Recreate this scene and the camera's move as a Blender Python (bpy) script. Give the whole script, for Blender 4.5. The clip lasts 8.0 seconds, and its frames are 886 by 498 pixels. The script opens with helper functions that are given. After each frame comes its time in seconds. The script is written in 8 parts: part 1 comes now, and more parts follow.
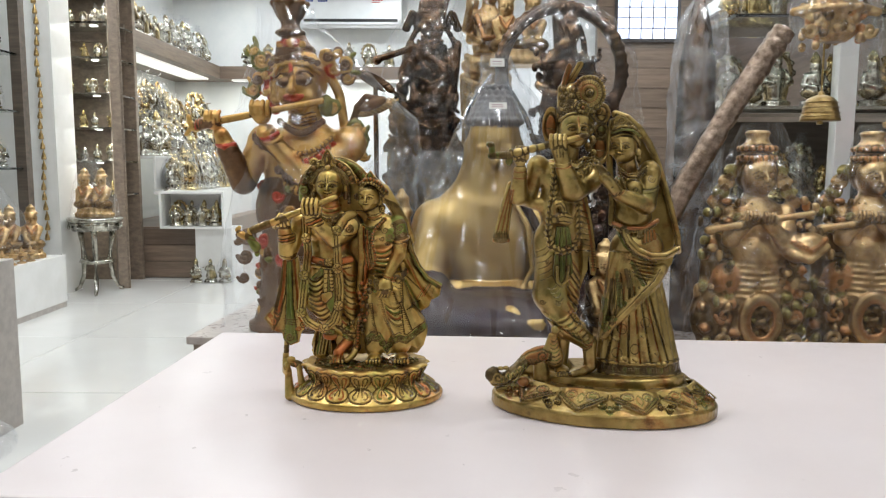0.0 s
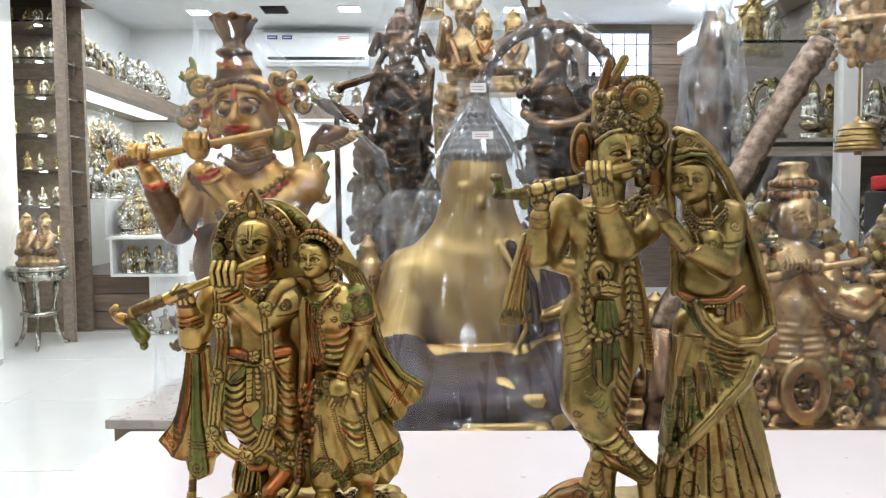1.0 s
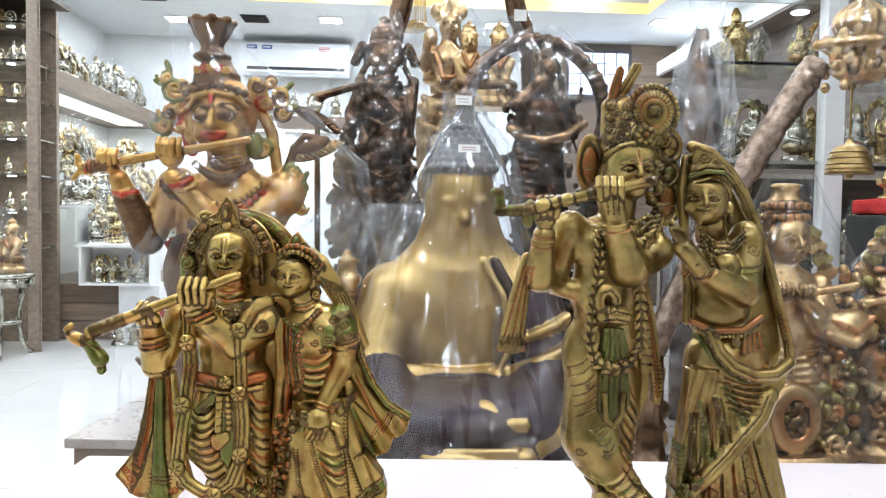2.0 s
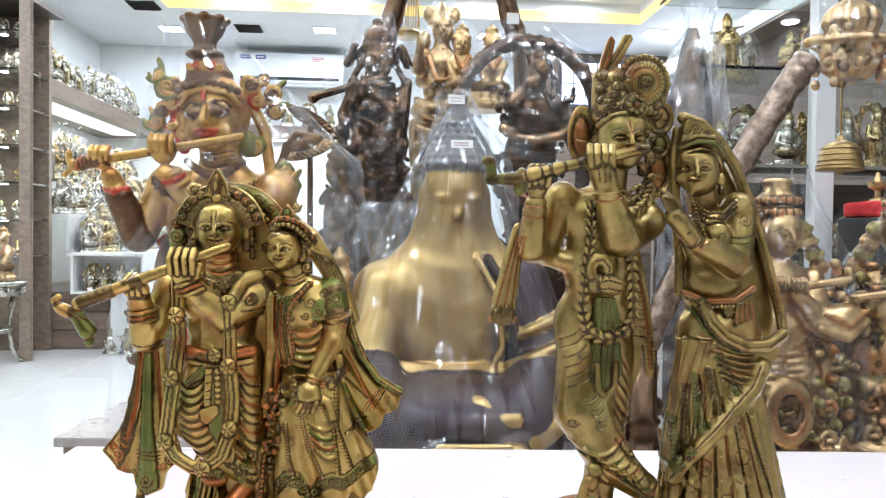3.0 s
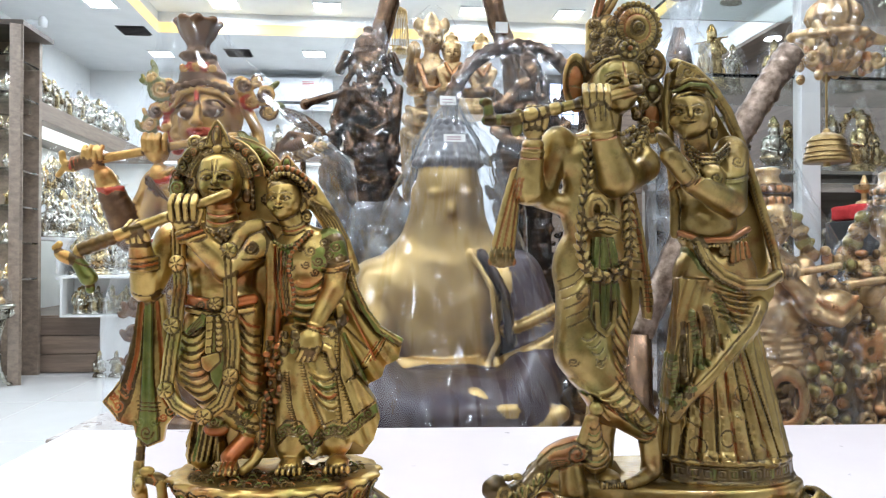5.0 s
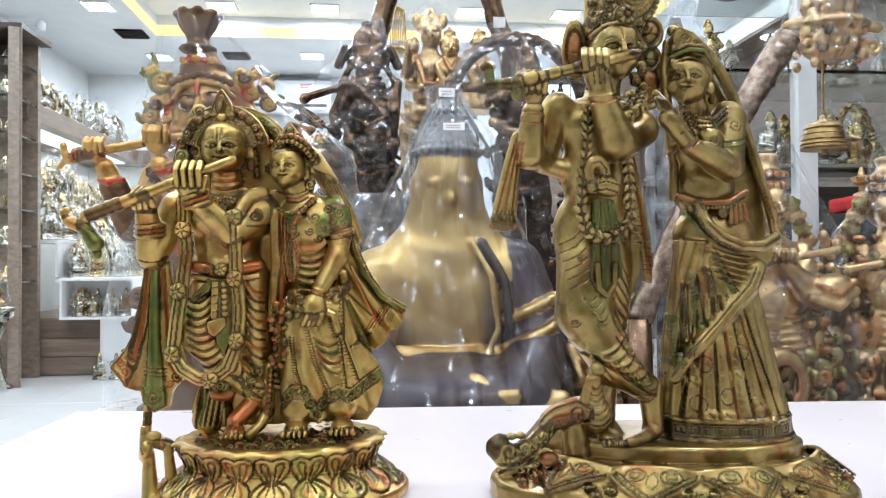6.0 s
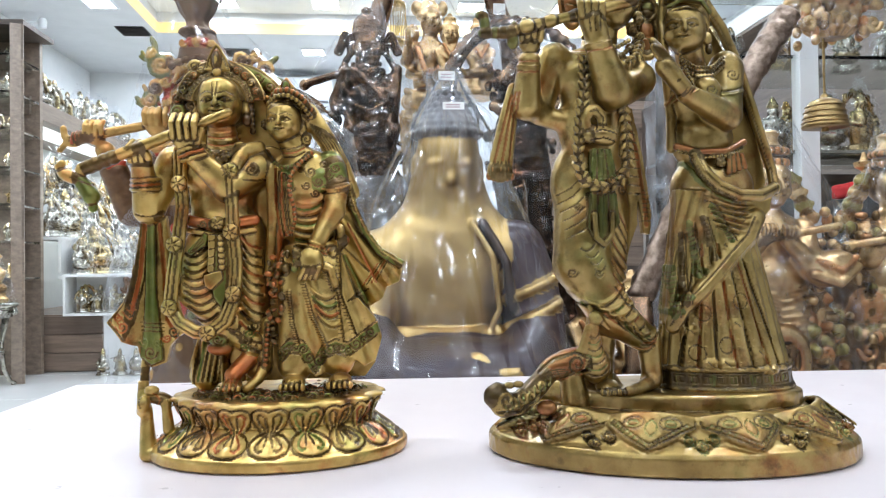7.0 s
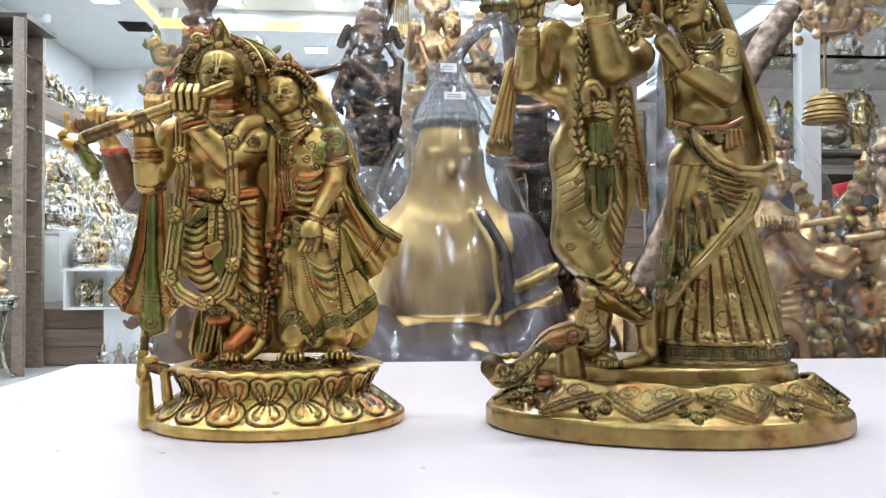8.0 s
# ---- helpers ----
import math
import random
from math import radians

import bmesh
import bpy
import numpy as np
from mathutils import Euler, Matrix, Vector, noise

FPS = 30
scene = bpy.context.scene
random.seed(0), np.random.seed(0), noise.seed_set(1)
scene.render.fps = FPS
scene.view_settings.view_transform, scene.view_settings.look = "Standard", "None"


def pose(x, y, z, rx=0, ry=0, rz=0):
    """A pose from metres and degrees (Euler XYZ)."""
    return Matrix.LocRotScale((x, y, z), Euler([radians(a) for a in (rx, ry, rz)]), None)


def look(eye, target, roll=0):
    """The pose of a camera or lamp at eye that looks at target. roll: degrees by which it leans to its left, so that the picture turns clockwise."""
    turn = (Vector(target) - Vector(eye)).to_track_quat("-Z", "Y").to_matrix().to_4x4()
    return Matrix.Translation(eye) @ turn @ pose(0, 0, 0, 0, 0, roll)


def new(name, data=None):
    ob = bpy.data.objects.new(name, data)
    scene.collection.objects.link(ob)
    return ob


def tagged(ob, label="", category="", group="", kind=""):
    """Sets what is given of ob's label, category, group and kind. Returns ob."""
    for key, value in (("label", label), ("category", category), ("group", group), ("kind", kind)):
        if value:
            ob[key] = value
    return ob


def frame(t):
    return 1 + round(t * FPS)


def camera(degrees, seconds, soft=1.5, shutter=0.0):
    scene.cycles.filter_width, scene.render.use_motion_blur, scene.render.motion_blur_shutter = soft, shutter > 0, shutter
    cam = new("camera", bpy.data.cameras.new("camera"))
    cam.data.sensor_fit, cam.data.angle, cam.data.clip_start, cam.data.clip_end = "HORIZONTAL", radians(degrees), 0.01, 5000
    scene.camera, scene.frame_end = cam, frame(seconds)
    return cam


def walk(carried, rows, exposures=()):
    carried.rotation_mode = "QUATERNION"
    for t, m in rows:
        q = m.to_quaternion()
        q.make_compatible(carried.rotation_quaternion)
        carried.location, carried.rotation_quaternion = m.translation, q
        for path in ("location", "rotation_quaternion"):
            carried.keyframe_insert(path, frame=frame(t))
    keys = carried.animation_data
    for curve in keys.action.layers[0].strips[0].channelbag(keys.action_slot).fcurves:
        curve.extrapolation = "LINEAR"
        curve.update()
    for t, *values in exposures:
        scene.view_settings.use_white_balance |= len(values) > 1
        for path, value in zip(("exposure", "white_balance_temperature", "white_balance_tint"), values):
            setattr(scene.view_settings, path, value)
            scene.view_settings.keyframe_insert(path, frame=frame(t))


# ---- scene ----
cam = camera(61.5, 8.0, soft=1.2)
EXPOSURES = [(0, -0.02, 6600, 10), (0.5, 0.08, 6450, 10), (1.0, 0.29, 6350, 10), (1.5, 0.43, 6200, 10), (3.0, 0.50, 6000, 10), (8.0, 0.49, 5850, 10)]
PATH = [
    (0, (0.009, 0.006, 0.824), (0.005, 1.993, 0.599), 0.2),
    (0.5, (0.008, 0.153, 0.82), (0.077, 2.142, 0.62), 0.2),
    (1, (0.0, 0.279, 0.827), (0.076, 2.274, 0.708), -0.4),
    (1.5, (-0.011, 0.324, 0.833), (0.113, 2.319, 0.74), 0.7),
    (3, (-0.008, 0.328, 0.8), (0.149, 2.321, 0.753), 0.8),
    (3.5, (-0.008, 0.328, 0.787), (0.157, 2.321, 0.754), 1.0),
    (4, (-0.007, 0.329, 0.775), (0.164, 2.322, 0.758), 0.5),
    (5.3, (-0.015, 0.319, 0.739), (0.172, 2.31, 0.768), -0.2),
    (5.5, (-0.015, 0.317, 0.736), (0.174, 2.308, 0.765), -0.4),
    (6, (-0.017, 0.317, 0.718), (0.168, 2.308, 0.753), -0.4),
    (6.5, (-0.013, 0.318, 0.703), (0.166, 2.309, 0.734), -0.6),
    (7, (-0.013, 0.319, 0.686), (0.164, 2.311, 0.718), -0.8),
    (7.5, (-0.01, 0.317, 0.672), (0.166, 2.309, 0.702), -0.8),
    (8, (-0.012, 0.316, 0.667), (0.163, 2.308, 0.701), -0.2),
]
walk(cam, [(t, look(eye, target, roll)) for t, eye, target, roll in PATH], EXPOSURES)

# ---- light: ceiling panels, a warm cove, daylight through a small window ----
world = bpy.data.worlds.new("room_air")
scene.world = world
world.use_nodes = True
world.node_tree.nodes["Background"].inputs[0].default_value = (0.75, 0.82, 1.0, 1)
world.node_tree.nodes["Background"].inputs[1].default_value = 0.25

CEILING, TRAY = 2.55, 2.72
PANELS = [(x, y) for y in (-2.6, -0.85, 0.9, 2.6, 4.4, 6.2) for x in (-1.18, -0.39, 0.76, 1.54)]
EDGE_PANELS = [(-1.89, 7.07), (-0.55, 6.94), (0.9, 6.94), (2.3, 6.64), (-1.95, 5.76), (-1.95, 3.9), (-1.95, 2.0)]


def area(name, m, wide, deep, power, colour):
    lamp = bpy.data.lights.new(name, "AREA")
    lamp.shape, lamp.size, lamp.size_y, lamp.energy, lamp.color = "RECTANGLE", wide, deep, power, colour
    ob = new(name, lamp)
    ob.matrix_world = m
    return ob


for i, (x, y) in enumerate(PANELS):
    w = 0.19
    area("panel_light", pose(x, y, TRAY - 0.03), w, w, 7.5 if y > 0.5 else 5.0, (0.87, 0.945, 1.0))
for i, (x, y) in enumerate(EDGE_PANELS):
    area("panel_light", pose(x, y, CEILING - 0.03), 0.17, 0.17, 8.5, (0.89, 0.955, 1.0))


# ---- cast figures: solids blended on a fine lattice and skinned ----
class Cast:
    """A cast form, built from blended solids. Design units: x to the right, v down, w away; unit is one of them in
    metres, (x0, v0) the middle of its foot. Paint: 0 bare metal, 1 green, 2 red, 3 blackened, 4 white.
    seam: solids joined with a blend up to this get a dark line of set width along the joint, antique lacquer and
    painted crease shade in one."""

    def __init__(self, lo, hi, step, x0=0.0, v0=0.0, unit=1.0, soft=4.0, seam=0.0, lacquer_shade=None):
        self.lacquer_shade = lacquer_shade or step * 0.95
        self.lo, self.step, self.x0, self.v0, self.unit, self.soft, self.seam = np.array(lo, float), step, x0, v0, unit, soft, seam
        self.n = np.ceil((np.array(hi, float) - self.lo) / step).astype(int) + 1
        self.d = np.full(self.n, 50.0 * step, np.float32)
        self.c = np.zeros(self.n, np.int8)

    def cut(self, lo, hi, pad):
        a = np.clip(np.floor((np.array(lo) - pad - self.lo) / self.step).astype(int), 0, self.n)
        b = np.clip(np.ceil((np.array(hi) + pad - self.lo) / self.step).astype(int) + 1, 0, self.n)
        if np.any(b <= a):
            return None, None
        axes = [self.lo[i] + self.step * np.arange(a[i], b[i], dtype=np.float32) for i in range(3)]
        x, v, w = np.meshgrid(*axes, indexing="ij", sparse=True)
        return tuple(slice(i, j) for i, j in zip(a, b)), (x.astype(np.float32), v.astype(np.float32), w.astype(np.float32))

    def blend(self, where, dn, k, paint):
        old = self.d[where]
        col = np.where(dn < old, paint, self.c[where])
        # dark crease line: old lacquer, plus shade between the parts put into the colour
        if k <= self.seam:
            both = self.lacquer_shade * 2
            col = np.where((np.abs(dn - old) < self.lacquer_shade) & (dn < both) & (old < both), 3, col)
        self.c[where] = col
        h = np.maximum(k - np.abs(old - dn), 0) / max(k, 1e-6)
        self.d[where] = np.minimum(old, dn) - h * h * k * 0.25

    def carve(self, where, dn, paint):
        old = self.d[where]
        if paint is not None:
            self.c[where] = np.where((dn < self.step * 1.2) & (old < self.step * 2), paint, self.c[where])
        self.d[where] = np.maximum(old, -dn)

    def ball(self, x, v, w, rx, rv=None, rw=None, paint=0, k=None, turn=0.0, carve=False):
        """An ellipsoid; turn: degrees, clockwise as seen from the front."""
        rv, rw, k = rv or rx, rw or rx, self.soft if k is None else k
        big = max(rx, rv, rw)
        where, p = self.cut((x - big, v - big, w - rw), (x + big, v + big, w + rw), k + 2 * self.step)
        if where is None:
            return
        px, pv, pw = p[0] - x, p[1] - v, p[2] - w
        if turn:
            c, s = math.cos(radians(turn)), math.sin(radians(turn))
            px, pv = c * px + s * pv, -s * px + c * pv
        a = np.sqrt((px / rx) ** 2 + (pv / rv) ** 2 + (pw / rw) ** 2)
        b = np.sqrt((px / rx ** 2) ** 2 + (pv / rv ** 2) ** 2 + (pw / rw ** 2) ** 2) + 1e-9
        dn = a * (a - 1) / b
        self.carve(where, dn, paint) if carve else self.blend(where, dn, k, paint)

    def limb(self, a, b, ra, rb, paint=0, k=None, flat=1.0, carve=False, ribs=0.0, pitch=10.0, slant=0.0):
        """A tapered round bar from a to b. flat: times thinner in depth. ribs: height of rings round it, pitch apart."""
        a, b, k = np.array(a, float), np.array(b, float), self.soft if k is None else k
        r = max(ra, rb) + abs(ribs)
        where, p = self.cut(np.minimum(a, b) - r, np.maximum(a, b) + r, k + 2 * self.step)
        if where is None:
            return
        ab = b - a
        q = [p[i] - a[i] for i in range(3)]
        size = max(float(ab @ ab), 1e-6)
        h = np.clip((q[0] * ab[0] + q[1] * ab[1] + q[2] * ab[2]) / size, 0, 1)
        e = [q[i] - h * ab[i] for i in range(3)]
        dn = np.sqrt(e[0] ** 2 + e[1] ** 2 + (e[2] * flat) ** 2) - (ra + (rb - ra) * h)
        if ribs:
            along = h * math.sqrt(size) + slant * (e[0] ** 2 / max(r, 1.0))
            dn = dn - ribs * np.cos(2 * math.pi * along / pitch)
        if flat > 1:
            dn = dn / (0.5 + 0.5 * flat)
        self.carve(where, dn, paint) if carve else self.blend(where, dn, k, paint)

    def tube(self, pts, r, paint=0, k=None, flat=1.0, carve=False, r1=None):
        """A round bar along points, tapering from r to r1. flat: times thinner in depth."""
        q, k, r1 = np.array(pts, float), self.soft if k is None else k, r if r1 is None else r1
        where, p = self.cut(q.min(0) - max(r, r1), q.max(0) + max(r, r1), k + 2 * self.step)
        if where is None:
            return
        best = np.float32(1e9)
        n = len(q) - 1
        for i in range(n):
            ab = q[i + 1] - q[i]
            e = [p[j] - np.float32(q[i][j]) for j in range(3)]
            h = np.clip((e[0] * ab[0] + e[1] * ab[1] + e[2] * ab[2]) / max(float(ab @ ab), 1e-6), 0, 1).astype(np.float32)
            best = np.minimum(best, np.sqrt((e[0] - h * ab[0]) ** 2 + (e[1] - h * ab[1]) ** 2 + ((e[2] - h * ab[2]) * flat) ** 2) - (r + (r1 - r) * (i + h) / n))
        best = (best / (0.5 + 0.5 * flat) if flat > 1 else best).astype(np.float32)
        self.carve(where, best, paint) if carve else self.blend(where, best, k, paint)

    def beads(self, pts, r, gap=2.0, paint=0, k=0.5):
        """Balls strung along a line."""
        left = 0.0
        for a, b in zip(pts, pts[1:]):
            a, b = np.array(a, float), np.array(b, float)
            length = float(np.linalg.norm(b - a))
            s = left
            while s < length:
                q = a + (b - a) * s / length
                self.ball(*q, r, paint=paint, k=k)
                s += gap * r
            left = s - length

    def ring(self, x, v, w, big, small, paint=0, k=None, rv=None, flat=1.0, tip=0.0, arc=None):
        """A hoop in the x-v plane; tip: how far its top leans away; arc: degrees from, to, clockwise from the right."""
        k = self.soft if k is None else k
        rv = rv or big
        where, p = self.cut((x - big - small, v - rv - small, w - small - abs(tip)), (x + big + small, v + rv + small, w + small + abs(tip)), k + 2 * self.step)
        if where is None:
            return
        px, pv = (p[0] - x), (p[1] - v) * big / rv
        pw = p[2] - w + tip * (p[1] - v) / rv
        dn = np.sqrt((np.sqrt(px ** 2 + pv ** 2) - big) ** 2 + (pw * flat) ** 2) - small
        if arc:
            ang = np.degrees(np.arctan2(pv, px)) % 360
            dn = np.where((ang >= arc[0]) & (ang <= arc[1]), dn, 30.0)
        self.blend(where, dn, k, paint)

    def turned(self, x, v, w, profile, sx=1.0, sw=1.0, paint=0, k=None, ridges=0, amp=0.0, lean=(0, 0), yaw=0.0, sharp=False):
        """A turned body: profile rows (v upward from v, radius). ridges, amp: pleats round it. lean: drift of its axis per unit of height."""
        k = self.soft if k is None else k
        zs, rs = np.array([q[0] for q in profile], float), np.array([q[1] for q in profile], float)
        r = rs.max() * max(sx, sw) + abs(amp)
        drift = (abs(lean[0]) + abs(lean[1])) * max(abs(zs))
        where, p = self.cut((x - r - drift, v - zs.max(), w - r - drift), (x + r + drift, v - zs.min(), w + r + drift), k + 2 * self.step)
        if where is None:
            return
        z = v - p[1]
        px, pw = p[0] - x - lean[0] * z, p[2] - w - lean[1] * z
        if yaw:
            c, s = math.cos(radians(yaw)), math.sin(radians(yaw))
            px, pw = c * px + s * pw, -s * px + c * pw
        rr = np.sqrt((px / sx) ** 2 + (pw / sw) ** 2)
        want = np.interp(z, zs, rs)
        if ridges:
            wave = np.cos(ridges * np.arctan2(px / sx, -pw / sw))
            want = want + amp * (2 * np.abs(wave) - 1 if sharp else wave)
        dn = (rr - want) * min(sx, sw) * 0.85
        dn = np.maximum(dn, np.maximum(z - zs.max(), zs.min() - z))
        self.blend(where, dn.astype(np.float32), k, paint)

    def sheet(self, poly, w, thick, paint=0, k=None, folds=0.0, across=(1, 0), pitch=14.0, bow=0.0, tilt=(0, 0), carve=False):
        """A plate with an outline in the x-v plane; folds: height of its pleats, pitch apart along across; bow, tilt: how it bends away."""
        k = self.soft if k is None else k
        q = np.array(poly, float)
        lo, hi = q.min(0), q.max(0)
        m = (lo + hi) / 2
        deep = thick + abs(folds) + abs(bow) + abs(tilt[0]) * (hi - lo)[0] / 2 + abs(tilt[1]) * (hi - lo)[1] / 2
        where, p = self.cut((*lo, w - deep), (*hi, w + deep), k + 2 * self.step)
        if where is None:
            return
        x, v = p[0][:, :, 0], p[1][:, :, 0]
        best = np.full(np.broadcast_shapes(x.shape, v.shape), 1e9, np.float32)
        inside = np.zeros(best.shape, bool)
        for a, b in zip(q, np.roll(q, -1, 0)):
            e = b - a
            h = np.clip(((x - a[0]) * e[0] + (v - a[1]) * e[1]) / (e @ e + 1e-9), 0, 1)
            best = np.minimum(best, np.hypot(x - a[0] - h * e[0], v - a[1] - h * e[1]))
            if a[1] != b[1]:
                inside ^= ((a[1] > v) != (b[1] > v)) & (x < e[0] * (v - a[1]) / e[1] + a[0])
        flat2 = np.where(inside, -best, best)[:, :, None]
        size = max((hi - lo).max() / 2, 1.0)
        mid = w + tilt[0] * (x - m[0]) + tilt[1] * (v - m[1]) + bow * ((x - m[0]) / size) ** 2
        if folds:
            mid = mid + folds * np.cos(2 * math.pi * ((x - m[0]) * across[0] + (v - m[1]) * across[1]) / pitch)
        e = np.abs(p[2] - mid[:, :, None]) - thick
        dn = np.where((flat2 > 0) & (e > 0), np.hypot(flat2, e), np.maximum(flat2, e)).astype(np.float32)
        self.carve(where, dn, paint) if carve else self.blend(where, dn, k, paint)

    def score(self, pts, r, depth, paint=None, span=(-260, 30)):
        """A groove (or a ridge, with depth below nought) cut along a line drawn on the front, r half its width."""
        q = np.array(pts, float)
        where, p = self.cut((*q.min(0), span[0]), (*q.max(0), span[1]), r + self.step)
        if where is None:
            return
        x, v = p[0][:, :, 0], p[1][:, :, 0]
        best = np.full(np.broadcast_shapes(x.shape, v.shape), 1e9, np.float32)
        for a, b in zip(q, q[1:]):
            e = b - a
            h = np.clip(((x - a[0]) * e[0] + (v - a[1]) * e[1]) / (e @ e + 1e-9), 0, 1)
            best = np.minimum(best, np.hypot(x - a[0] - h * e[0], v - a[1] - h * e[1]))
        f = np.clip(1 - best / r, 0, 1)
        f = (f * f * (3 - 2 * f))[:, :, None].astype(np.float32)
        old = self.d[where]
        if paint is not None:
            self.c[where] = np.where((f > 0.16) & (np.abs(old) < abs(depth) + 2 * self.step), paint, self.c[where])
        self.d[where] = old + depth * f

    def rough(self, amp, size):
        """Unevenness of the casting."""
        x = (self.lo[0] + self.step * np.arange(self.n[0]))[:, None, None] / size
        v = (self.lo[1] + self.step * np.arange(self.n[1]))[None, :, None] / size
        w = (self.lo[2] + self.step * np.arange(self.n[2]))[None, None, :] / size
        self.d += (amp * np.sin(1.7 * x + 2.1 * np.sin(0.9 * v)) * np.sin(1.3 * v + 1.9 * np.sin(1.1 * w)) * np.sin(1.9 * w + 1.5 * np.sin(0.8 * x))).astype(np.float32)

    def mesh(self, name):
        """The skin, as a mesh with the paint as a colour attribute; x to the right, z up, foot at the origin."""
        return skinned(name, *self.skin())

    def skin(self):
        d = self.d
        for i in range(3):
            for j in (0, -1):
                ix = [slice(None)] * 3
                ix[i] = j
                d[tuple(ix)] = np.maximum(d[tuple(ix)], 0.01)
        s = d < 0
        n = self.n - 1
        total = np.zeros(n, np.int8)
        offs = [(i, j, l) for i in (0, 1) for j in (0, 1) for l in (0, 1)]
        for i, j, l in offs:
            total += s[i:n[0] + i, j:n[1] + j, l:n[2] + l]
        cell = np.argwhere((total > 0) & (total < 8))
        at = np.full(n, -1, np.int32)
        at[cell[:, 0], cell[:, 1], cell[:, 2]] = np.arange(len(cell))
        corner = {o: d[cell[:, 0] + o[0], cell[:, 1] + o[1], cell[:, 2] + o[2]] for o in offs}
        acc, cnt = np.zeros((len(cell), 3)), np.zeros(len(cell))
        for o in offs:
            for ax in range(3):
                if o[ax] == 0:
                    e = tuple(1 if i == ax else o[i] for i in range(3))
                    da, db = corner[o], corner[e]
                    hit = (da < 0) != (db < 0)
                    f = np.where(hit, da / np.where(hit, da - db, 1), 0)
                    q = np.tile(np.array(o, float), (len(cell), 1))
                    q[:, ax] += f
                    acc += q * hit[:, None]
                    cnt += hit
        pos = self.lo + self.step * (cell + acc / cnt[:, None])
        quads = []
        for ax in range(3):
            u, t = [(1, 2), (2, 0), (0, 1)][ax]
            sl = [slice(1, n[i]) for i in range(3)]
            sl[ax] = slice(0, n[ax])
            sl2 = list(sl)
            sl2[ax] = slice(1, n[ax] + 1)
            a, b = s[tuple(sl)], s[tuple(sl2)]
            edge = np.argwhere(a != b)
            first = a[edge[:, 0], edge[:, 1], edge[:, 2]]
            base = edge + np.array([0 if i == ax else 1 for i in range(3)])
            four = []
            for du, dt in ((-1, -1), (0, -1), (0, 0), (-1, 0)):
                c = base.copy()
                c[:, u] += du
                c[:, t] += dt
                four.append(at[c[:, 0], c[:, 1], c[:, 2]])
            four = np.stack(four, 1)
            four[~first] = four[~first][:, ::-1]
            quads.append(four)
        quads = np.concatenate(quads)
        tint = self.c[np.minimum(cell[:, 0] + 1, self.n[0] - 1), cell[:, 1], cell[:, 2]]
        out = np.stack([(pos[:, 0] - self.x0), pos[:, 2], (self.v0 - pos[:, 1])], 1) * self.unit
        return out, quads, tint


def skinned_together(name, *casts):
    """One mesh of several casts."""
    skins = [c.skin() for c in casts]
    first = np.cumsum([0] + [len(k[0]) for k in skins])
    return skinned(name, np.concatenate([k[0] for k in skins]), np.concatenate([k[1] + n for k, n in zip(skins, first)]), np.concatenate([k[2] for k in skins]))


def skinned(name, points, quads, tint=None):
    me = bpy.data.meshes.new(name)
    me.vertices.add(len(points))
    me.vertices.foreach_set("co", np.ascontiguousarray(points, np.float32).ravel())
    me.loops.add(quads.size)
    me.loops.foreach_set("vertex_index", np.ascontiguousarray(quads, np.int32).ravel())
    me.polygons.add(len(quads))
    me.polygons.foreach_set("loop_start", np.arange(0, quads.size, 4, dtype=np.int32))
    me.polygons.foreach_set("use_smooth", np.ones(len(quads), bool))
    if tint is not None:
        col = np.zeros((len(points), 4), np.float32)
        col[:, 3] = 1
        for i in (1, 2, 3):
            col[tint == i, i - 1] = 1
        col[tint == 4, 3] = 0
        me.attributes.new("paint", "FLOAT_COLOR", "POINT").data.foreach_set("color", col.ravel())
    me.update(calc_edges=True)
    me.validate()
    return me


# ---- materials ----
def nodes_of(name):
    m = bpy.data.materials.new(name)
    m.use_nodes = True
    t = m.node_tree
    return m, t, t.nodes["Principled BSDF"]


def link(t, a, out, b, into):
    t.links.new(a.outputs[out], b.inputs[into])


def noise_node(t, scale, detail=4.0, rough=0.55, stretch=None, space="Object"):
    co = t.nodes.new("ShaderNodeTexCoord")
    n = t.nodes.new("ShaderNodeTexNoise")
    n.inputs["Scale"].default_value, n.inputs["Detail"].default_value, n.inputs["Roughness"].default_value = scale, detail, rough
    if stretch:
        mp = t.nodes.new("ShaderNodeMapping")
        mp.inputs["Scale"].default_value = stretch
        link(t, co, space, mp, "Vector")
        link(t, mp, "Vector", n, "Vector")
    else:
        link(t, co, space, n, "Vector")
    return n


def ramp(t, src, out, a, b, lo=0.35, hi=0.65):
    r = t.nodes.new("ShaderNodeValToRGB")
    r.color_ramp.elements[0].position, r.color_ramp.elements[1].position = lo, hi
    r.color_ramp.elements[0].color, r.color_ramp.elements[1].color = (*a, 1), (*b, 1)
    link(t, src, out, r, "Fac")
    return r


def mix(t, fac, a, b, kind="MIX"):
    """Mix two colours, each a socket or a colour; fac a socket or a number."""
    n = t.nodes.new("ShaderNodeMix")
    n.data_type, n.blend_type = "RGBA", kind
    for value, at in ((fac, 0), (a, 6), (b, 7)):
        if hasattr(value, "links"):
            t.links.new(value, n.inputs[at])
        elif at == 0:
            n.inputs[0].default_value = value
        else:
            n.inputs[at].default_value = (*value, 1)
    return n.outputs[2]


def bumped(t, shader, src, strength, distance):
    b = t.nodes.new("ShaderNodeBump")
    b.inputs["Strength"].default_value, b.inputs["Distance"].default_value = strength, distance
    t.links.new(src, b.inputs["Height"])
    t.links.new(b.outputs["Normal"], shader.inputs["Normal"])
    return b


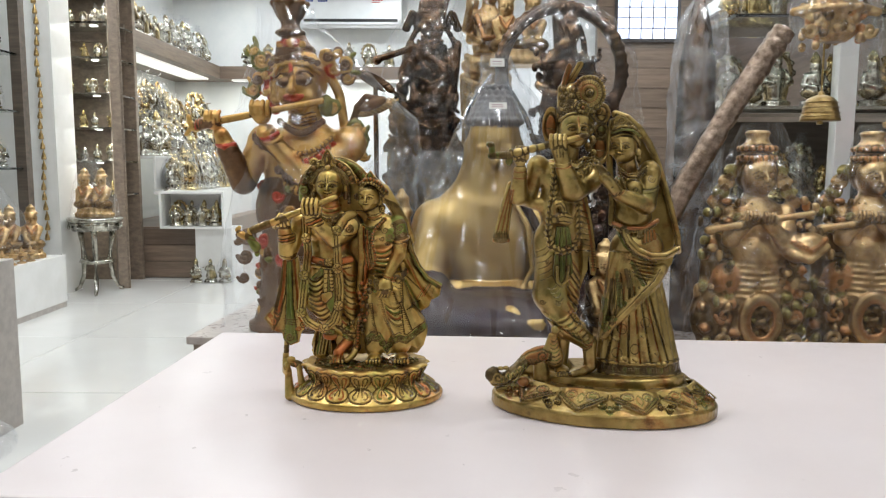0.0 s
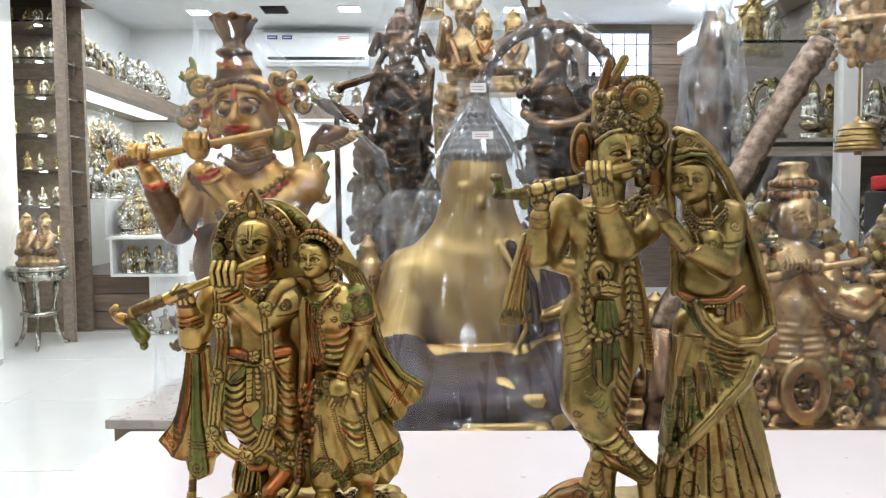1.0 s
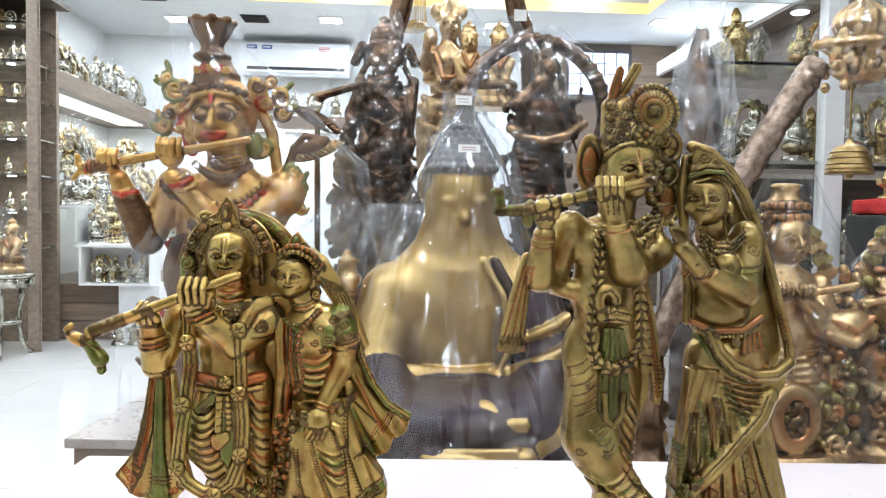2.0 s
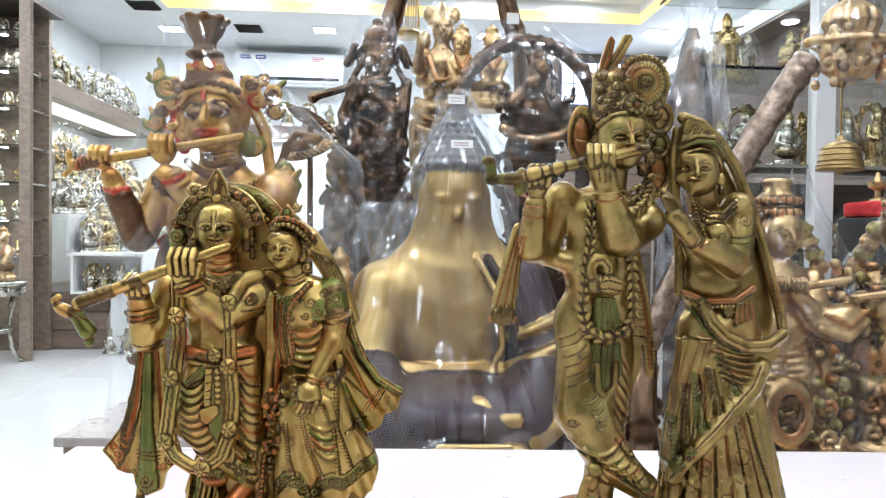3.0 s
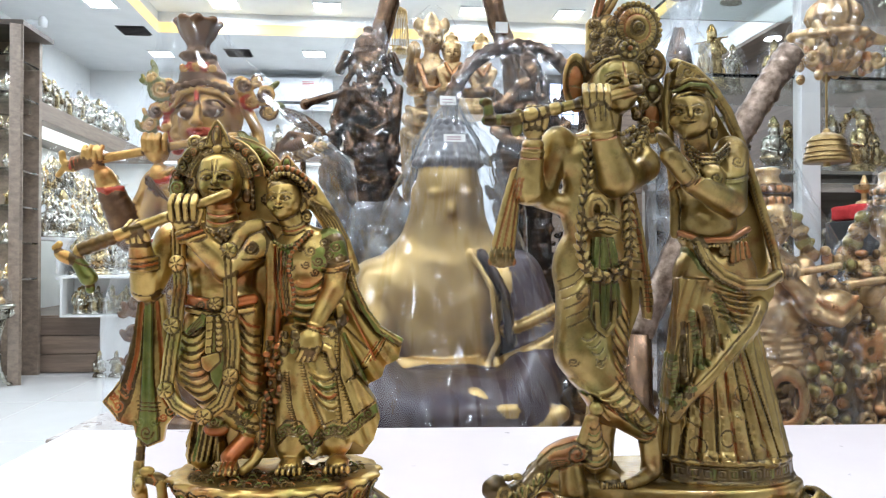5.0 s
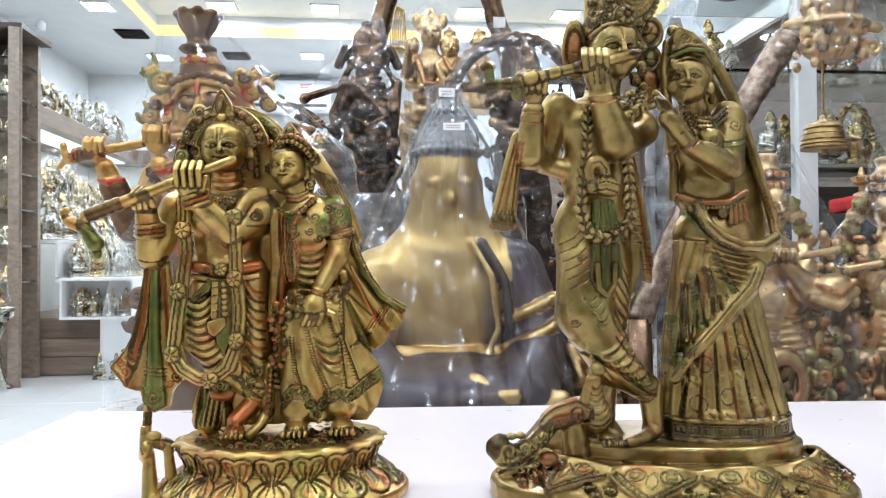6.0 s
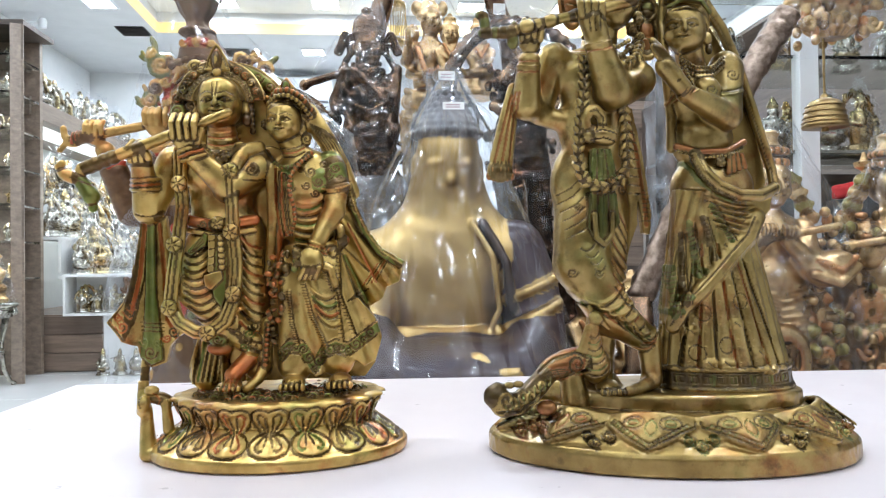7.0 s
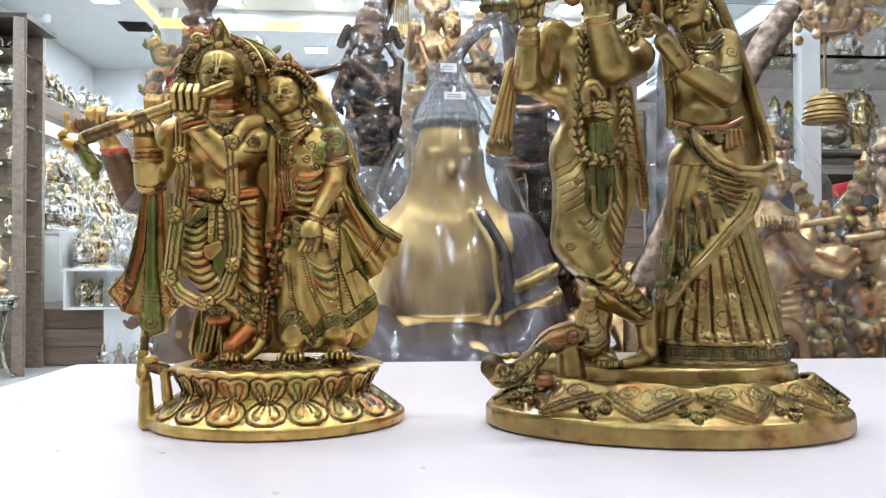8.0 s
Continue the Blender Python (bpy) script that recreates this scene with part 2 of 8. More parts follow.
def surface(name, a, b, scale=20.0, rough=0.5, metal=0.0, bump=0.0, fine=200.0, coat=0.0, stretch=None, lo=0.35, hi=0.65, spread=0.15):
    m, t, p = nodes_of(name)
    n = noise_node(t, scale, stretch=stretch)
    r = ramp(t, n, "Fac", a, b, lo, hi)
    link(t, r, "Color", p, "Base Color")
    n2 = noise_node(t, scale * 4.3)
    mr = t.nodes.new("ShaderNodeMapRange")
    mr.inputs["To Min"].default_value, mr.inputs["To Max"].default_value = max(rough - spread, 0.03), min(rough + spread, 1)
    link(t, n2, "Fac", mr, "Value")
    link(t, mr, "Result", p, "Roughness")
    p.inputs["Metallic"].default_value = metal
    p.inputs["Coat Weight"].default_value = coat
    if bump:
        f = noise_node(t, fine, 3.0)
        bumped(t, p, f.outputs["Fac"], bump, 0.002)
    return m


def painted_metal(name, bare, dark, green=(0.40, 0.56, 0.26), red=(0.82, 0.42, 0.27), black=(0.24, 0.19, 0.14), rough=0.3, scale=60.0, wear=0.45, coat=0.15, grain=700.0, vary=(0.35, 0.65), solid=0.0, lace=0.0, relief=0.16, stain=0.0, bareness=1.0):
    """Cast metal under thin tints of lacquer, rubbed off unevenly. solid: how far the tints hide the metal; lace: engraved filigree on the tinted places;
    stain: how far smears of the tints cling to the bare metal; bareness: how metallic that is."""
    m, t, p = nodes_of(name)
    at = t.nodes.new("ShaderNodeAttribute")
    at.attribute_name = "paint"
    sep = t.nodes.new("ShaderNodeSeparateColor")
    link(t, at, "Color", sep, "Color")
    base = ramp(t, noise_node(t, scale, 6.0, 0.6), "Fac", dark, bare, *vary).outputs["Color"]
    tone = ramp(t, noise_node(t, scale * 0.25, 3.0), "Fac", (0.80, 0.76, 0.68), (1.1, 1.08, 1.0), 0.3, 0.7).outputs["Color"]
    base = mix(t, 1.0, base, tone, "MULTIPLY")
    metal = base
    if stain:
        for colour, size, lo in ((red, 1.1, 0.52), (green, 0.8, 0.56), (black, 2.3, 0.55)):
            patch = ramp(t, noise_node(t, scale * size, 5.0, 0.62), "Fac", (0, 0, 0), (stain, stain, stain), lo, lo + 0.16).outputs["Color"]
            base = mix(t, patch, base, mix(t, 1.0, metal, colour, "MULTIPLY"))
    rub = t.nodes.new("ShaderNodeMapRange")
    rub.inputs["From Min"].default_value, rub.inputs["From Max"].default_value = 0.25, 0.75
    rub.inputs["To Min"].default_value, rub.inputs["To Max"].default_value = 1.0, 1.0 - wear
    link(t, noise_node(t, scale * 1.7, 5.0, 0.65), "Fac", rub, "Value")
    cover = None
    for i, colour in enumerate((green, red, black)):
        f = t.nodes.new("ShaderNodeMath")
        f.operation = "MULTIPLY"
        t.links.new(sep.outputs[i], f.inputs[0])
        link(t, rub, "Result", f, 1)
        tinted = mix(t, solid, mix(t, 1.0, metal, colour, "MULTIPLY"), tuple(c * 0.5 for c in colour))
        base = mix(t, f.outputs[0], base, tinted)
        if i == 2:
            break
        if cover is None:
            cover = f.outputs[0]
        else:
            s = t.nodes.new("ShaderNodeMath")
            s.operation = "MAXIMUM"
            t.links.new(cover, s.inputs[0])
            t.links.new(f.outputs[0], s.inputs[1])
            cover = s.outputs[0]
    white = t.nodes.new("ShaderNodeMath")
    white.operation = "SUBTRACT"
    white.inputs[0].default_value = 1.0
    link(t, at, "Alpha", white, 1)
    base = mix(t, white.outputs[0], base, (0.8, 0.8, 0.78))
    height = noise_node(t, grain, 4.0, 0.6).outputs["Fac"]
    if lace:
        vo = t.nodes.new("ShaderNodeTexVoronoi")
        vo.feature = "DISTANCE_TO_EDGE"
        vo.inputs["Scale"].default_value = lace
        co = t.nodes.new("ShaderNodeTexCoord")
        wp = t.nodes.new("ShaderNodeMix")
        wp.data_type = "VECTOR"
        wp.inputs[0].default_value = 0.012
        link(t, co, "Object", wp, 4)
        link(t, noise_node(t, lace * 0.4, 2.0), "Color", wp, 5)
        t.links.new(wp.outputs[1], vo.inputs["Vector"])
        line = t.nodes.new("ShaderNodeMapRange")
        line.inputs["From Min"].default_value, line.inputs["From Max"].default_value = 0.03, 0.11
        line.inputs["To Min"].default_value, line.inputs["To Max"].default_value = 1.0, 0.0
        link(t, vo, "Distance", line, "Value")
        cut = t.nodes.new("ShaderNodeMath")
        cut.operation = "MULTIPLY"
        t.links.new(cover, cut.inputs[0])
        link(t, line, "Result", cut, 1)
        base = mix(t, cut.outputs[0], base, mix(t, 1.0, metal, black, "MULTIPLY"))
        low = t.nodes.new("ShaderNodeMath")
        low.operation = "MULTIPLY_ADD"
        low.inputs[1].default_value = -1.6
        t.links.new(cut.outputs[0], low.inputs[0])
        t.links.new(height, low.inputs[2])
        height = low.outputs[0]
    t.links.new(base, p.inputs["Base Color"])
    inv = t.nodes.new("ShaderNodeMapRange")
    inv.inputs["To Min"].default_value, inv.inputs["To Max"].default_value = bareness, 0.75 - 0.6 * solid
    t.links.new(cover, inv.inputs["Value"])
    link(t, inv, "Result", p, "Metallic")
    mr = t.nodes.new("ShaderNodeMapRange")
    mr.inputs["To Min"].default_value, mr.inputs["To Max"].default_value = rough - 0.08, rough + 0.14
    link(t, noise_node(t, scale * 2.5), "Fac", mr, "Value")
    link(t, mr, "Result", p, "Roughness")
    p.inputs["Coat Weight"].default_value = coat
    p.inputs["Coat Roughness"].default_value = 0.15
    bumped(t, p, height, relief, 0.002)
    return m


def film_material(name, haze=0.03, crease=60.0, rough=0.09, lift=1.0, long=0.3, facet=0.55, gleam=0.055, fold=0.22):
    """Clear wrapping film: see-through, glossy on its sharp creases, a little milky."""
    m = bpy.data.materials.new(name)
    m.use_nodes = True
    t = m.node_tree
    t.nodes.remove(t.nodes["Principled BSDF"])
    out = t.nodes["Material Output"]
    clear, gloss, milk = t.nodes.new("ShaderNodeBsdfTransparent"), t.nodes.new("ShaderNodeBsdfGlossy"), t.nodes.new("ShaderNodeBsdfDiffuse")
    clear.inputs["Color"].default_value = (0.97, 0.975, 0.985, 1)
    gloss.inputs["Color"].default_value = (1, 1, 1, 1)
    gloss.inputs["Roughness"].default_value = rough
    milk.inputs["Color"].default_value = (0.85, 0.88, 0.92, 1)
    fres = t.nodes.new("ShaderNodeLayerWeight")
    fres.inputs["Blend"].default_value = 0.5
    steep, shine = t.nodes.new("ShaderNodeMath"), t.nodes.new("ShaderNodeMath")
    steep.operation, shine.operation = "POWER", "MULTIPLY_ADD"
    steep.inputs[1].default_value = 4.0
    shine.inputs[1].default_value, shine.inputs[2].default_value = 0.28, gleam
    link(t, fres, "Facing", steep, 0)
    link(t, steep, "Value", shine, 0)
    co = t.nodes.new("ShaderNodeTexCoord")
    warp = noise_node(t, crease * 0.2, 2.0, 0.5)
    mp = t.nodes.new("ShaderNodeMix")
    mp.data_type = "VECTOR"
    mp.inputs[0].default_value = 0.06
    link(t, co, "Object", mp, 4)
    link(t, warp, "Color", mp, 5)
    vo = t.nodes.new("ShaderNodeTexVoronoi")
    vo.inputs["Scale"].default_value = crease * 0.55
    t.links.new(mp.outputs[1], vo.inputs["Vector"])
    big = noise_node(t, crease * fold, 2.0, 0.5, stretch=(1.0, 1.0, long))
    fine = noise_node(t, crease * 1.6, 2.0, 0.5)
    add = t.nodes.new("ShaderNodeMath")
    add.operation = "MULTIPLY_ADD"
    add.inputs[1].default_value = facet
    link(t, vo, "Distance", add, 0)
    link(t, big, "Fac", add, 2)
    add2 = t.nodes.new("ShaderNodeMath")
    add2.operation = "MULTIPLY_ADD"
    add2.inputs[1].default_value = 0.12
    link(t, fine, "Fac", add2, 0)
    link(t, add, "Value", add2, 2)
    bump = t.nodes.new("ShaderNodeBump")
    bump.inputs["Strength"].default_value, bump.inputs["Distance"].default_value = 0.25 * lift, 0.012
    link(t, add2, "Value", bump, "Height")
    link(t, bump, "Normal", gloss, "Normal")
    m1, m2 = t.nodes.new("ShaderNodeMixShader"), t.nodes.new("ShaderNodeMixShader")
    h = t.nodes.new("ShaderNodeMapRange")
    h.inputs["From Min"].default_value, h.inputs["From Max"].default_value = 0.4, 0.75
    h.inputs["To Min"].default_value, h.inputs["To Max"].default_value = haze * 0.25, haze * 2.2
    link(t, noise_node(t, crease * 0.5, 4.0), "Fac", h, "Value")
    link(t, h, "Result", m1, "Fac")
    link(t, clear, "BSDF", m1, 1)
    link(t, milk, "BSDF", m1, 2)
    link(t, shine, "Value", m2, "Fac")
    link(t, m1, "Shader", m2, 1)
    link(t, gloss, "BSDF", m2, 2)
    link(t, m2, "Shader", out, "Surface")
    return m


def glowing(name, colour, strength, base=(0.9, 0.9, 0.9)):
    m, t, p = nodes_of(name)
    p.inputs["Base Color"].default_value = (*base, 1)
    p.inputs["Emission Color"].default_value = (*colour, 1)
    p.inputs["Emission Strength"].default_value = strength
    return m


def glass_material(name):
    m, t, p = nodes_of(name)
    p.inputs["Base Color"].default_value = (0.9, 0.97, 0.95, 1)
    p.inputs["Roughness"].default_value = 0.02
    p.inputs["Transmission Weight"].default_value = 1.0
    p.inputs["IOR"].default_value = 1.45
    return m


def planks(name, a, b, high, along="X"):
    """Wood-print boards: grain along one way, a joint every high metres."""
    m, t, p = nodes_of(name)
    st = (1.2, 9.0, 14.0) if along == "X" else (9.0, 1.2, 14.0)
    grain = noise_node(t, 2.4, 6.0, 0.65, stretch=st)
    r = ramp(t, grain, "Fac", a, b, 0.3, 0.7)
    info = t.nodes.new("ShaderNodeObjectInfo")
    tone = ramp(t, info, "Random", (0.72, 0.72, 0.72), (1.15, 1.13, 1.1), 0, 1)
    t.links.new(mix(t, 1.0, r.outputs["Color"], tone.outputs["Color"], "MULTIPLY"), p.inputs["Base Color"])
    p.inputs["Roughness"].default_value = 0.42
    bumped(t, p, grain.outputs["Fac"], 0.15, 0.002)
    return m


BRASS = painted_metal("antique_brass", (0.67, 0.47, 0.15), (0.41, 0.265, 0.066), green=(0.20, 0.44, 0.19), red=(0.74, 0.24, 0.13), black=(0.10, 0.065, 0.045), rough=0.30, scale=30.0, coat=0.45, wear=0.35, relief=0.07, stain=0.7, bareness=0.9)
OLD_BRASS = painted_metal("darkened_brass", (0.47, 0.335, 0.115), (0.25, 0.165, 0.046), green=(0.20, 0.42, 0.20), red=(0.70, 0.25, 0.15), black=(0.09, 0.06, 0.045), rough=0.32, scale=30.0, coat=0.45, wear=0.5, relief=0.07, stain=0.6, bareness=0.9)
GOLD = painted_metal("gilded_metal", (0.62, 0.385, 0.135), (0.46, 0.265, 0.08), green=(0.26, 0.36, 0.13), red=(0.80, 0.08, 0.06), black=(0.22, 0.14, 0.11), rough=0.33, wear=0.2, solid=0.5, stain=0.35, scale=22.0, bareness=0.8)
BRONZE = painted_metal("dark_bronze", (0.22, 0.135, 0.085), (0.085, 0.052, 0.036), green=(2.6, 2.7, 2.4), red=(0.8, 0.5, 0.4), black=(0.35, 0.32, 0.30), rough=0.2, scale=35.0)
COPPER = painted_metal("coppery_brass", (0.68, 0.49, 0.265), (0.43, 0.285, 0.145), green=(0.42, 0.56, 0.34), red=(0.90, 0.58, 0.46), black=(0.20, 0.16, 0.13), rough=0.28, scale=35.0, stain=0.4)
ROBE = painted_metal("gold_and_purple", (0.60, 0.43, 0.19), (0.46, 0.315, 0.125), green=(0.30, 0.31, 0.36), red=(0.030, 0.005, 0.040), black=(0.10, 0.07, 0.08), rough=0.38, scale=14.0, wear=0.1, solid=0.8)
SILVER = painted_metal("silvered_metal", (0.66, 0.66, 0.63), (0.24, 0.23, 0.21), green=(0.9, 0.75, 0.4), red=(0.75, 0.6, 0.35), rough=0.2, scale=30.0, wear=0.3)
WARM_SILVER = painted_metal("gold_and_silver", (0.66, 0.55, 0.31), (0.28, 0.21, 0.10), green=(0.95, 0.95, 1.0), red=(0.75, 0.55, 0.3), rough=0.22, scale=30.0, wear=0.3)
FILM = film_material("clear_film", 0.008, 75.0, 0.14, 1.0, 0.3, 0.5, 0.045)
FILM_PLEAT = film_material("pleated_film", 0.003, 60.0, 0.115, 0.9, 0.05, 0.10, 0.066, 0.5)
FILM_MILKY = film_material("milky_film", 0.05, 60.0, 0.16, 1.0, gleam=0.06)
FILM_GREY = film_material("grey_wrap", 0.16, 60.0, 0.15, 1.2, 0.1, 0.2, 0.07)
BELL_BRASS = painted_metal("bell_brass", (0.46, 0.33, 0.15), (0.24, 0.155, 0.06), rough=0.3, scale=40.0)
WHITE_WALL = surface("white_wall_paint", (0.78, 0.80, 0.80), (0.84, 0.85, 0.84), 6.0, 0.55, bump=0.1, fine=120.0)
CEILING_PAINT = surface("ceiling_paint", (0.70, 0.72, 0.73), (0.75, 0.77, 0.78), 5.0, 0.7, bump=0.08, fine=90.0)
TILE = surface("polished_floor_tile", (0.67, 0.655, 0.625), (0.71, 0.70, 0.675), 2.0, 0.13, spread=0.05)
GROUT = surface("tile_joint", (0.42, 0.40, 0.36), (0.5, 0.48, 0.44), 30.0, 0.8)
TABLE_TOP = surface("pink_white_laminate", (0.70, 0.612, 0.602), (0.72, 0.635, 0.627), 9.0, 0.3, bump=0.03, fine=400.0, spread=0.06)
LAMINATE = surface("white_laminate", (0.74, 0.73, 0.70), (0.80, 0.79, 0.77), 7.0, 0.35)
EDGE_GREY = surface("grey_edge_band", (0.40, 0.36, 0.33), (0.48, 0.44, 0.40), 30.0, 0.5)
WOOD_DARK = planks("dark_wood_board", (0.06, 0.047, 0.038), (0.15, 0.115, 0.09), 0.2)
WOOD_MID = planks("brown_wood_board", (0.16, 0.115, 0.085), (0.30, 0.22, 0.165), 0.2)
WOOD_SIDE = planks("brown_wood_board_lengthwise", (0.17, 0.13, 0.10), (0.33, 0.255, 0.195), 0.2, "Y")
WOOD_WALL = planks("dark_brown_wall_board", (0.07, 0.052, 0.04), (0.16, 0.12, 0.092), 0.2, "Y")
COUNTER_TOP = surface("grey_brown_counter", (0.34, 0.28, 0.25), (0.44, 0.38, 0.34), 12.0, 0.3, stretch=(1, 6, 1))
GLASS = glass_material("shelf_glass")
PANEL_GLOW = glowing("panel_glow", (0.95, 0.98, 1.0), 9.0)
COVE_GLOW = glowing("warm_cove_strip", (1.0, 0.74, 0.26), 0.62, (0.75, 0.52, 0.16))
NICHE_GLOW = glowing("niche_strip", (0.98, 1.0, 0.94), 0.65)
WHITE_PLASTIC = surface("white_plastic", (0.78, 0.80, 0.82), (0.82, 0.84, 0.86), 10.0, 0.35)
BLACK = surface("black_plastic", (0.015, 0.015, 0.017), (0.03, 0.03, 0.03), 20.0, 0.4)
BLUE = surface("blue_print", (0.02, 0.06, 0.28), (0.03, 0.08, 0.33), 20.0, 0.4)
PAPER = surface("paper_label", (0.74, 0.71, 0.66), (0.82, 0.80, 0.76), 60.0, 0.7)
LABEL_INK = surface("faded_label_print", (0.42, 0.30, 0.30), (0.52, 0.40, 0.40), 60.0, 0.7)
RED_CLOTH = surface("red_cloth", (0.42, 0.015, 0.015), (0.55, 0.03, 0.03), 40.0, 0.8, bump=0.3, fine=500.0)
SKY_PANE = glowing("daylight_pane", (0.62, 0.72, 1.0), 2.2)
FRAME_DARK = surface("dark_window_frame", (0.05, 0.045, 0.045), (0.09, 0.08, 0.08), 20.0, 0.4)
POLE_METAL = painted_metal("pinkish_embossed_metal", (0.38, 0.29, 0.245), (0.16, 0.115, 0.09), rough=0.35, scale=70.0)


# ---- building helpers ----
def part(name, bm, material, parent=None, label="", smooth=False):
    me = bpy.data.meshes.new(name)
    bm.to_mesh(me)
    bm.free()
    if smooth:
        me.polygons.foreach_set("use_smooth", np.ones(len(me.polygons), bool))
    if material:
        me.materials.append(material)
    ob = new(name, me)
    if parent:
        ob.parent = parent
    return tagged(ob, label)


def mesh_thing(name, me, material, m, label, category, group=""):
    if material and not me.materials:
        me.materials.append(material)
    ob = new(name, me)
    ob.matrix_world = m
    return tagged(ob, label, category, group)


def holder(name, m, label, category, group="", kind=""):
    ob = new(name)
    ob.matrix_world = m
    return tagged(ob, label, category, group, kind)


def box(x0, x1, y0, y1, z0, z1, bevel=0.0, bm=None):
    own = bmesh.new()
    bmesh.ops.create_cube(own, size=1)
    bmesh.ops.scale(own, vec=(x1 - x0, y1 - y0, z1 - z0), verts=own.verts)
    bmesh.ops.translate(own, vec=((x0 + x1) / 2, (y0 + y1) / 2, (z0 + z1) / 2), verts=own.verts)
    if bevel:
        bmesh.ops.bevel(own, geom=own.edges[:], offset=bevel, segments=2, profile=0.6, affect="EDGES")
    if bm is None:
        return own
    me = bpy.data.meshes.new("tmp")
    own.to_mesh(me)
    own.free()
    bm.from_mesh(me)
    bpy.data.meshes.remove(me)
    return bm


def turned_bm(profile, n=32, ribs=0, amp=0.0):
    """A lathe body from rows (z, radius)."""
    bm = bmesh.new()
    rings = []
    for z, r in profile:
        rings.append([bm.verts.new(((r + amp * math.cos(ribs * a)) * math.cos(a), (r + amp * math.cos(ribs * a)) * math.sin(a), z)) for a in [2 * math.pi * i / n for i in range(n)]])
    for a, b in zip(rings, rings[1:]):
        for i in range(n):
            bm.faces.new((a[i], a[(i + 1) % n], b[(i + 1) % n], b[i]))
    bm.faces.new(rings[0][::-1])
    bm.faces.new(rings[-1])
    return bm


def bar(pts, r, n=8, r1=None, bm=None):
    """A round bar along points."""
    bm = bm or bmesh.new()
    r1 = r if r1 is None else r1
    pts = [Vector(p) for p in pts]
    rings = []
    for i, p in enumerate(pts):
        d = (pts[min(i + 1, len(pts) - 1)] - pts[max(i - 1, 0)]).normalized()
        q = d.to_track_quat("Z", "Y")
        rr = r + (r1 - r) * i / max(len(pts) - 1, 1)
        rings.append([bm.verts.new(p + q @ Vector((rr * math.cos(2 * math.pi * k / n), rr * math.sin(2 * math.pi * k / n), 0))) for k in range(n)])
    for a, b in zip(rings, rings[1:]):
        for k in range(n):
            bm.faces.new((a[k], a[(k + 1) % n], b[(k + 1) % n], b[k]))
    bm.faces.new(rings[0][::-1])
    bm.faces.new(rings[-1])
    return bm


def structure(name, bm, material, label, category):
    return tagged(part(name, bm, material), label, category, kind="structure")


# ---- the room ----
LEFT, RIGHT, NEAR, FAR = -2.75, 2.75, -4.0, 7.75
structure("floor", box(LEFT, RIGHT, NEAR, FAR, -0.1, -0.006), GROUT, "polished cream floor of large square tiles", "floor")
structure("wall_north", box(LEFT, RIGHT, FAR, FAR + 0.15, 0, 2.9), WHITE_WALL, "plain white painted back wall", "wall")
# wall_south is never in view; its brown is chosen to darken the statues' reflections
structure("wall_south", box(LEFT, RIGHT, NEAR - 0.15, NEAR, 0, 2.9), WOOD_MID, "unseen closing wall, brown to darken reflections in the brass", "wall")
structure("wall_west", box(LEFT - 0.15, LEFT, NEAR, FAR, 0, 2.9), WHITE_WALL, "plain white painted side wall", "wall")
structure("wall_east", box(RIGHT, RIGHT + 0.15, NEAR, FAR, 0, 2.9), WHITE_WALL, "plain white painted side wall", "wall")
cl = bmesh.new()
box(LEFT, RIGHT, NEAR, FAR, TRAY, TRAY + 0.1, bm=cl)
box(LEFT, -1.75, NEAR, FAR, CEILING, TRAY - 0.001, bm=cl)
box(2.1, RIGHT, NEAR, FAR, CEILING, TRAY - 0.001, bm=cl)
box(-1.75, 2.1, 6.45, FAR, CEILING, TRAY - 0.001, bm=cl)
structure("ceiling", cl, CEILING_PAINT, "white tray ceiling with a recessed middle", "ceiling")
st = bmesh.new()
box(-1.75, 2.1, 6.442, 6.45, CEILING + 0.003, CEILING + 0.085, bm=st)
box(-1.75, -1.742, NEAR, 6.442, CEILING + 0.003, CEILING + 0.085, bm=st)
box(2.092, 2.1, NEAR, 6.442, CEILING + 0.003, CEILING + 0.085, bm=st)
structure("cove_light", st, COVE_GLOW, "warm yellow light strip in the ceiling cove", "cove light")

# floor tiles
TILE_SIZE = 0.87
tile_me = bpy.data.meshes.new("tile")
tb = box(0.002, TILE_SIZE - 0.002, 0.002, TILE_SIZE - 0.002, -0.02, 0.0, 0.001)
tb.to_mesh(tile_me)
tb.free()
tile_me.materials.append(TILE)
floor_ob = bpy.data.objects["floor"]
for i in range(-3, 4):
    for j in range(-8, 6):
        x, y = -0.86 + TILE_SIZE * i, 2.62 + TILE_SIZE * j
        if x < LEFT - 0.5 or x > RIGHT or y > FAR or y < NEAR - 0.5:
            continue
        t = new("tile", tile_me)
        t.location = (x, y, 0)
        t.parent = floor_ob


def ceiling_panel(x, y, z, size):
    h = holder("ceiling_light", pose(x, y, z), "square flush ceiling light, glowing white", "ceiling light", "ceiling lights")
    f = bmesh.new()
    s = size / 2
    for a in ((-s - 0.012, s + 0.012, -s - 0.012, -s), (-s - 0.012, s + 0.012, s, s + 0.012), (-s - 0.012, -s, -s, s), (s, s + 0.012, -s, s)):
        box(*a, -0.012, 0, bm=f)
    part("frame", f, WHITE_PLASTIC, h)
    part("diffuser", box(-s, s, -s, s, -0.006, 0), PANEL_GLOW, h, "glowing white diffuser")


for x, y in PANELS:
    ceiling_panel(x, y, TRAY, 0.2)
for x, y in EDGE_PANELS:
    ceiling_panel(x, y, CEILING, 0.18)

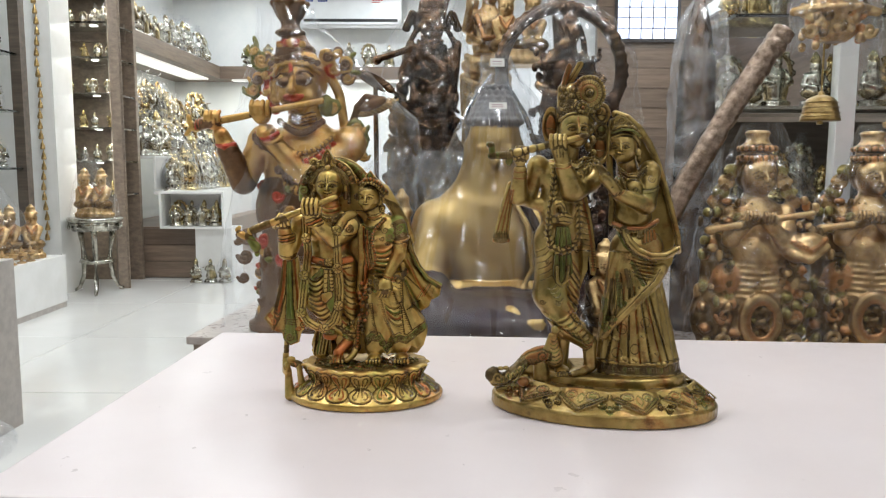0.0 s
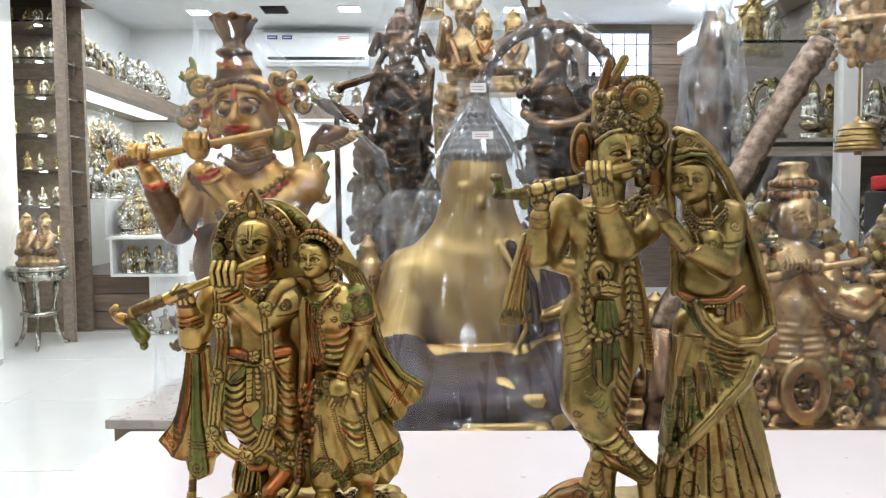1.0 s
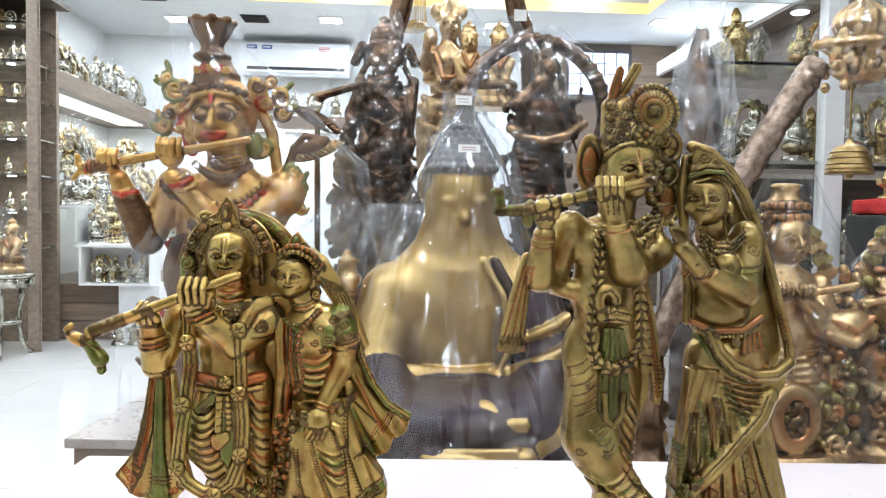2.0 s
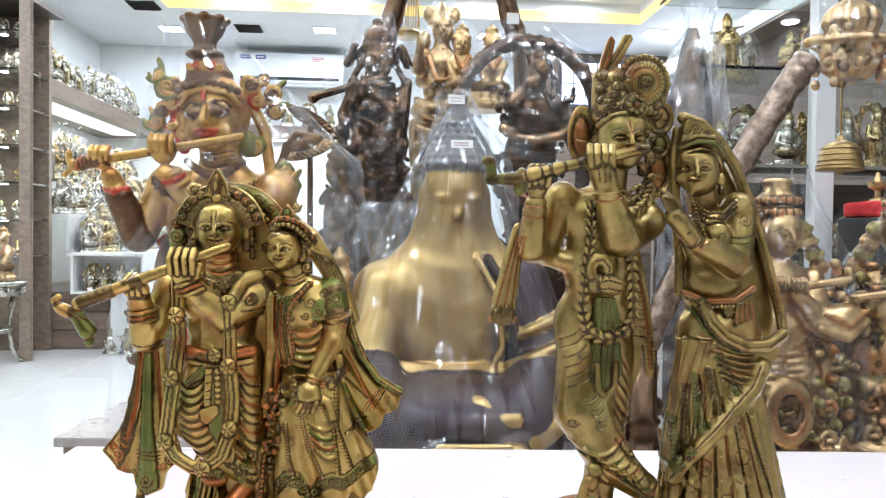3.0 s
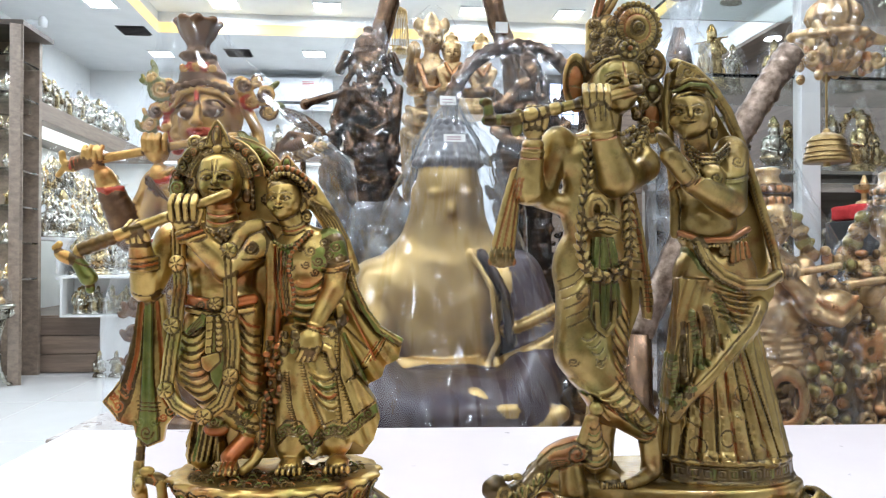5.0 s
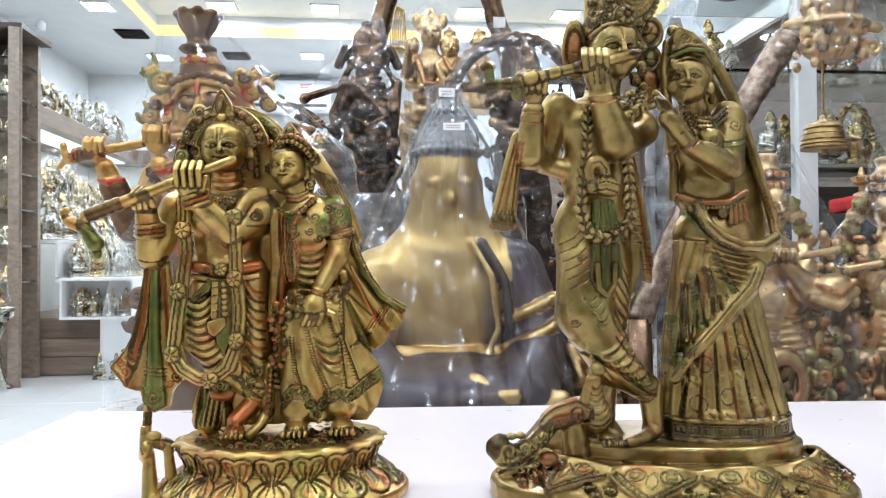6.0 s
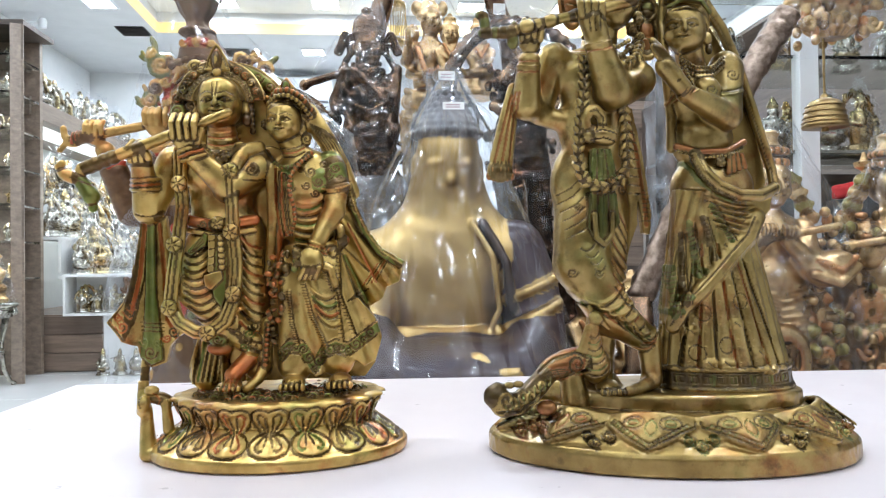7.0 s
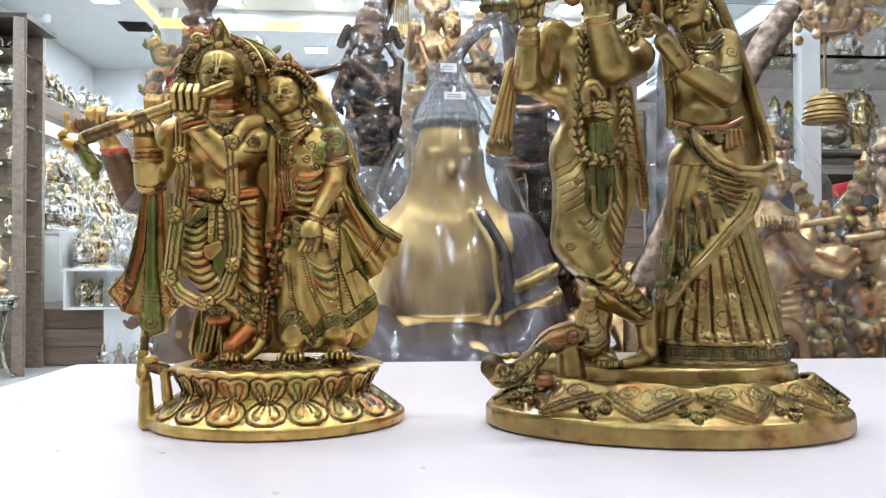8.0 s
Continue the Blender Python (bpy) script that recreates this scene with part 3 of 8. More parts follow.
# the table under the two brass groups
TABLE_Z = 0.553
tab = holder("display_table", pose(-0.385, 0.59, 0, 0, 0, -3.2), "display table with a pinkish white laminate top", "table")
part("tabletop", box(0, 1.6, 0, 0.602, TABLE_Z - 0.028, TABLE_Z, 0.003), TABLE_TOP, tab)
part("edge_band", box(-0.002, 1.602, -0.003, 0.0, TABLE_Z - 0.027, TABLE_Z - 0.004), EDGE_GREY, tab, "grey edge band")
part("side_panel", box(0.03, 0.055, 0.03, 0.57, 0, TABLE_Z - 0.028), LAMINATE, tab)
part("side_panel", box(1.545, 1.57, 0.03, 0.57, 0, TABLE_Z - 0.028), LAMINATE, tab)
part("back_panel", box(0.055, 1.545, 0.54, 0.56, 0.02, TABLE_Z - 0.028), LAMINATE, tab)

# the low counters behind it
COUNTER_Z = 0.435
for x, y, wide, deep in ((-0.575, 1.655, 0.32, 1.3), (-0.25, 1.23, 2.3, 1.7)):
    cnt = holder("display_counter", pose(x, y, 0, 0, 0, -5 if x < -0.4 else 0), "low brown display counter with a grey-brown top", "counter", "low counters")
    part("worktop", box(0, wide, 0, deep, COUNTER_Z - 0.018, COUNTER_Z, 0.003), COUNTER_TOP, cnt)
    part("body", box(0.012, wide - 0.012, 0.012, deep - 0.012, 0, COUNTER_Z - 0.018), WOOD_MID, cnt)


# ---- the two brass groups on the table ----
def face(s, x, v, w, r, turn=0.0, smile=1.0, paints=(3, 3, None), skin=0):
    """A cast face looking out to the front, r half its width; turn: to the right, in half widths.
    paints: of lids and pupils, of the brows, of the lips."""
    s.ball(x, v, w, r, r * 1.18, r * 0.98, skin, k=4)
    c, lacquer_shade = turn * 0.5, s.seam
    s.seam = 0.0

    def on(dx, dv, out=0.0):
        """A point on the face, in half widths."""
        q = max(1.0 - dx * dx - (dv / 1.18) ** 2, 0.02)
        return (x + dx * r, v + dv * r, w - 0.98 * r * math.sqrt(q) - out * r)

    def draw(pts, wide, depth, paint):
        s.score([(x + dx * r, v + dv * r) for dx, dv in pts], wide * r, depth * r, paint, (w - 2 * r, w - 0.1 * r))

    s.ball(*on(c * 0.9, 0.80, -0.26), 0.38 * r, 0.32 * r, 0.36 * r, k=0.2 * r)
    s.ball(*on(c, -0.62, -0.40), 0.70 * r, 0.42 * r, 0.44 * r, k=0.3 * r)
    for e in (-1, 1):
        ex = c + e * 0.40
        s.ball(*on(ex, -0.04, -0.02), 0.30 * r, 0.15 * r, 0.10 * r, None, carve=True)
        s.ball(*on(ex, -0.03, -0.13), 0.25 * r, 0.145 * r, 0.17 * r, k=0.03 * r)
        s.ball(*on(ex + e * 0.06, 0.36, -0.17), 0.28 * r, 0.26 * r, 0.22 * r, k=0.16 * r)
    s.tube([on(c, -0.34, -0.04), on(c, -0.02, 0.08), on(c + 0.02 * turn, 0.2, 0.17)], 0.085 * r, k=0.12 * r, r1=0.13 * r)
    s.ball(*on(c, 0.24, 0.08), 0.21 * r, 0.095 * r, 0.12 * r, k=0.06 * r)
    up = 0.07 * smile
    s.tube([on(c - 0.28, 0.50 - up, -0.02), on(c - 0.08, 0.475, 0.07), on(c + 0.08, 0.475, 0.07), on(c + 0.28, 0.50 - up, -0.02)], 0.062 * r, paints[2] or 0, k=0.03 * r)
    s.tube([on(c - 0.2, 0.60 - up, -0.02), on(c, 0.63, 0.06), on(c + 0.2, 0.60 - up, -0.02)], 0.075 * r, paints[2] or 0, k=0.03 * r)
    draw([(c - 0.30, 0.54 - up), (c, 0.555), (c + 0.30, 0.54 - up)], 0.05, 0.05, 3)
    for e in (-1, 1):
        ex = c + e * 0.40
        draw([(ex - 0.27, 0.0), (ex - 0.12, -0.12), (ex + 0.12, -0.12), (ex + 0.27, 0.0)], 0.055, 0.05, paints[0])
        draw([(ex - 0.24, 0.02), (ex, 0.10), (ex + 0.24, 0.02)], 0.045, 0.035, paints[0])
        draw([(ex + 0.03 * turn - 0.02, -0.02), (ex + 0.03 * turn + 0.02, -0.02)], 0.075, 0.03, paints[0])
        draw([(ex - e * 0.30, -0.22), (ex, -0.34), (ex + e * 0.30, -0.22)], 0.055, -0.05, 0)
        draw([(ex - e * 0.30, -0.28), (ex, -0.40), (ex + e * 0.32, -0.27)], 0.05, 0.03, paints[1])
        draw([(c + e * 0.16, 0.27), (c + e * 0.10, 0.31)], 0.05, 0.05, 3)
        draw([(c + e * 0.24, 0.26), (c + e * 0.40, 0.46)], 0.05, 0.025, None)
    s.seam = lacquer_shade


def chain(s, pts, r, paint=0, gap=1.25):
    """A garland of slanting leaves, twisted in pairs."""
    i, left = 0, 0.0
    for a, b in zip(pts, pts[1:]):
        a, b = np.array(a, float), np.array(b, float)
        length = float(np.linalg.norm(b - a))
        run = math.degrees(math.atan2(b[1] - a[1], b[0] - a[0]))
        q = left
        while q < length:
            p = a + (b - a) * q / length
            for e in (-1, 1):
                s.ball(p[0] + e * 0.45 * r * math.sin(radians(run)), p[1] - e * 0.45 * r * math.cos(radians(run)), p[2], 0.95 * r, 0.42 * r, 0.6 * r, paint, k=0.6, turn=run + e * 38)
            q += gap * r
        left = q - length


def grip(s, x, v, w, r, lean=0.0, count=4):
    """A closed palm with fingers over a flute."""
    s.ball(x, v, w, r * 1.0, r * 1.15, r * 0.8, k=4)
    for i in range(count):
        fx = x + (i - (count - 1) / 2) * r * 0.52
        s.tube([(fx, v + 0.1 * r, w - 0.75 * r), (fx + lean * r * 0.2, v - 0.6 * r, w - 0.95 * r), (fx + lean * r * 0.4, v - 1.1 * r, w - 0.5 * r)], r * 0.24, k=1.2)


def foot(s, x, v, w, r, turn=0.0):
    s.ball(x, v - 0.5 * r, w, 0.9 * r, 0.6 * r, 1.5 * r, k=5)
    for i in range(5):
        s.ball(x + (i - 2) * 0.4 * r + turn * r, v - 0.35 * r, w - 1.35 * r, 0.22 * r, 0.3 * r, 0.35 * r, k=1)


def flower(s, x, v, w, r, paint=0):
    s.ball(x, v, w, r * 0.9, r * 0.9, r * 0.45, paint, k=2)
    for i in range(7):
        a = 2 * math.pi * i / 7
        s.ball(x + 0.66 * r * math.cos(a), v + 0.66 * r * math.sin(a), w - 0.2 * r, r * 0.38, r * 0.27, r * 0.3, paint, k=0.8, turn=math.degrees(a))
    s.ball(x, v, w - 0.35 * r, r * 0.3, paint=paint, k=1)


def curl(s, x, v, w, r, paint=0, flip=1, thick=0.2):
    """A scroll."""
    pts = [(x + flip * r * (1 - i / 13) * math.cos(i * 0.75), v + r * (1 - i / 13) * math.sin(i * 0.75), w) for i in range(12)]
    s.tube(pts, r * thick, paint, k=1.5)


def scroll(s, x, v, r, paint=3, flip=1, line=2.2, depth=2.2, start=0.0):
    """An engraved spiral."""
    s.score([(x + flip * r * (1 - i / 15) * math.cos(start + i * 0.7), v + r * (1 - i / 15) * math.sin(start + i * 0.7)) for i in range(14)], line, depth, paint)


def rosette(s, x, v, r, w):
    """A round boss with engraved petals."""
    s.ball(x, v, w, r, r, r * 0.6, 0, k=1.5)
    for i in range(6):
        a = 0.3 + math.pi * i / 3
        s.score([(x + 0.25 * r * math.cos(a), v + 0.25 * r * math.sin(a)), (x + 0.85 * r * math.cos(a), v + 0.85 * r * math.sin(a))], 1.8, 1.6, 3)


def bend(a, b, sag, n=7):
    """Points of a bow from a to b that sags by sag."""
    return [(a[0] + (b[0] - a[0]) * i / n - sag[0] * 4 * (i / n) * (i / n - 1), a[1] + (b[1] - a[1]) * i / n - sag[1] * 4 * (i / n) * (i / n - 1)) for i in range(n + 1)]


def lotus_foot():
    """Round foot: a plain rim, a ring of drooping petals and a ring of rising ones."""
    s = Cast((222, 708, -186), (742, 846, 186), 1.9, 478, 843, 0.0003884, 3.0, 2.0, lacquer_shade=2.2)
    C, Q = 484, 0.74
    n = 19
    s.turned(C, 843, 0, [(0, 229), (3, 232), (14, 233), (19, 231), (22, 226), (40, 196), (60, 174), (62, 172)], 1, Q, k=1)
    s.seam = 0.0
    s.turned(C, 826, 0, [(0, 216), (5, 222), (11, 221), (32, 192), (42, 178), (46, 170)], 1, Q, k=1, ridges=n, amp=5)
    s.turned(C, 790, 0, [(0, 166), (12, 172), (38, 188), (46, 191), (51, 188), (54, 178)], 1, Q, k=1, ridges=n, amp=4)
    s.turned(C, 760, 0, [(0, 170), (22, 182), (25, 176)], 1, Q, k=1)
    s.seam = 2.0

    def on_foot(a, r, v):
        return (C + r * math.sin(a), v)

    for i in range(-5, 6):
        a, half = 2 * math.pi * i / n, math.pi / n
        tone = (3, 1, 3, 2, 1, 3, 2)[i % 7]
        # drooping petal: outline, rounded end and veins
        for e in (-1, 1):
            s.score([on_foot(a + e * half * q, r, v) for q, r, v in ((0.3, 180, 784), (0.7, 190, 790), (0.95, 203, 798), (0.98, 214, 806), (0.8, 221, 814), (0.4, 224, 819), (0.0, 225, 820))], 2.3, 3.4, 3)
            s.score([on_foot(a + e * half * q, r, v) for q, r, v in ((0.16, 184, 787), (0.4, 196, 793), (0.6, 208, 801), (0.62, 214, 806), (0.46, 218, 810), (0.3, 216, 808))], 2.4, 2.8, tone)
            s.score([on_foot(a + e * half * q, r, v) for q, r, v in ((0.06, 186, 787), (0.16, 200, 796), (0.2, 208, 802))], 2.2, 2.6, 3)
            # rising petal
            s.score([on_foot(a + e * half * q, r, v) for q, r, v in ((0.35, 172, 788), (0.85, 178, 776), (1.0, 184, 762), (0.92, 188, 751), (0.6, 191, 745), (0.2, 191, 746), (0.0, 191, 749))], 2.2, 3.2, 3)
            s.score([on_foot(a + e * half * q, r, v) for q, r, v in ((0.22, 176, 785), (0.55, 182, 772), (0.66, 186, 760), (0.5, 189, 754), (0.3, 189, 757))], 2.4, 2.6, tone)
            s.score([on_foot(a + e * half * q, r, v) for q, r, v in ((0.1, 176, 784), (0.22, 184, 768), (0.22, 187, 760))], 2.2, 2.6, 3)
    random.seed(8)
    for i in range(120):
        a, q = random.uniform(3.0, 6.4), random.uniform(0.3, 0.95)
        s.ring(C + 166 * q * math.cos(a), 735, 128 * q * math.sin(a), random.uniform(4, 8), 1.6, random.choice((3, 3, 1, 2)), k=0.5)
        s.ball(C + 166 * q * math.cos(a + 1), 735, 124 * q * math.sin(a + 1), 4, 2.5, 4, 3 if i % 3 else 0, k=1)
    # small calf at the side, and the post that carries the cloth
    s.ball(277, 740, -30, 23, 12, 13, 3, k=5, turn=12)
    s.ball(253, 748, -44, 11, 16, 11, 0, k=4, turn=10)
    s.ball(266, 724, -40, 13, 9, 9, k=4)
    s.limb((247, 712, -24), (250, 760, -34), 9, 12, k=4)
    s.limb((256, 758, -36), (262, 832, -50), 10, 15, 0, k=5)
    s.limb((288, 744, -34), (296, 792, -44), 8, 10, k=4)
    s.score([(272, 728), (282, 740), (278, 748)], 2, 2, 2)
    s.score([(246, 738), (252, 752)], 2, 2, 3)
    s.rough(0.5, 11.0)
    return s


def small_group():
    """Two standing figures on a round lotus foot, one with a flute."""
    s = Cast((112, 92, -128), (728, 742, 66), 1.7, 478, 843, 0.0003884, 4.0, 4.0, lacquer_shade=2.5)
    # backing cloth that joins the two figures
    s.sheet([(318, 300), (470, 285), (600, 330), (628, 470), (650, 600), (660, 690), (640, 716), (330, 722), (318, 690), (345, 600), (330, 450)], 26, 16, 0, k=4)
    # halo: a scrolled band with a beaded inner edge
    s.sheet([(300, 250), (306, 190), (340, 140), (395, 126), (450, 146), (488, 190), (500, 250), (480, 330), (330, 330)], 30, 7, k=3)
    s.ring(396, 238, 24, 98, 13, 1, k=1.5, flat=1.2, arc=(170, 360))
    s.ring(396, 238, 18, 80, 4, 3, k=1, arc=(180, 360))
    for i in range(22):
        a = radians(200 + 165 * i / 21)
        s.ball(396 + 81 * math.cos(a), 238 + 81 * math.sin(a), 12, 4.4, paint=0, k=0.5)
        if i % 2:
            scroll(s, 396 + 98 * math.cos(a), 238 + 98 * math.sin(a), 11, 3, 1 if i % 4 == 1 else -1)
    s.ring(396, 238, 22, 111, 3, 0, k=1, arc=(185, 355))
    flower(s, 462, 243, 14, 11, 1)
    # trunk and bare belly
    s.ball(385, 335, 0, 84, 48, 44, k=12)
    s.ball(382, 385, 0, 58, 58, 40, k=14)
    s.ball(348, 338, -24, 32, 26, 20, k=12)
    s.ball(432, 335, -22, 32, 26, 20, k=12)
    s.ball(386, 425, 0, 62, 34, 44, k=10)
    # hips, the bent leg and the straight leg under a gathered cloth
    s.limb((352, 470, -8), (346, 545, -28), 36, 38, k=8)
    s.limb((346, 545, -28), (388, 600, -34), 38, 32, k=8)
    s.limb((388, 600, -34), (440, 648, -30), 32, 22, k=6)
    s.limb((420, 450, -2), (434, 560, -2), 40, 32, k=8)
    s.limb((434, 560, 0), (446, 690, -6), 30, 26, k=6)
    s.limb((380, 640, 4), (352, 710, 2), 22, 24, 0, k=6)
    s.sheet([(322, 706), (340, 630), (372, 620), (392, 690), (392, 718), (328, 720)], 0, 11, 0, k=4, folds=4, pitch=17)
    for i in range(9):
        f = i / 8
        s.score(bend((326 + 10 * f * f, 482 + 108 * f), (372 + 16 * f, 466 + 122 * f), (0, 13)), 4.2 - 1.2 * abs(f - 0.5), 3.6, 3)
        s.score(bend((334 + 10 * f * f, 491 + 108 * f), (366 + 16 * f, 478 + 122 * f), (0, 9)), 2.5, -1.5, 0)
    for i in range(6):
        s.score(bend((386 + 11 * i, 604 + 9 * i), (414 + 9 * i, 596 + 13 * i), (7, 9)), 3.4, 3.2, 3)
    for i in range(13):
        v0 = 452 + 17 * i
        s.score(bend((424 - 0.2 * i, v0), (455 + 0.6 * i, v0 + 22), (-2, 5)), 3.2, 3.0, 3 if i % 3 else 2)
        s.score(bend((428, v0 + 9), (452 + 0.6 * i, v0 + 30), (-2, 5)), 2.0, -1.6, 0)
    for i in range(5):
        scroll(s, 444 - 5 * i, 614 + 12 * i, 9, (3, 1)[i % 2], 1 if i % 2 else -1)
    for x in (338, 347, 356, 366, 376):
        s.score([(x + 6, 640), (x - 6, 712)], 3.4, 3.0, 1 if x % 2 else 3)
    # belt, green flap, middle tab with a row of studs
    s.tube([(330, 424, -36), (384, 436, -52), (446, 424, -36)], 10, 2, k=2)
    s.tube([(332, 442, -38), (384, 452, -54), (446, 442, -38)], 5, 0, k=1.5)
    rosette(s, 386, 431, 13, -58)
    for e in (-1, 1):
        scroll(s, 386 + e * 26, 432, 9, 3, e)
    s.sheet([(334, 478), (362, 448), (370, 452), (366, 470), (338, 486)], -52, 6, 1, k=2)
    for q in range(4):
        s.score([(338 + 4 * q, 482 - 1 * q), (360 + 2 * q, 452 + 5 * q)], 1.6, 1.6, 3)
    s.sheet([(376, 452), (404, 452), (406, 540), (394, 580), (380, 560), (374, 520)], -58, 8, 1, k=2)
    s.sheet([(372, 452), (384, 452), (380, 520), (370, 516)], -62, 7, 0, k=1.5)
    s.beads([(393, 456, -68), (395, 512, -70)], 5.4, 1.9)
    s.sheet([(364, 522), (394, 514), (396, 528), (376, 548), (366, 540)], -66, 7, 0, k=2)
    for q in range(4):
        s.score([(374, 462 + 14 * q), (384, 460 + 14 * q)], 1.6, 1.6, 3)
    # neck and collar of leaves
    s.limb((386, 300, 2), (384, 258, -4), 32, 26, 0)
    for i in range(4):
        s.score(bend((362, 262 + 7 * i), (412, 260 + 7 * i), (0, 7)), 2.2, 2.2 if i % 2 else -1.6, 2 if i % 2 else 0)
    for i in range(11):
        a = math.pi * (0.02 + 0.96 * i / 10)
        s.ball(388 + 34 * math.cos(a), 288 + 24 * math.sin(a), -40, 9, 6, 6, 1 if i % 2 else 0, k=1, turn=math.degrees(a))
        s.score([(388 + 28 * math.cos(a), 288 + 18 * math.sin(a)), (388 + 41 * math.cos(a), 288 + 31 * math.sin(a))], 1.4, 1.2, 3)
    flower(s, 394, 312, -46, 13, 0)
    # head
    face(s, 383, 210, -14, 40, paints=(3, 3, None))
    s.ball(384, 198, 12, 52, 52, 36, 3, k=3)
    for x in (377, 386):
        s.score([(x, 178), (x + (381 - x) * 0.4, 204)], 1.8, 1.6, 3)
    for e in (-1, 1):
        s.limb((384 + e * 43, 202, -6), (384 + e * 45, 226, -8), 7, 8, k=2)
        s.ball(384 + e * 47, 240, -14, 9, 12, 8, 3, k=1)
        s.beads([(384 + e * 52, 192, -4), (384 + e * 56, 262, -4)], 6, 1.6, 3)
    # crown: hair band, beaded ridges, a scrolled red field, a tall leaf in front
    def fan(r0, r1, a0, a1, n=22):
        out = [(384 + r * math.cos(radians(a)), 212 + 1.02 * r * math.sin(radians(a))) for r, span in ((r1, np.linspace(a0, a1, n)), (r0, np.linspace(a1, a0, n))) for a in span]
        return out

    s.ring(384, 212, -20, 43, 4, 3, k=1, rv=44, arc=(188, 352))
    s.ring(384, 212, -22, 49, 3, 0, k=1, rv=50, arc=(184, 356))
    s.beads([(384 + 54 * math.cos(a), 212 + 55 * math.sin(a), -22) for a in np.linspace(3.25, 6.18, 30)], 2.8, 2.1, 0)
    s.ring(384, 212, -20, 58, 2.6, 1, k=1, rv=59, arc=(186, 354))
    s.sheet(fan(58, 76, 188, 352), -10, 8, 2, k=2)
    s.ring(384, 212, -14, 77, 4, 0, k=1, rv=79, arc=(186, 354))
    for i in range(11):
        a = radians(200 + 140 * i / 10)
        if abs(i - 5) > 0:
            x, v = 384 + 68 * math.cos(a), 212 + 69 * math.sin(a)
            s.ball(x, v, -18, 8, 8, 6, 0 if i % 3 == 0 else 2, k=1)
            scroll(s, x, v, 8, 3, 1 if i < 5 else -1, 1.9, 2.2)
    s.sheet([(358, 152), (364, 128), (372, 112), (380, 101), (388, 112), (398, 130), (404, 152)], -16, 10, k=2)
    s.score([(362, 148), (368, 128), (380, 108), (393, 130), (400, 148)], 2.0, 2.0, 3)
    s.ball(380, 132, -27, 8, 18, 5, 2, k=1)
    s.ball(380, 133, -31, 4.5, 12, 4, 0, k=1)
    s.ball(381, 156, -28, 8, 8, 6, 0, k=1)
    s.ball(338, 141, -8, 14, 13, 9, 0, k=2)
    scroll(s, 338, 141, 11, 3, -1)
    # curls and flowers beside the head
    for x, v, r, p in ((318, 182, 13, 2), (326, 168, 11, 2), (306, 200, 11, 2), (308, 224, 15, 1), (330, 214, 11, 3), (312, 250, 12, 3), (306, 272, 12, 2), (330, 246, 9, 3)):
        s.ball(x, v, -4, r, r, r * 0.7, p, k=1.5)
        scroll(s, x, v, r * 0.9, 3, 1 if x < 315 else -1, 2.0, 2.6)
    # flute
    s.limb((410, 240, -82), (168, 338, -84), 7.5, 11.5, k=1)
    for q in (0.79, 0.84, 0.90, 0.95):
        s.limb((410 - 242 * q - 1, 240 + 98 * q, -82), (410 - 242 * q - 3, 241 + 98 * q, -83), 12.8, 12.8, 3 if q in (0.84, 0.95) else 0, k=1)
    s.ball(146, 350, -84, 22, 11, 11, 0, k=2, turn=25)
    s.tube([(136, 342, -84), (128, 334, -84), (134, 328, -84)], 6, 0, k=2)
    s.limb((160, 352, -82), (180, 384, -80), 11, 15, 1, k=2)
    s.ball(183, 402, -80, 8, 10, 8, 1, k=2)
    s.score([(152, 352), (186, 366)], 1.6, 1.6, 3)
    # arm that carries the flute's far end
    s.ball(300, 318, -6, 30, 32, 30, k=9)
    s.limb((296, 322, -8), (262, 404, -24), 29, 25, k=6)
    s.limb((258, 404, -26), (258, 330, -58), 26, 19, k=6)
    s.ball(258, 318, -64, 19, 20, 14, k=4)
    for i in range(3):
        s.tube([(244 + 10 * i, 322, -76), (245 + 11 * i, 300, -88), (250 + 10 * i, 290, -78)], 5.6, k=1)
    s.limb((274, 318, -76), (266, 300, -88), 6, 6, k=1)
    for dv in (353, 361, 369):
        s.tube(list((x, v, w) for (x, v), w in zip(bend((236, dv), (282, dv - 2), (0, 5)), (-46, -62, -72, -76, -76, -72, -62, -46))), 3.8, 2 if dv == 361 else 0, k=1)
    # arm across the chest
    s.ball(450, 322, -4, 30, 28, 30, k=9)
    s.limb((448, 326, -8), (402, 368, -42), 29, 25, k=6)
    s.limb((402, 366, -44), (344, 306, -74), 25, 18, k=6)
    s.ball(338, 284, -82, 23, 24, 14, k=4)
    for i in range(4):
        s.tube([(320 + 12 * i, 284, -94), (319 + 12.4 * i, 262, -102), (322 + 12 * i, 247, -90)], 6.0, k=0.8)
        s.score([(315 + 12.3 * i, 288), (314 + 12.3 * i, 252)], 1.5, 1.5, 3)
    s.limb((360, 292, -88), (368, 272, -94), 6, 5, k=1)
    for i in range(3):
        s.tube([(322 + 5 * i, 310 + 7 * i, -80), (340 + 5 * i, 306 + 8 * i, -98), (362 + 4 * i, 296 + 8 * i, -80)], 3.8, 2 if i == 1 else 0, k=1)
    s.ball(444, 334, -36, 11, 12, 6, 1, k=1)
    scroll(s, 444, 334, 11, 3)
    s.score(bend((430, 352), (470, 346), (0, 4)), 2, 1.8, 3)
    # sash over the shoulder, and the edge of the cloak
    s.tube([(452, 292, -20), (428, 300, -36), (412, 336, -48)], 13, 0, k=2, flat=1.2)
    s.tube([(452, 292, -16), (474, 330, -20), (476, 420, -22), (470, 520, -20)], 9, 0, k=2)
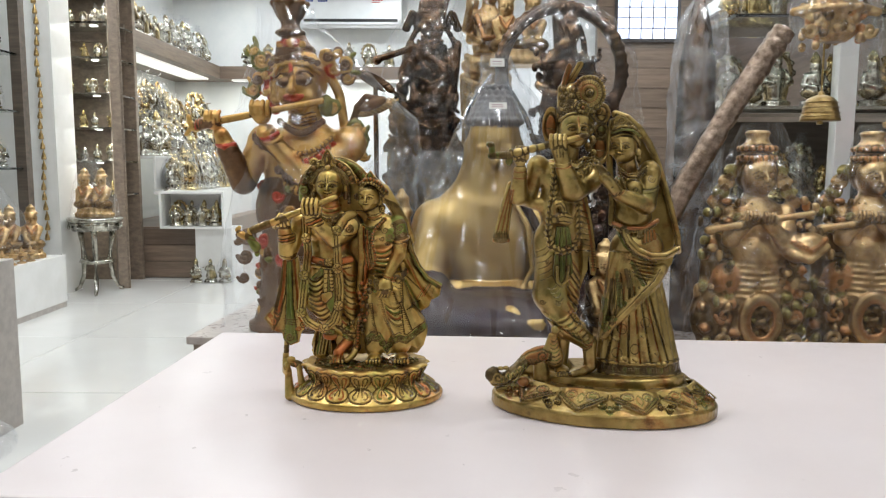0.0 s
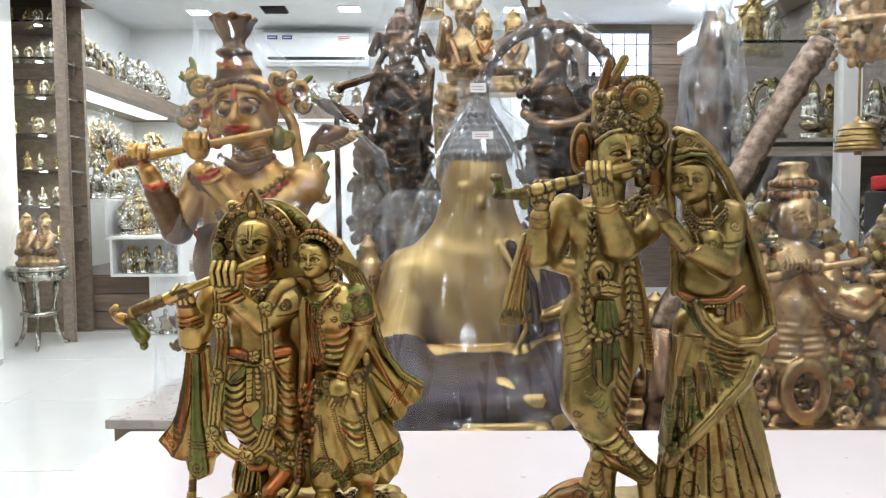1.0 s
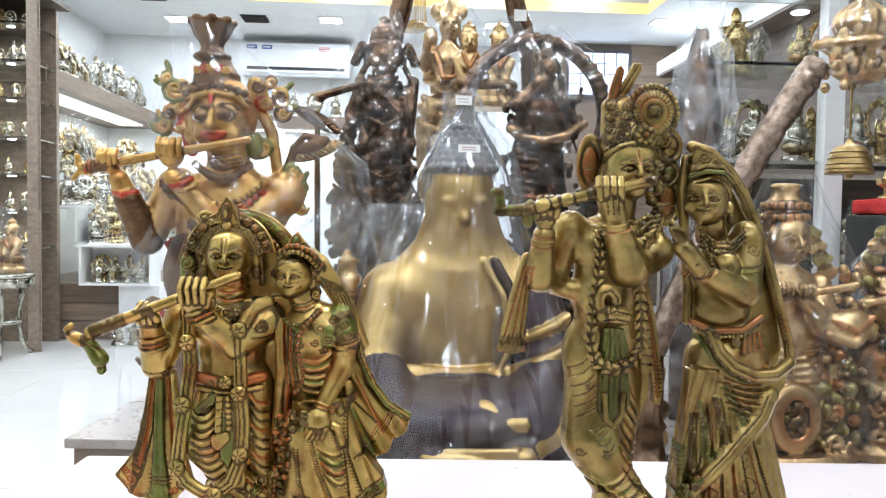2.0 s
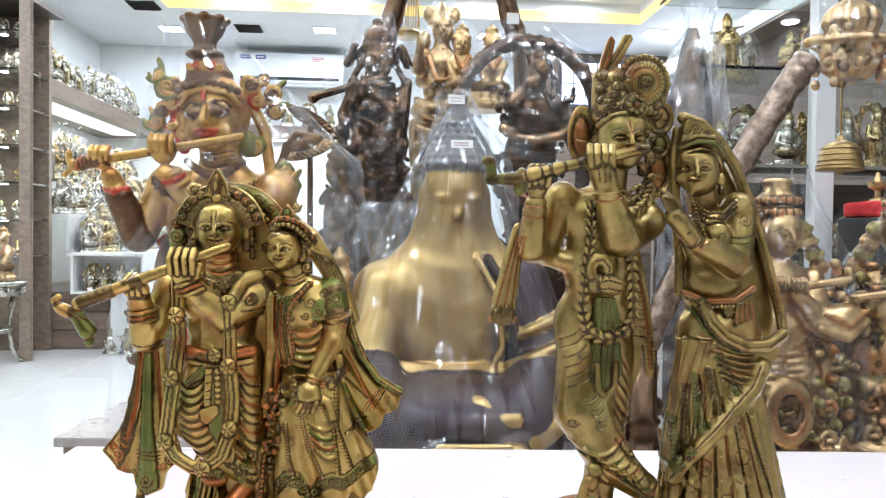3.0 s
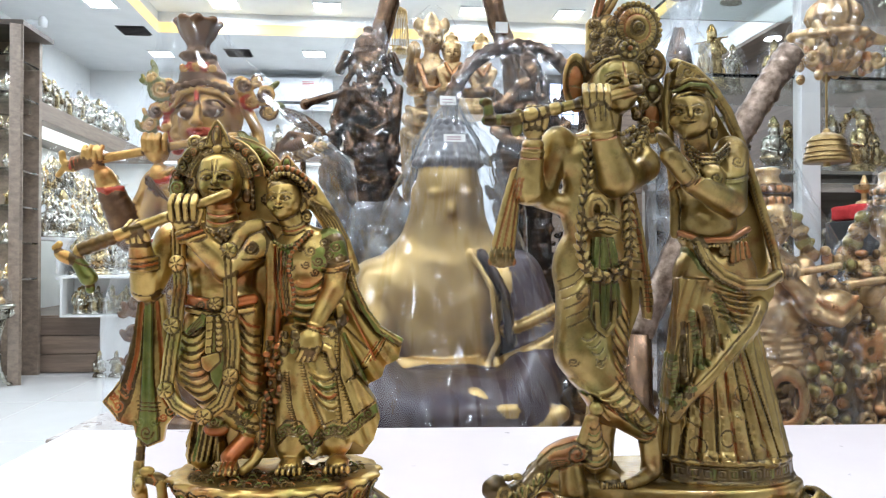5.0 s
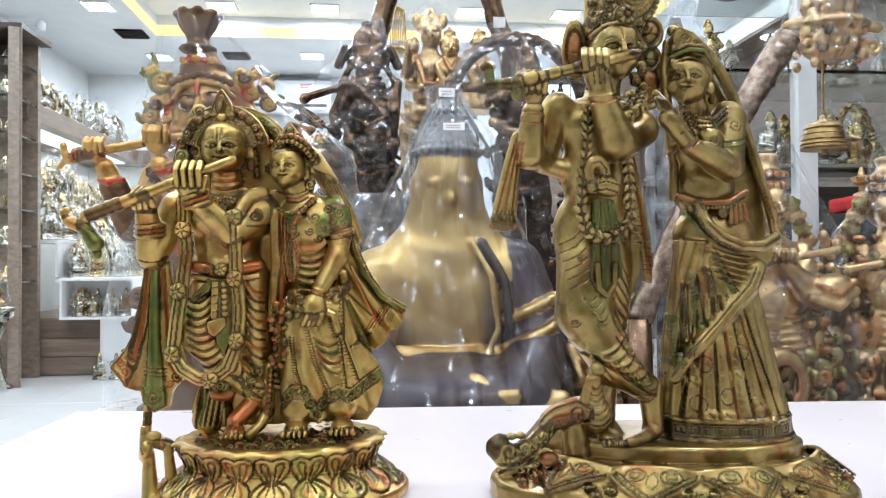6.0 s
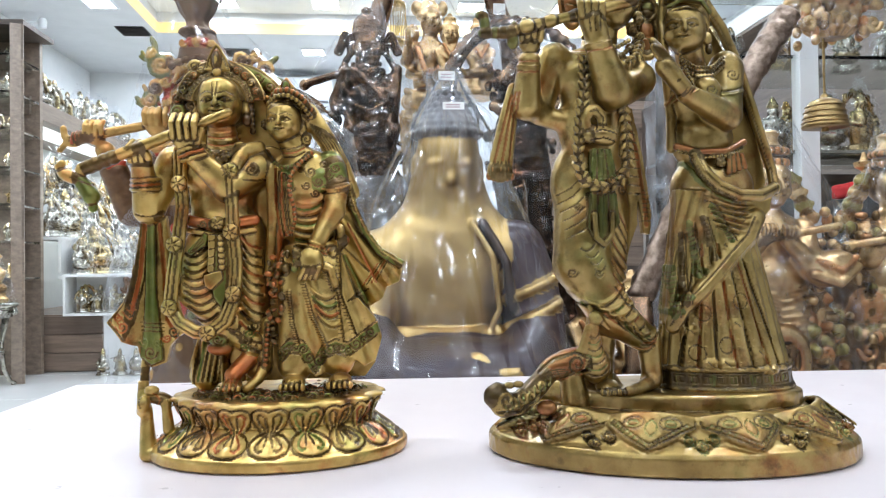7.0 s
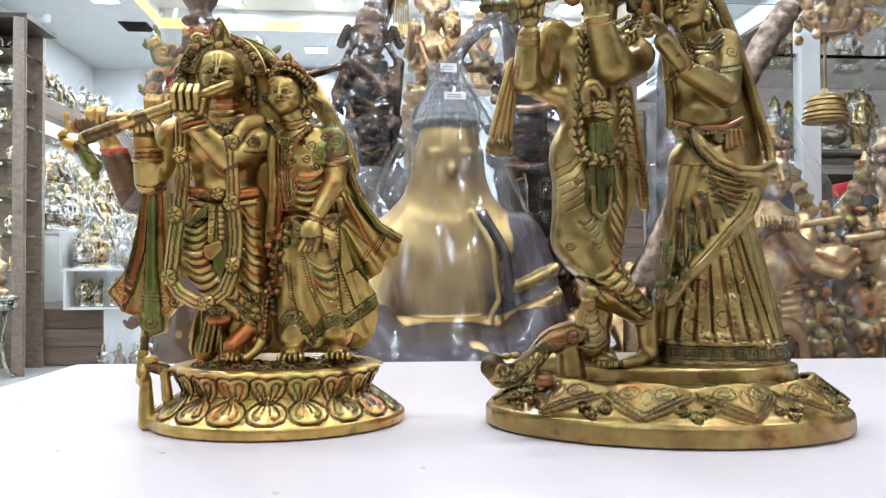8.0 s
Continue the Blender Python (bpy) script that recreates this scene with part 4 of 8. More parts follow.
    s.tube([(464, 300, -8), (488, 360, -14), (486, 440, -16), (478, 560, -14)], 8, 2, k=2)
    # long garland of three cords with bosses
    cord = [(318, 300, -40), (320, 360, -46), (324, 400, -50), (317, 466, -56), (310, 520, -60), (304, 577, -62), (322, 604, -66), (350, 620, -72), (374, 622, -74), (400, 602, -72), (416, 560, -66), (418, 500, -62), (413, 447, -62), (410, 390, -56), (408, 340, -52)]
    flat2 = [(x, v) for x, v, w in cord]
    s.tube(cord, 12, 0, k=2, flat=1.5)
    for e in (-4.3, 4.3):
        side = []
        for i, (x, v) in enumerate(flat2):
            a, b = flat2[max(i - 1, 0)], flat2[min(i + 1, len(flat2) - 1)]
            d = math.hypot(b[0] - a[0], b[1] - a[1])
            side.append((x - e * (b[1] - a[1]) / d, v + e * (b[0] - a[0]) / d))
        s.score(side, 2.2, 2.6, 3)
    for x, v, w in ((319, 360, -56), (313, 467, -66), (305, 577, -72), (408, 338, -60), (411, 447, -72), (414, 555, -74), (372, 622, -84)):
        rosette(s, x, v, 14, w)
    # cloth hanging from the forearm: three panels with engraved ends
    s.sheet([(246, 412), (288, 414), (296, 480), (304, 560), (322, 622), (300, 640), (292, 650), (286, 678), (262, 686), (240, 668), (236, 648), (208, 640), (184, 604), (204, 578), (220, 552), (238, 470)], -14, 9, 0, k=2, folds=3, across=(1, 0.1), pitch=44)
    s.sheet([(258, 424), (270, 424), (272, 560), (280, 640), (282, 672), (262, 680), (244, 664), (250, 620), (254, 540)], -24, 7, 1, k=2, folds=1.5, pitch=12)
    s.sheet([(248, 424), (256, 426), (250, 520), (232, 600), (214, 636), (190, 604), (214, 574), (230, 530)], -19, 6, 0, k=1.5)
    s.score([(252, 430), (244, 520), (226, 596)], 5, 3.5, 2)
    s.score([(278, 430), (286, 520), (290, 600), (306, 632)], 5, 3.5, 2)
    s.score([(240, 440), (232, 510), (210, 570)], 1.6, 1.6, 3)
    for v0 in (604, 611, 618):
        s.score([(244, v0), (284, v0 + 3)], 1.6, 1.8, 3)
    for x, v, r, p, e in ((262, 658, 13, 3, 1), (250, 640, 9, 1, -1), (275, 640, 9, 1, 1), (212, 612, 12, 2, -1), (204, 594, 8, 2, 1), (224, 588, 7, 3, 1), (300, 622, 11, 3, 1), (288, 634, 8, 2, -1)):
        scroll(s, x, v, r, p, e, 2.2, 2.4)
    for q in range(6):
        s.score([(226 - 7 * q, 572 + 6 * q), (236 - 7 * q, 582 + 7 * q)], 1.5, 1.5, 2)
    s.ball(264, 412, -30, 24, 12, 14, 0, k=3)
    s.score(bend((242, 412), (288, 412), (0, 5)), 2, 2, 3)
    s.limb((250, 676, -18), (247, 735, -24), 8, 8, k=3)
    s.beads([(250, 690, -22), (248, 730, -26)], 6, 2.2)
    # feet of the first figure
    s.limb((446, 660, -20), (408, 700, -50), 17, 15, 2, k=5)
    foot(s, 408, 726, -58, 20)
    s.limb((466, 610, -22), (462, 690, -34), 12, 11, 0, k=3)
    s.beads([(469, 612, -36), (464, 690, -46)], 4.5, 2.0, 2)
    s.tube([(462, 688, -36), (452, 708, -46), (434, 722, -58)], 11, 0, k=4, r1=8)
    for i in range(4):
        s.score([(392 + 9 * i, 702), (390 + 10 * i, 724)], 1.8, 2, 2)
    s.ball(385, 652, -44, 22, 13, 12, 2, k=3)
    s.ball(384, 634, -50, 18, 12, 10, 1, k=3)
    scroll(s, 384, 636, 9, 3)
    # second figure: flaring skirt with engraved hem
    s.sheet([(498, 470), (592, 462), (624, 560), (664, 610), (672, 640), (660, 682), (640, 690), (606, 668), (584, 690), (552, 710), (524, 678), (498, 692), (486, 690), (492, 600)], -16, 26, 0, k=8, folds=5, across=(0.94, -0.34), pitch=42, bow=20)
    s.limb((512, 520, -20), (515, 690, -26), 26, 30, k=10)
    s.limb((575, 510, -18), (592, 680, -26), 28, 30, k=10)
    hem = [(492, 668), (508, 650), (532, 654), (552, 690), (566, 664), (590, 652), (612, 660), (640, 640), (664, 622)]
    for off in (-14, 12):
        s.score([(x, v + off) for x, v in hem], 2.2, 2.4, 3)
    for i, (a, b) in enumerate(zip(hem, hem[1:])):
        x, v = (a[0] + b[0]) / 2, (a[1] + b[1]) / 2
        s.score([a, b], 11, 1.2, 1)
        scroll(s, x, v, 11, 3, 1 if i % 2 else -1, 2.3, 2.6)
        scroll(s, a[0], a[1] + 2, 8, 3, 1, 2.0, 2.4)
    for pts in ([(506, 552), (512, 610), (522, 646)], [(532, 540), (546, 600), (572, 652)], [(594, 480), (596, 560), (622, 632)], [(560, 500), (590, 560), (600, 640)]):
        s.score(pts, 4.5, -3.2, 0)
        s.score([(x + 5, v) for x, v in pts], 1.8, 2, 3)
        for (x0, v0), (x1, v1) in zip(pts, pts[1:]):
            for q in np.linspace(0, 0.95, 12):
                s.score([(x0 + (x1 - x0) * q - 3, v0 + (v1 - v0) * q), (x0 + (x1 - x0) * q + 3, v0 + (v1 - v0) * q + 0.5)], 1.3, 1.5, 3)
    for i in range(4):
        arc = bend((546 + 4 * i, 548 + 15 * i), (590 + 2 * i, 556 + 18 * i), (2, 12))
        s.score(arc, 4, -3, (0, 1, 2, 0)[i])
        s.score([(x, v + 6) for x, v in arc], 2, 2.2, 3)
    # her trunk
    s.ball(536, 345, 0, 58, 54, 42, 0, k=12)
    s.ball(532, 415, 0, 52, 56, 40, k=14)
    s.ball(512, 350, -26, 22, 24, 14, 1, k=8)
    s.ball(556, 350, -26, 24, 26, 15, 1, k=8)
    for x, v, q in ((500, 345, 10), (548, 338, 10), (562, 356, 10), (540, 362, 8), (556, 376, 8), (530, 332, 7), (512, 366, 8)):
        scroll(s, x, v, q, 3, 1 if x < 540 else -1)
    for i in range(6):
        arc = bend((518, 402 + 14 * i), (578 + i, 378 + 15 * i), (4, 14))
        s.score(arc, 3.0, 3.0, 3 if i % 2 else 1)
        s.score([(x, v - 7) for x, v in arc], 3.5, -2.4, 0)
    s.tube([(560, 486, -34), (590, 480, -30), (604, 462, -22)], 11, 2, k=2)
    for q in range(4):
        scroll(s, 562 + 12 * q, 488 - 3 * q, 6, 3)
    s.tube([(598, 440, -26), (602, 466, -26), (585, 486, -36)], 8, 0, k=2)
    # veil front edge and the sari's pleats
    for i in range(5):
        s.score([(484 + 6 * i, 330 + 4 * i), (484 + 5 * i, 390), (492 + 5 * i, 452)], 2.4, 2.4, (2, 3, 2, 3, 3)[i])
    s.limb((522, 304, -4), (506, 272, -12), 27, 23, k=5)
    for i in range(3):
        s.score(bend((492, 292 + 7 * i), (536, 284 + 8 * i), (3, 6)), 2, 2, 2 if i % 2 else 3)
    s.beads([(484, 322, -36), (496, 330, -44), (514, 330, -46), (532, 318, -44), (546, 300, -34)], 4.2, 1.8, 1)
    s.beads([(548, 304, -36), (530, 322, -48), (514, 344, -54), (510, 372, -54), (518, 404, -52), (520, 426, -50), (512, 446, -46), (500, 454, -42)], 4.6, 1.85, 2)
    # head leaning over
    face(s, 498, 245, -22, 32, -0.35, paints=(3, 3, None))
    s.ball(508, 232, 2, 42, 46, 32, 0, k=3)
    s.limb((530, 246, -18), (532, 262, -18), 6, 7, k=2)
    s.ball(540, 276, -20, 9, 13, 8, 3, k=1)
    scroll(s, 540, 276, 9, 0)
    for i in range(4):
        s.score(bend((474 + 2 * i, 226 - 3 * i), (546, 240 - 5 * i), (6, -16)), 1.7, 1.8, 3)
    s.beads([(474, 212, -34), (486, 202, -40), (506, 200, -44), (526, 210, -40), (548, 236, -24)], 4.5, 1.8)
    s.beads([(476, 204, -30), (488, 192, -36), (508, 190, -40), (530, 200, -36), (552, 226, -20)], 5.5, 1.7, 2)
    s.sheet([(482, 200), (490, 180), (505, 164), (516, 178), (540, 206), (546, 222), (520, 200)], -22, 9, k=3)
    s.ball(504, 182, -32, 6, 10, 5, 1, k=1)
    s.ball(520, 192, -30, 6, 7, 5, 2, k=1)
    flower(s, 546, 228, -18, 12)
    # hair and veil, falling behind the shoulder
    s.tube([(540, 225, 4), (572, 272, 4), (600, 320, 6), (620, 372, 8)], 20, 0, k=6, r1=14)
    for i in range(7):
        s.score([(546 + 4 * i, 246 + 1.5 * i), (570 + 4.6 * i, 288 - 2 * i), (596 + 3.2 * i, 336 - 4 * i)], 1.9, 2.2, 3)
    s.sheet([(596, 330), (616, 345), (628, 400), (650, 448), (672, 476), (714, 504), (706, 540), (682, 550), (676, 570), (650, 586), (640, 600), (612, 560), (590, 470)], 10, 8, 0, k=4, folds=5, across=(0.8, -0.6), pitch=36)
    s.sheet([(604, 352), (616, 348), (632, 404), (652, 446), (676, 478), (716, 502), (706, 514), (664, 488), (634, 446), (614, 400)], 2, 6, 1, k=2)
    for i in range(9):
        f = i / 8
        scroll(s, 616 + 66 * f ** 1.15, 376 + 108 * f, 8, 3, 1 if i % 2 else -1, 2.0, 2.2)
    s.score([(612, 352), (628, 404), (648, 448), (672, 480), (712, 506)], 1.6, -1.6, 0)
    s.score([(606, 366), (620, 412), (640, 452), (664, 488), (700, 514)], 1.8, 2.0, 3)
    for i in range(4):
        s.score([(688 - 7 * i, 496 + 3 * i), (664 - 9 * i, 536 + 4 * i)], 1.8, 2.0, (3, 2, 3, 2)[i])
        s.score([(648 - 6 * i, 552 + 2 * i), (628 - 5 * i, 566 + 2 * i)], 2.2, 2.2, 3)
    s.score([(612, 430), (640, 490), (664, 540)], 3, 2.6, 2)
    s.score([(606, 490), (630, 540), (646, 576)], 4, 3, 1)
    s.score([(600, 470), (650, 520)], 2.4, 2.2, 3)
    # her sleeve, arm and nosegay
    s.ball(580, 325, -8, 25, 28, 24, 1, k=7)
    s.limb((584, 330, -10), (594, 364, -18), 25, 22, 1, k=4)
    for x, v, q in ((572, 322, 10), (592, 330, 10), (580, 344, 9), (600, 348, 7)):
        scroll(s, x, v, q, 3, 1 if x < 585 else -1, 2.0, 2.0)
    s.limb((594, 362, -18), (588, 410, -30), 21, 19, k=4)
    for dv in (356, 364, 371):
        s.score(bend((568, dv + 4), (618, dv - 4), (0, 5)), 2.0, 2.0 if dv != 364 else -2.0, 3 if dv != 364 else 0)
    s.limb((588, 408, -30), (556, 470, -52), 20, 14, k=5)
    for i in range(4):
        s.score([(540 + 1 * i, 462 + 5 * i), (570 + 2 * i, 472 + 5 * i)], 2.0, 2.2 if i % 2 else -2, 2 if i % 2 else 0)
    s.ball(548, 500, -58, 22, 26, 16, k=4)
    for i in range(4):
        s.limb((538 + 8 * i, 512, -68), (528 + 9 * i, 530, -60), 5.5, 5, k=0.8)
    s.tube([(560, 504, -52), (582, 514, -52), (590, 542, -50)], 8, k=2, r1=6)
    random.seed(3)
    for i in range(44):
        f = i / 43
        x, v = 494 - 16 * f + random.uniform(-24, 20) * (1 - 0.7 * f), 492 + 150 * f ** 1.3 + random.uniform(-12, 10)
        s.ball(x, v, -50 + random.uniform(-8, 6) + 18 * f, random.uniform(4.5, 8), random.uniform(3.5, 6), 5, 2 if random.random() < 0.8 else 3, k=0.8, turn=random.uniform(0, 180))
    for i in range(8):
        s.ball(516 + random.uniform(-14, 12), 500 + random.uniform(-18, 18), -62, 8, 6, 6, 1 if i % 3 == 0 else 0, k=1, turn=40 * i)
    foot(s, 515, 726, -56, 23)
    foot(s, 597, 724, -58, 23)
    for x0 in (515, 597):
        for i in range(4):
            s.score([(x0 - 13 + 9 * i, 708), (x0 - 14 + 9.4 * i, 722)], 1.6, 2, 3)
    s.rough(0.4, 9.0)
    return skinned_together("brass_statue", s, lotus_foot())


def oval_foot():
    """Oval foot: a plain rim, a slope of pointed leaves, a slab on top, and a peacock beside the slab."""
    s = Cast((836, 742, -222), (1576, 1040, 222), 2.0, 1207.8, 1037, 0.0003732, 3.0, 2.0, lacquer_shade=1.7)
    YAW, CX = -11.0, 1199
    s.turned(CX, 1037, 0, [(0, 328), (4, 333), (30, 332), (38, 326), (43, 312), (46, 304), (84, 250), (92, 240)], 1, 0.6, k=1, yaw=YAW)
    s.turned(CX + 10, 950, -6, [(-6, 226), (24, 226), (29, 224), (32, 216), (33, 200)], 1, 0.52, k=1, yaw=YAW)
    s.limb((968, 930, 40), (1060, 934, 10), 26, 56, k=6)
    cy, sy = math.cos(radians(YAW)), math.sin(radians(YAW))

    def slope(a, t, lift=0.0):
        """A point on the sloping foot: t from its top to its rim."""
        rx, rw = (248 + 68 * t) + lift, 0.6 * (248 + 68 * t) + lift
        px, pw = rx * math.sin(a), -rw * math.cos(a)
        return (CX + cy * px - sy * pw, 953 + 42 * t - 0.7 * lift, sy * px + cy * pw)

    n = 11
    for i in range(n):
        a = 2 * math.pi * (i + 0.62) / n
        half = 0.94 * math.pi / n
        tone = (1, 2, 1, 3)[i % 4]

        def wide(t):
            return half * min(1.0, (1.0 - t) / 0.8 + 0.03)

        def dome(q, t):
            return 1 + 14 * (1 - q * q) * (1 - 0.45 * t)

        def line(rows, r, depth, paint):
            """Engrave along rows (across, t) of the leaf."""
            s.score([slope(a + half * q, t, dome(min(abs(q), 1), t))[:2] for q, t in rows], 0.8 * r, 0.9 * depth, paint)

        s.seam = 0.0
        for t in np.linspace(0.0, 0.96, 11):
            s.tube([slope(a + wide(t) * q, t, dome(q, t)) for q in np.linspace(-1, 1, 7)], 6.0, 0, k=4)
        s.seam = 2.0
        if math.cos(a) < -0.1:
            continue
        for e in (-1, 1):
            line([(e * 1.0, 0.05), (e * 0.98, 0.22), (e * 0.66, 0.48), (e * 0.3, 0.78), (0, 1.02)], 2.8, 3.6, 3)
            line([(e * 0.8, 0.18), (e * 0.52, 0.42), (e * 0.22, 0.68), (0, 0.84)], 2.2, 2.6, 3)
            for q in np.linspace(0.08, 0.92, 8):
                line([(e * q * 0.96, 0.95 - 0.74 * q), (e * q * 0.82, 0.85 - 0.74 * q)], 1.9, 2.4, 3 if tone == 3 else tone)
            for rad in (0.26, 0.13):
                line([(e * 0.42 + rad * math.cos(b), 0.2 + rad * 0.75 * math.sin(b)) for b in np.linspace(0, 6.3, 12)], 2.0, 2.4, 3 if rad > 0.2 else tone)
            line([(0.0, 0.62), (e * 0.12, 0.45), (e * 0.12, 0.25), (0.0, 0.1)], 1.8, 2.2, tone)
        b = a + math.pi / n
        for dx, t0 in ((-0.07, 0.66), (0.07, 0.66), (0.0, 0.86)):
            x, v, w = slope(b + dx, t0, 1)
            s.ball(x, v, w, 14, 6, 6, 0, k=4)
            scroll(s, x, v - 1, 11, (3, 1, 2)[i % 3], 1 if dx < 0 else -1, 2.4, 2.8)
    # peacock: body with folded wing, upright neck, trailing tail
    s.ball(1002, 868, -44, 58, 26, 26, 2, k=5, turn=-16)
    s.ball(1048, 872, -54, 26, 32, 25, 0, k=6)
    s.limb((1046, 856, -56), (1042, 806, -62), 17, 10, 0, k=5)
    s.ball(1046, 788, -64, 14, 14, 12, 0, k=3)
    s.limb((1054, 792, -66), (1066, 806, -70), 6, 3, k=2)
    s.tube([(1040, 776, -62), (1036, 766, -60)], 4, k=1)
    s.tube([(1012, 868, -60), (1024, 840, -60), (1034, 806, -64)], 9, 0, k=3)
    s.tube([(962, 884, -48), (940, 902, -66), (905, 928, -84), (876, 930, -92), (862, 914, -92)], 19, 3, k=4, r1=21, flat=1.2)
    s.ball(866, 912, -90, 15, 22, 15, 3, k=4)
    for x in (872, 886, 902):
        s.ball(x, 898 - 0.1 * (x - 872), -88, 9, 6, 9, 0, k=1)
    wing = [(944, 880), (972, 858), (1010, 846), (1034, 856), (1034, 876), (1012, 884)]
    s.score(wing, 3.2, 3.4, 3)
    scroll(s, 1012, 866, 20, 3, 1, 3.4, 3.6)
    scroll(s, 1012, 866, 13, 2, 1, 2.0, 2.2)
    for i in range(5):
        s.score(bend((950 + 8 * i, 884 + 2 * i), (990 + 6 * i, 874 + 4 * i), (0, -3)), 1.8, 2.2, 3)
    for i in range(7):
        s.score(bend((1028 + 1 * i, 884 - 11 * i), (1064 - 2 * i, 878 - 11 * i), (0, 6)), 2.0, 2.4, 1 if i % 2 else 3)
    for x, v, r, e in ((880, 918, 20, 1), (908, 916, 14, -1), (924, 918, 14, 1), (944, 900, 12, -1), (866, 934, 12, 1), (900, 936, 10, 1)):
        scroll(s, x, v, r, 0, e, 3.6, -3.4)
    s.score([(866, 938), (900, 940), (930, 920), (960, 896)], 3.6, 3.6, 3)
    for q in range(9):
        s.score([(880 + 10 * q, 940 - 4.4 * q), (876 + 11 * q, 926 - 5 * q)], 2.2, -2.0, 1)
    s.ball(954, 940, -74, 18, 14, 14, 2, k=2)
    s.limb((1005, 886, -42), (1012, 936, -44), 20, 26, k=5)
    s.rough(0.5, 11.0)
    return s


def large_group():
    """Two taller figures on an oval foot, one with a flute and crossed legs, a peacock at the feet."""
    s = Cast((838, 8, -124), (1438, 942, 62), 1.8, 1207.8, 1037, 0.0003732, 4.0, 4.0, lacquer_shade=2.6)
    # legs: one straight, the other crossed before it, under a smooth wrapped cloth
    s.ball(1056, 545, 0, 72, 86, 48, k=14)
    s.limb((1046, 600, -4), (1036, 690, -18), 56, 52, k=10)
    s.limb((1090, 590, 4), (1090, 700, 6), 40, 34, k=8)
    s.limb((1036, 690, -18), (1084, 782, -36), 52, 40, k=8)
    s.limb((1084, 782, -36), (1148, 832, -42), 38, 24, k=8)
    s.limb((1148, 826, -44), (1152, 895, -50), 22, 18, k=5)
    s.ball(1150, 898, -50, 19, 18, 20, k=5)
    s.tube([(1150, 902, -56), (1120, 909, -78), (1094, 912, -92)], 14, 0, k=5, r1=9)
    s.limb((1092, 700, 6), (1072, 830, -4), 34, 28, k=6)
    s.limb((1072, 830, -4), (1070, 905, -12), 27, 22, k=5)
    foot(s, 1068, 922, -58, 24)
    for i in range(5):
        s.score([(1050 + 9 * i, 908), (1048 + 10 * i, 928)], 1.7, 2, 3)
    for i in range(7):
        arc = bend((1010 + 17 * i, 742 + 9 * i), (1098 + 9 * i, 728 + 17 * i), (0, 26 - 2.4 * i))
        s.score(arc, 5.0, -3.6, 0)
        s.score([(x, v + 7) for x, v in arc], 2.6, 3.4, (3, 1, 3, 2)[i % 4])
    for i in range(5):
        s.score(bend((1116 + 6 * i, 846 - 5 * i), (1150 + 4 * i, 838 - 9 * i), (2, 7)), 2.2, 2.6, 2 if i % 2 else 3)
    for i in range(8):
        s.score([(1082, 572 + 23 * i), (1102, 600 + 23 * i), (1122, 632 + 20 * i)], 3.0, 3.6, 3 if i % 3 else 2)
        s.score([(1084, 584 + 23 * i), (1104, 612 + 23 * i), (1122, 642 + 20 * i)], 3.0, -2.0, 0)
    for i in range(6):
        s.score([(992 + 2 * i, 566 + 16 * i), (1014 + 2 * i, 554 + 16 * i), (1030 + i, 536 + 18 * i)], 1.8, 2.2, 3)
    for i in range(4):
        s.score(bend((1022 + 8 * i, 664 + 12 * i), (1048 + 6 * i, 656 + 13 * i), (0, 7)), 2.0, 2.4, 3)
    for x, v, q in ((1008, 706, 9), (1052, 708, 8), (1022, 590, 8), (1110, 556, 11)):
        scroll(s, x, v, q, 3)
    # trunk
    s.ball(1070, 345, 0, 84, 56, 46, k=12)
    s.ball(1062, 430, 0, 64, 80, 44, k=16)
    s.limb((1078, 300, 2), (1084, 250, -8), 34, 30, k=6)
    # head, three-quarter to the side
    face(s, 1096, 212, -16, 45, 0.22, paints=(3, 3, None))
    s.ball(1104, 196, 14, 56, 58, 40, 3, k=3)
    s.score([(1100, 178), (1102, 206)], 2.4, 2, 2)
    s.limb((1052, 208, -8), (1054, 232, -10), 8, 9, k=2)
    # curly locks beside the neck
    for i in range(13):
        s.ball(1142 + 9 * math.sin(i * 1.7), 196 + 10 * i, -18 - 2 * (i % 3), 10, 9, 9, 3 if i % 2 else 0, k=1)
        scroll(s, 1142 + 9 * math.sin(i * 1.7), 196 + 10 * i, 8, 3, 1 if i % 2 else -1, 1.8, 2.0)
    # tall crown: beaded bands, curls, a big disc and a rosette
    s.tube([(1052, 186, -22), (1070, 172, -40), (1096, 166, -48), (1122, 170, -42), (1144, 186, -22)], 5, 0, k=2)
    s.beads([(1052, 176, -22), (1072, 160, -38), (1098, 155, -46), (1124, 159, -40), (1146, 176, -22)], 4.6, 1.8)
    s.limb((1092, 154, 2), (1092, 112, 4), 46, 36, 0, k=4)
    s.limb((1064, 168, -6), (1062, 96, 0), 19, 15, 0, k=4)
    for i in range(7):
        x, v = 1060 + 8 * (i % 2), 98 + 11 * i
        s.ball(x, v, -18, 9, 8, 8, 0, k=1)
        scroll(s, x, v, 9, 3, 1 if i % 2 else -1)
    for x, v in ((1082, 136), (1086, 118), (1076, 152), (1142, 160), (1158, 150), (1090, 100)):
        s.ball(x, v, -30, 11, 10, 9, 0, k=1)
        scroll(s, x, v, 10, 3, -1 if x > 1100 else 1)
    s.ball(1112, 152, -42, 24, 23, 12, 0, k=2)
    s.score([(1112 + 20 * math.cos(a), 152 + 19 * math.sin(a)) for a in np.linspace(0, 6.3, 18)], 2, 2.4, 3)
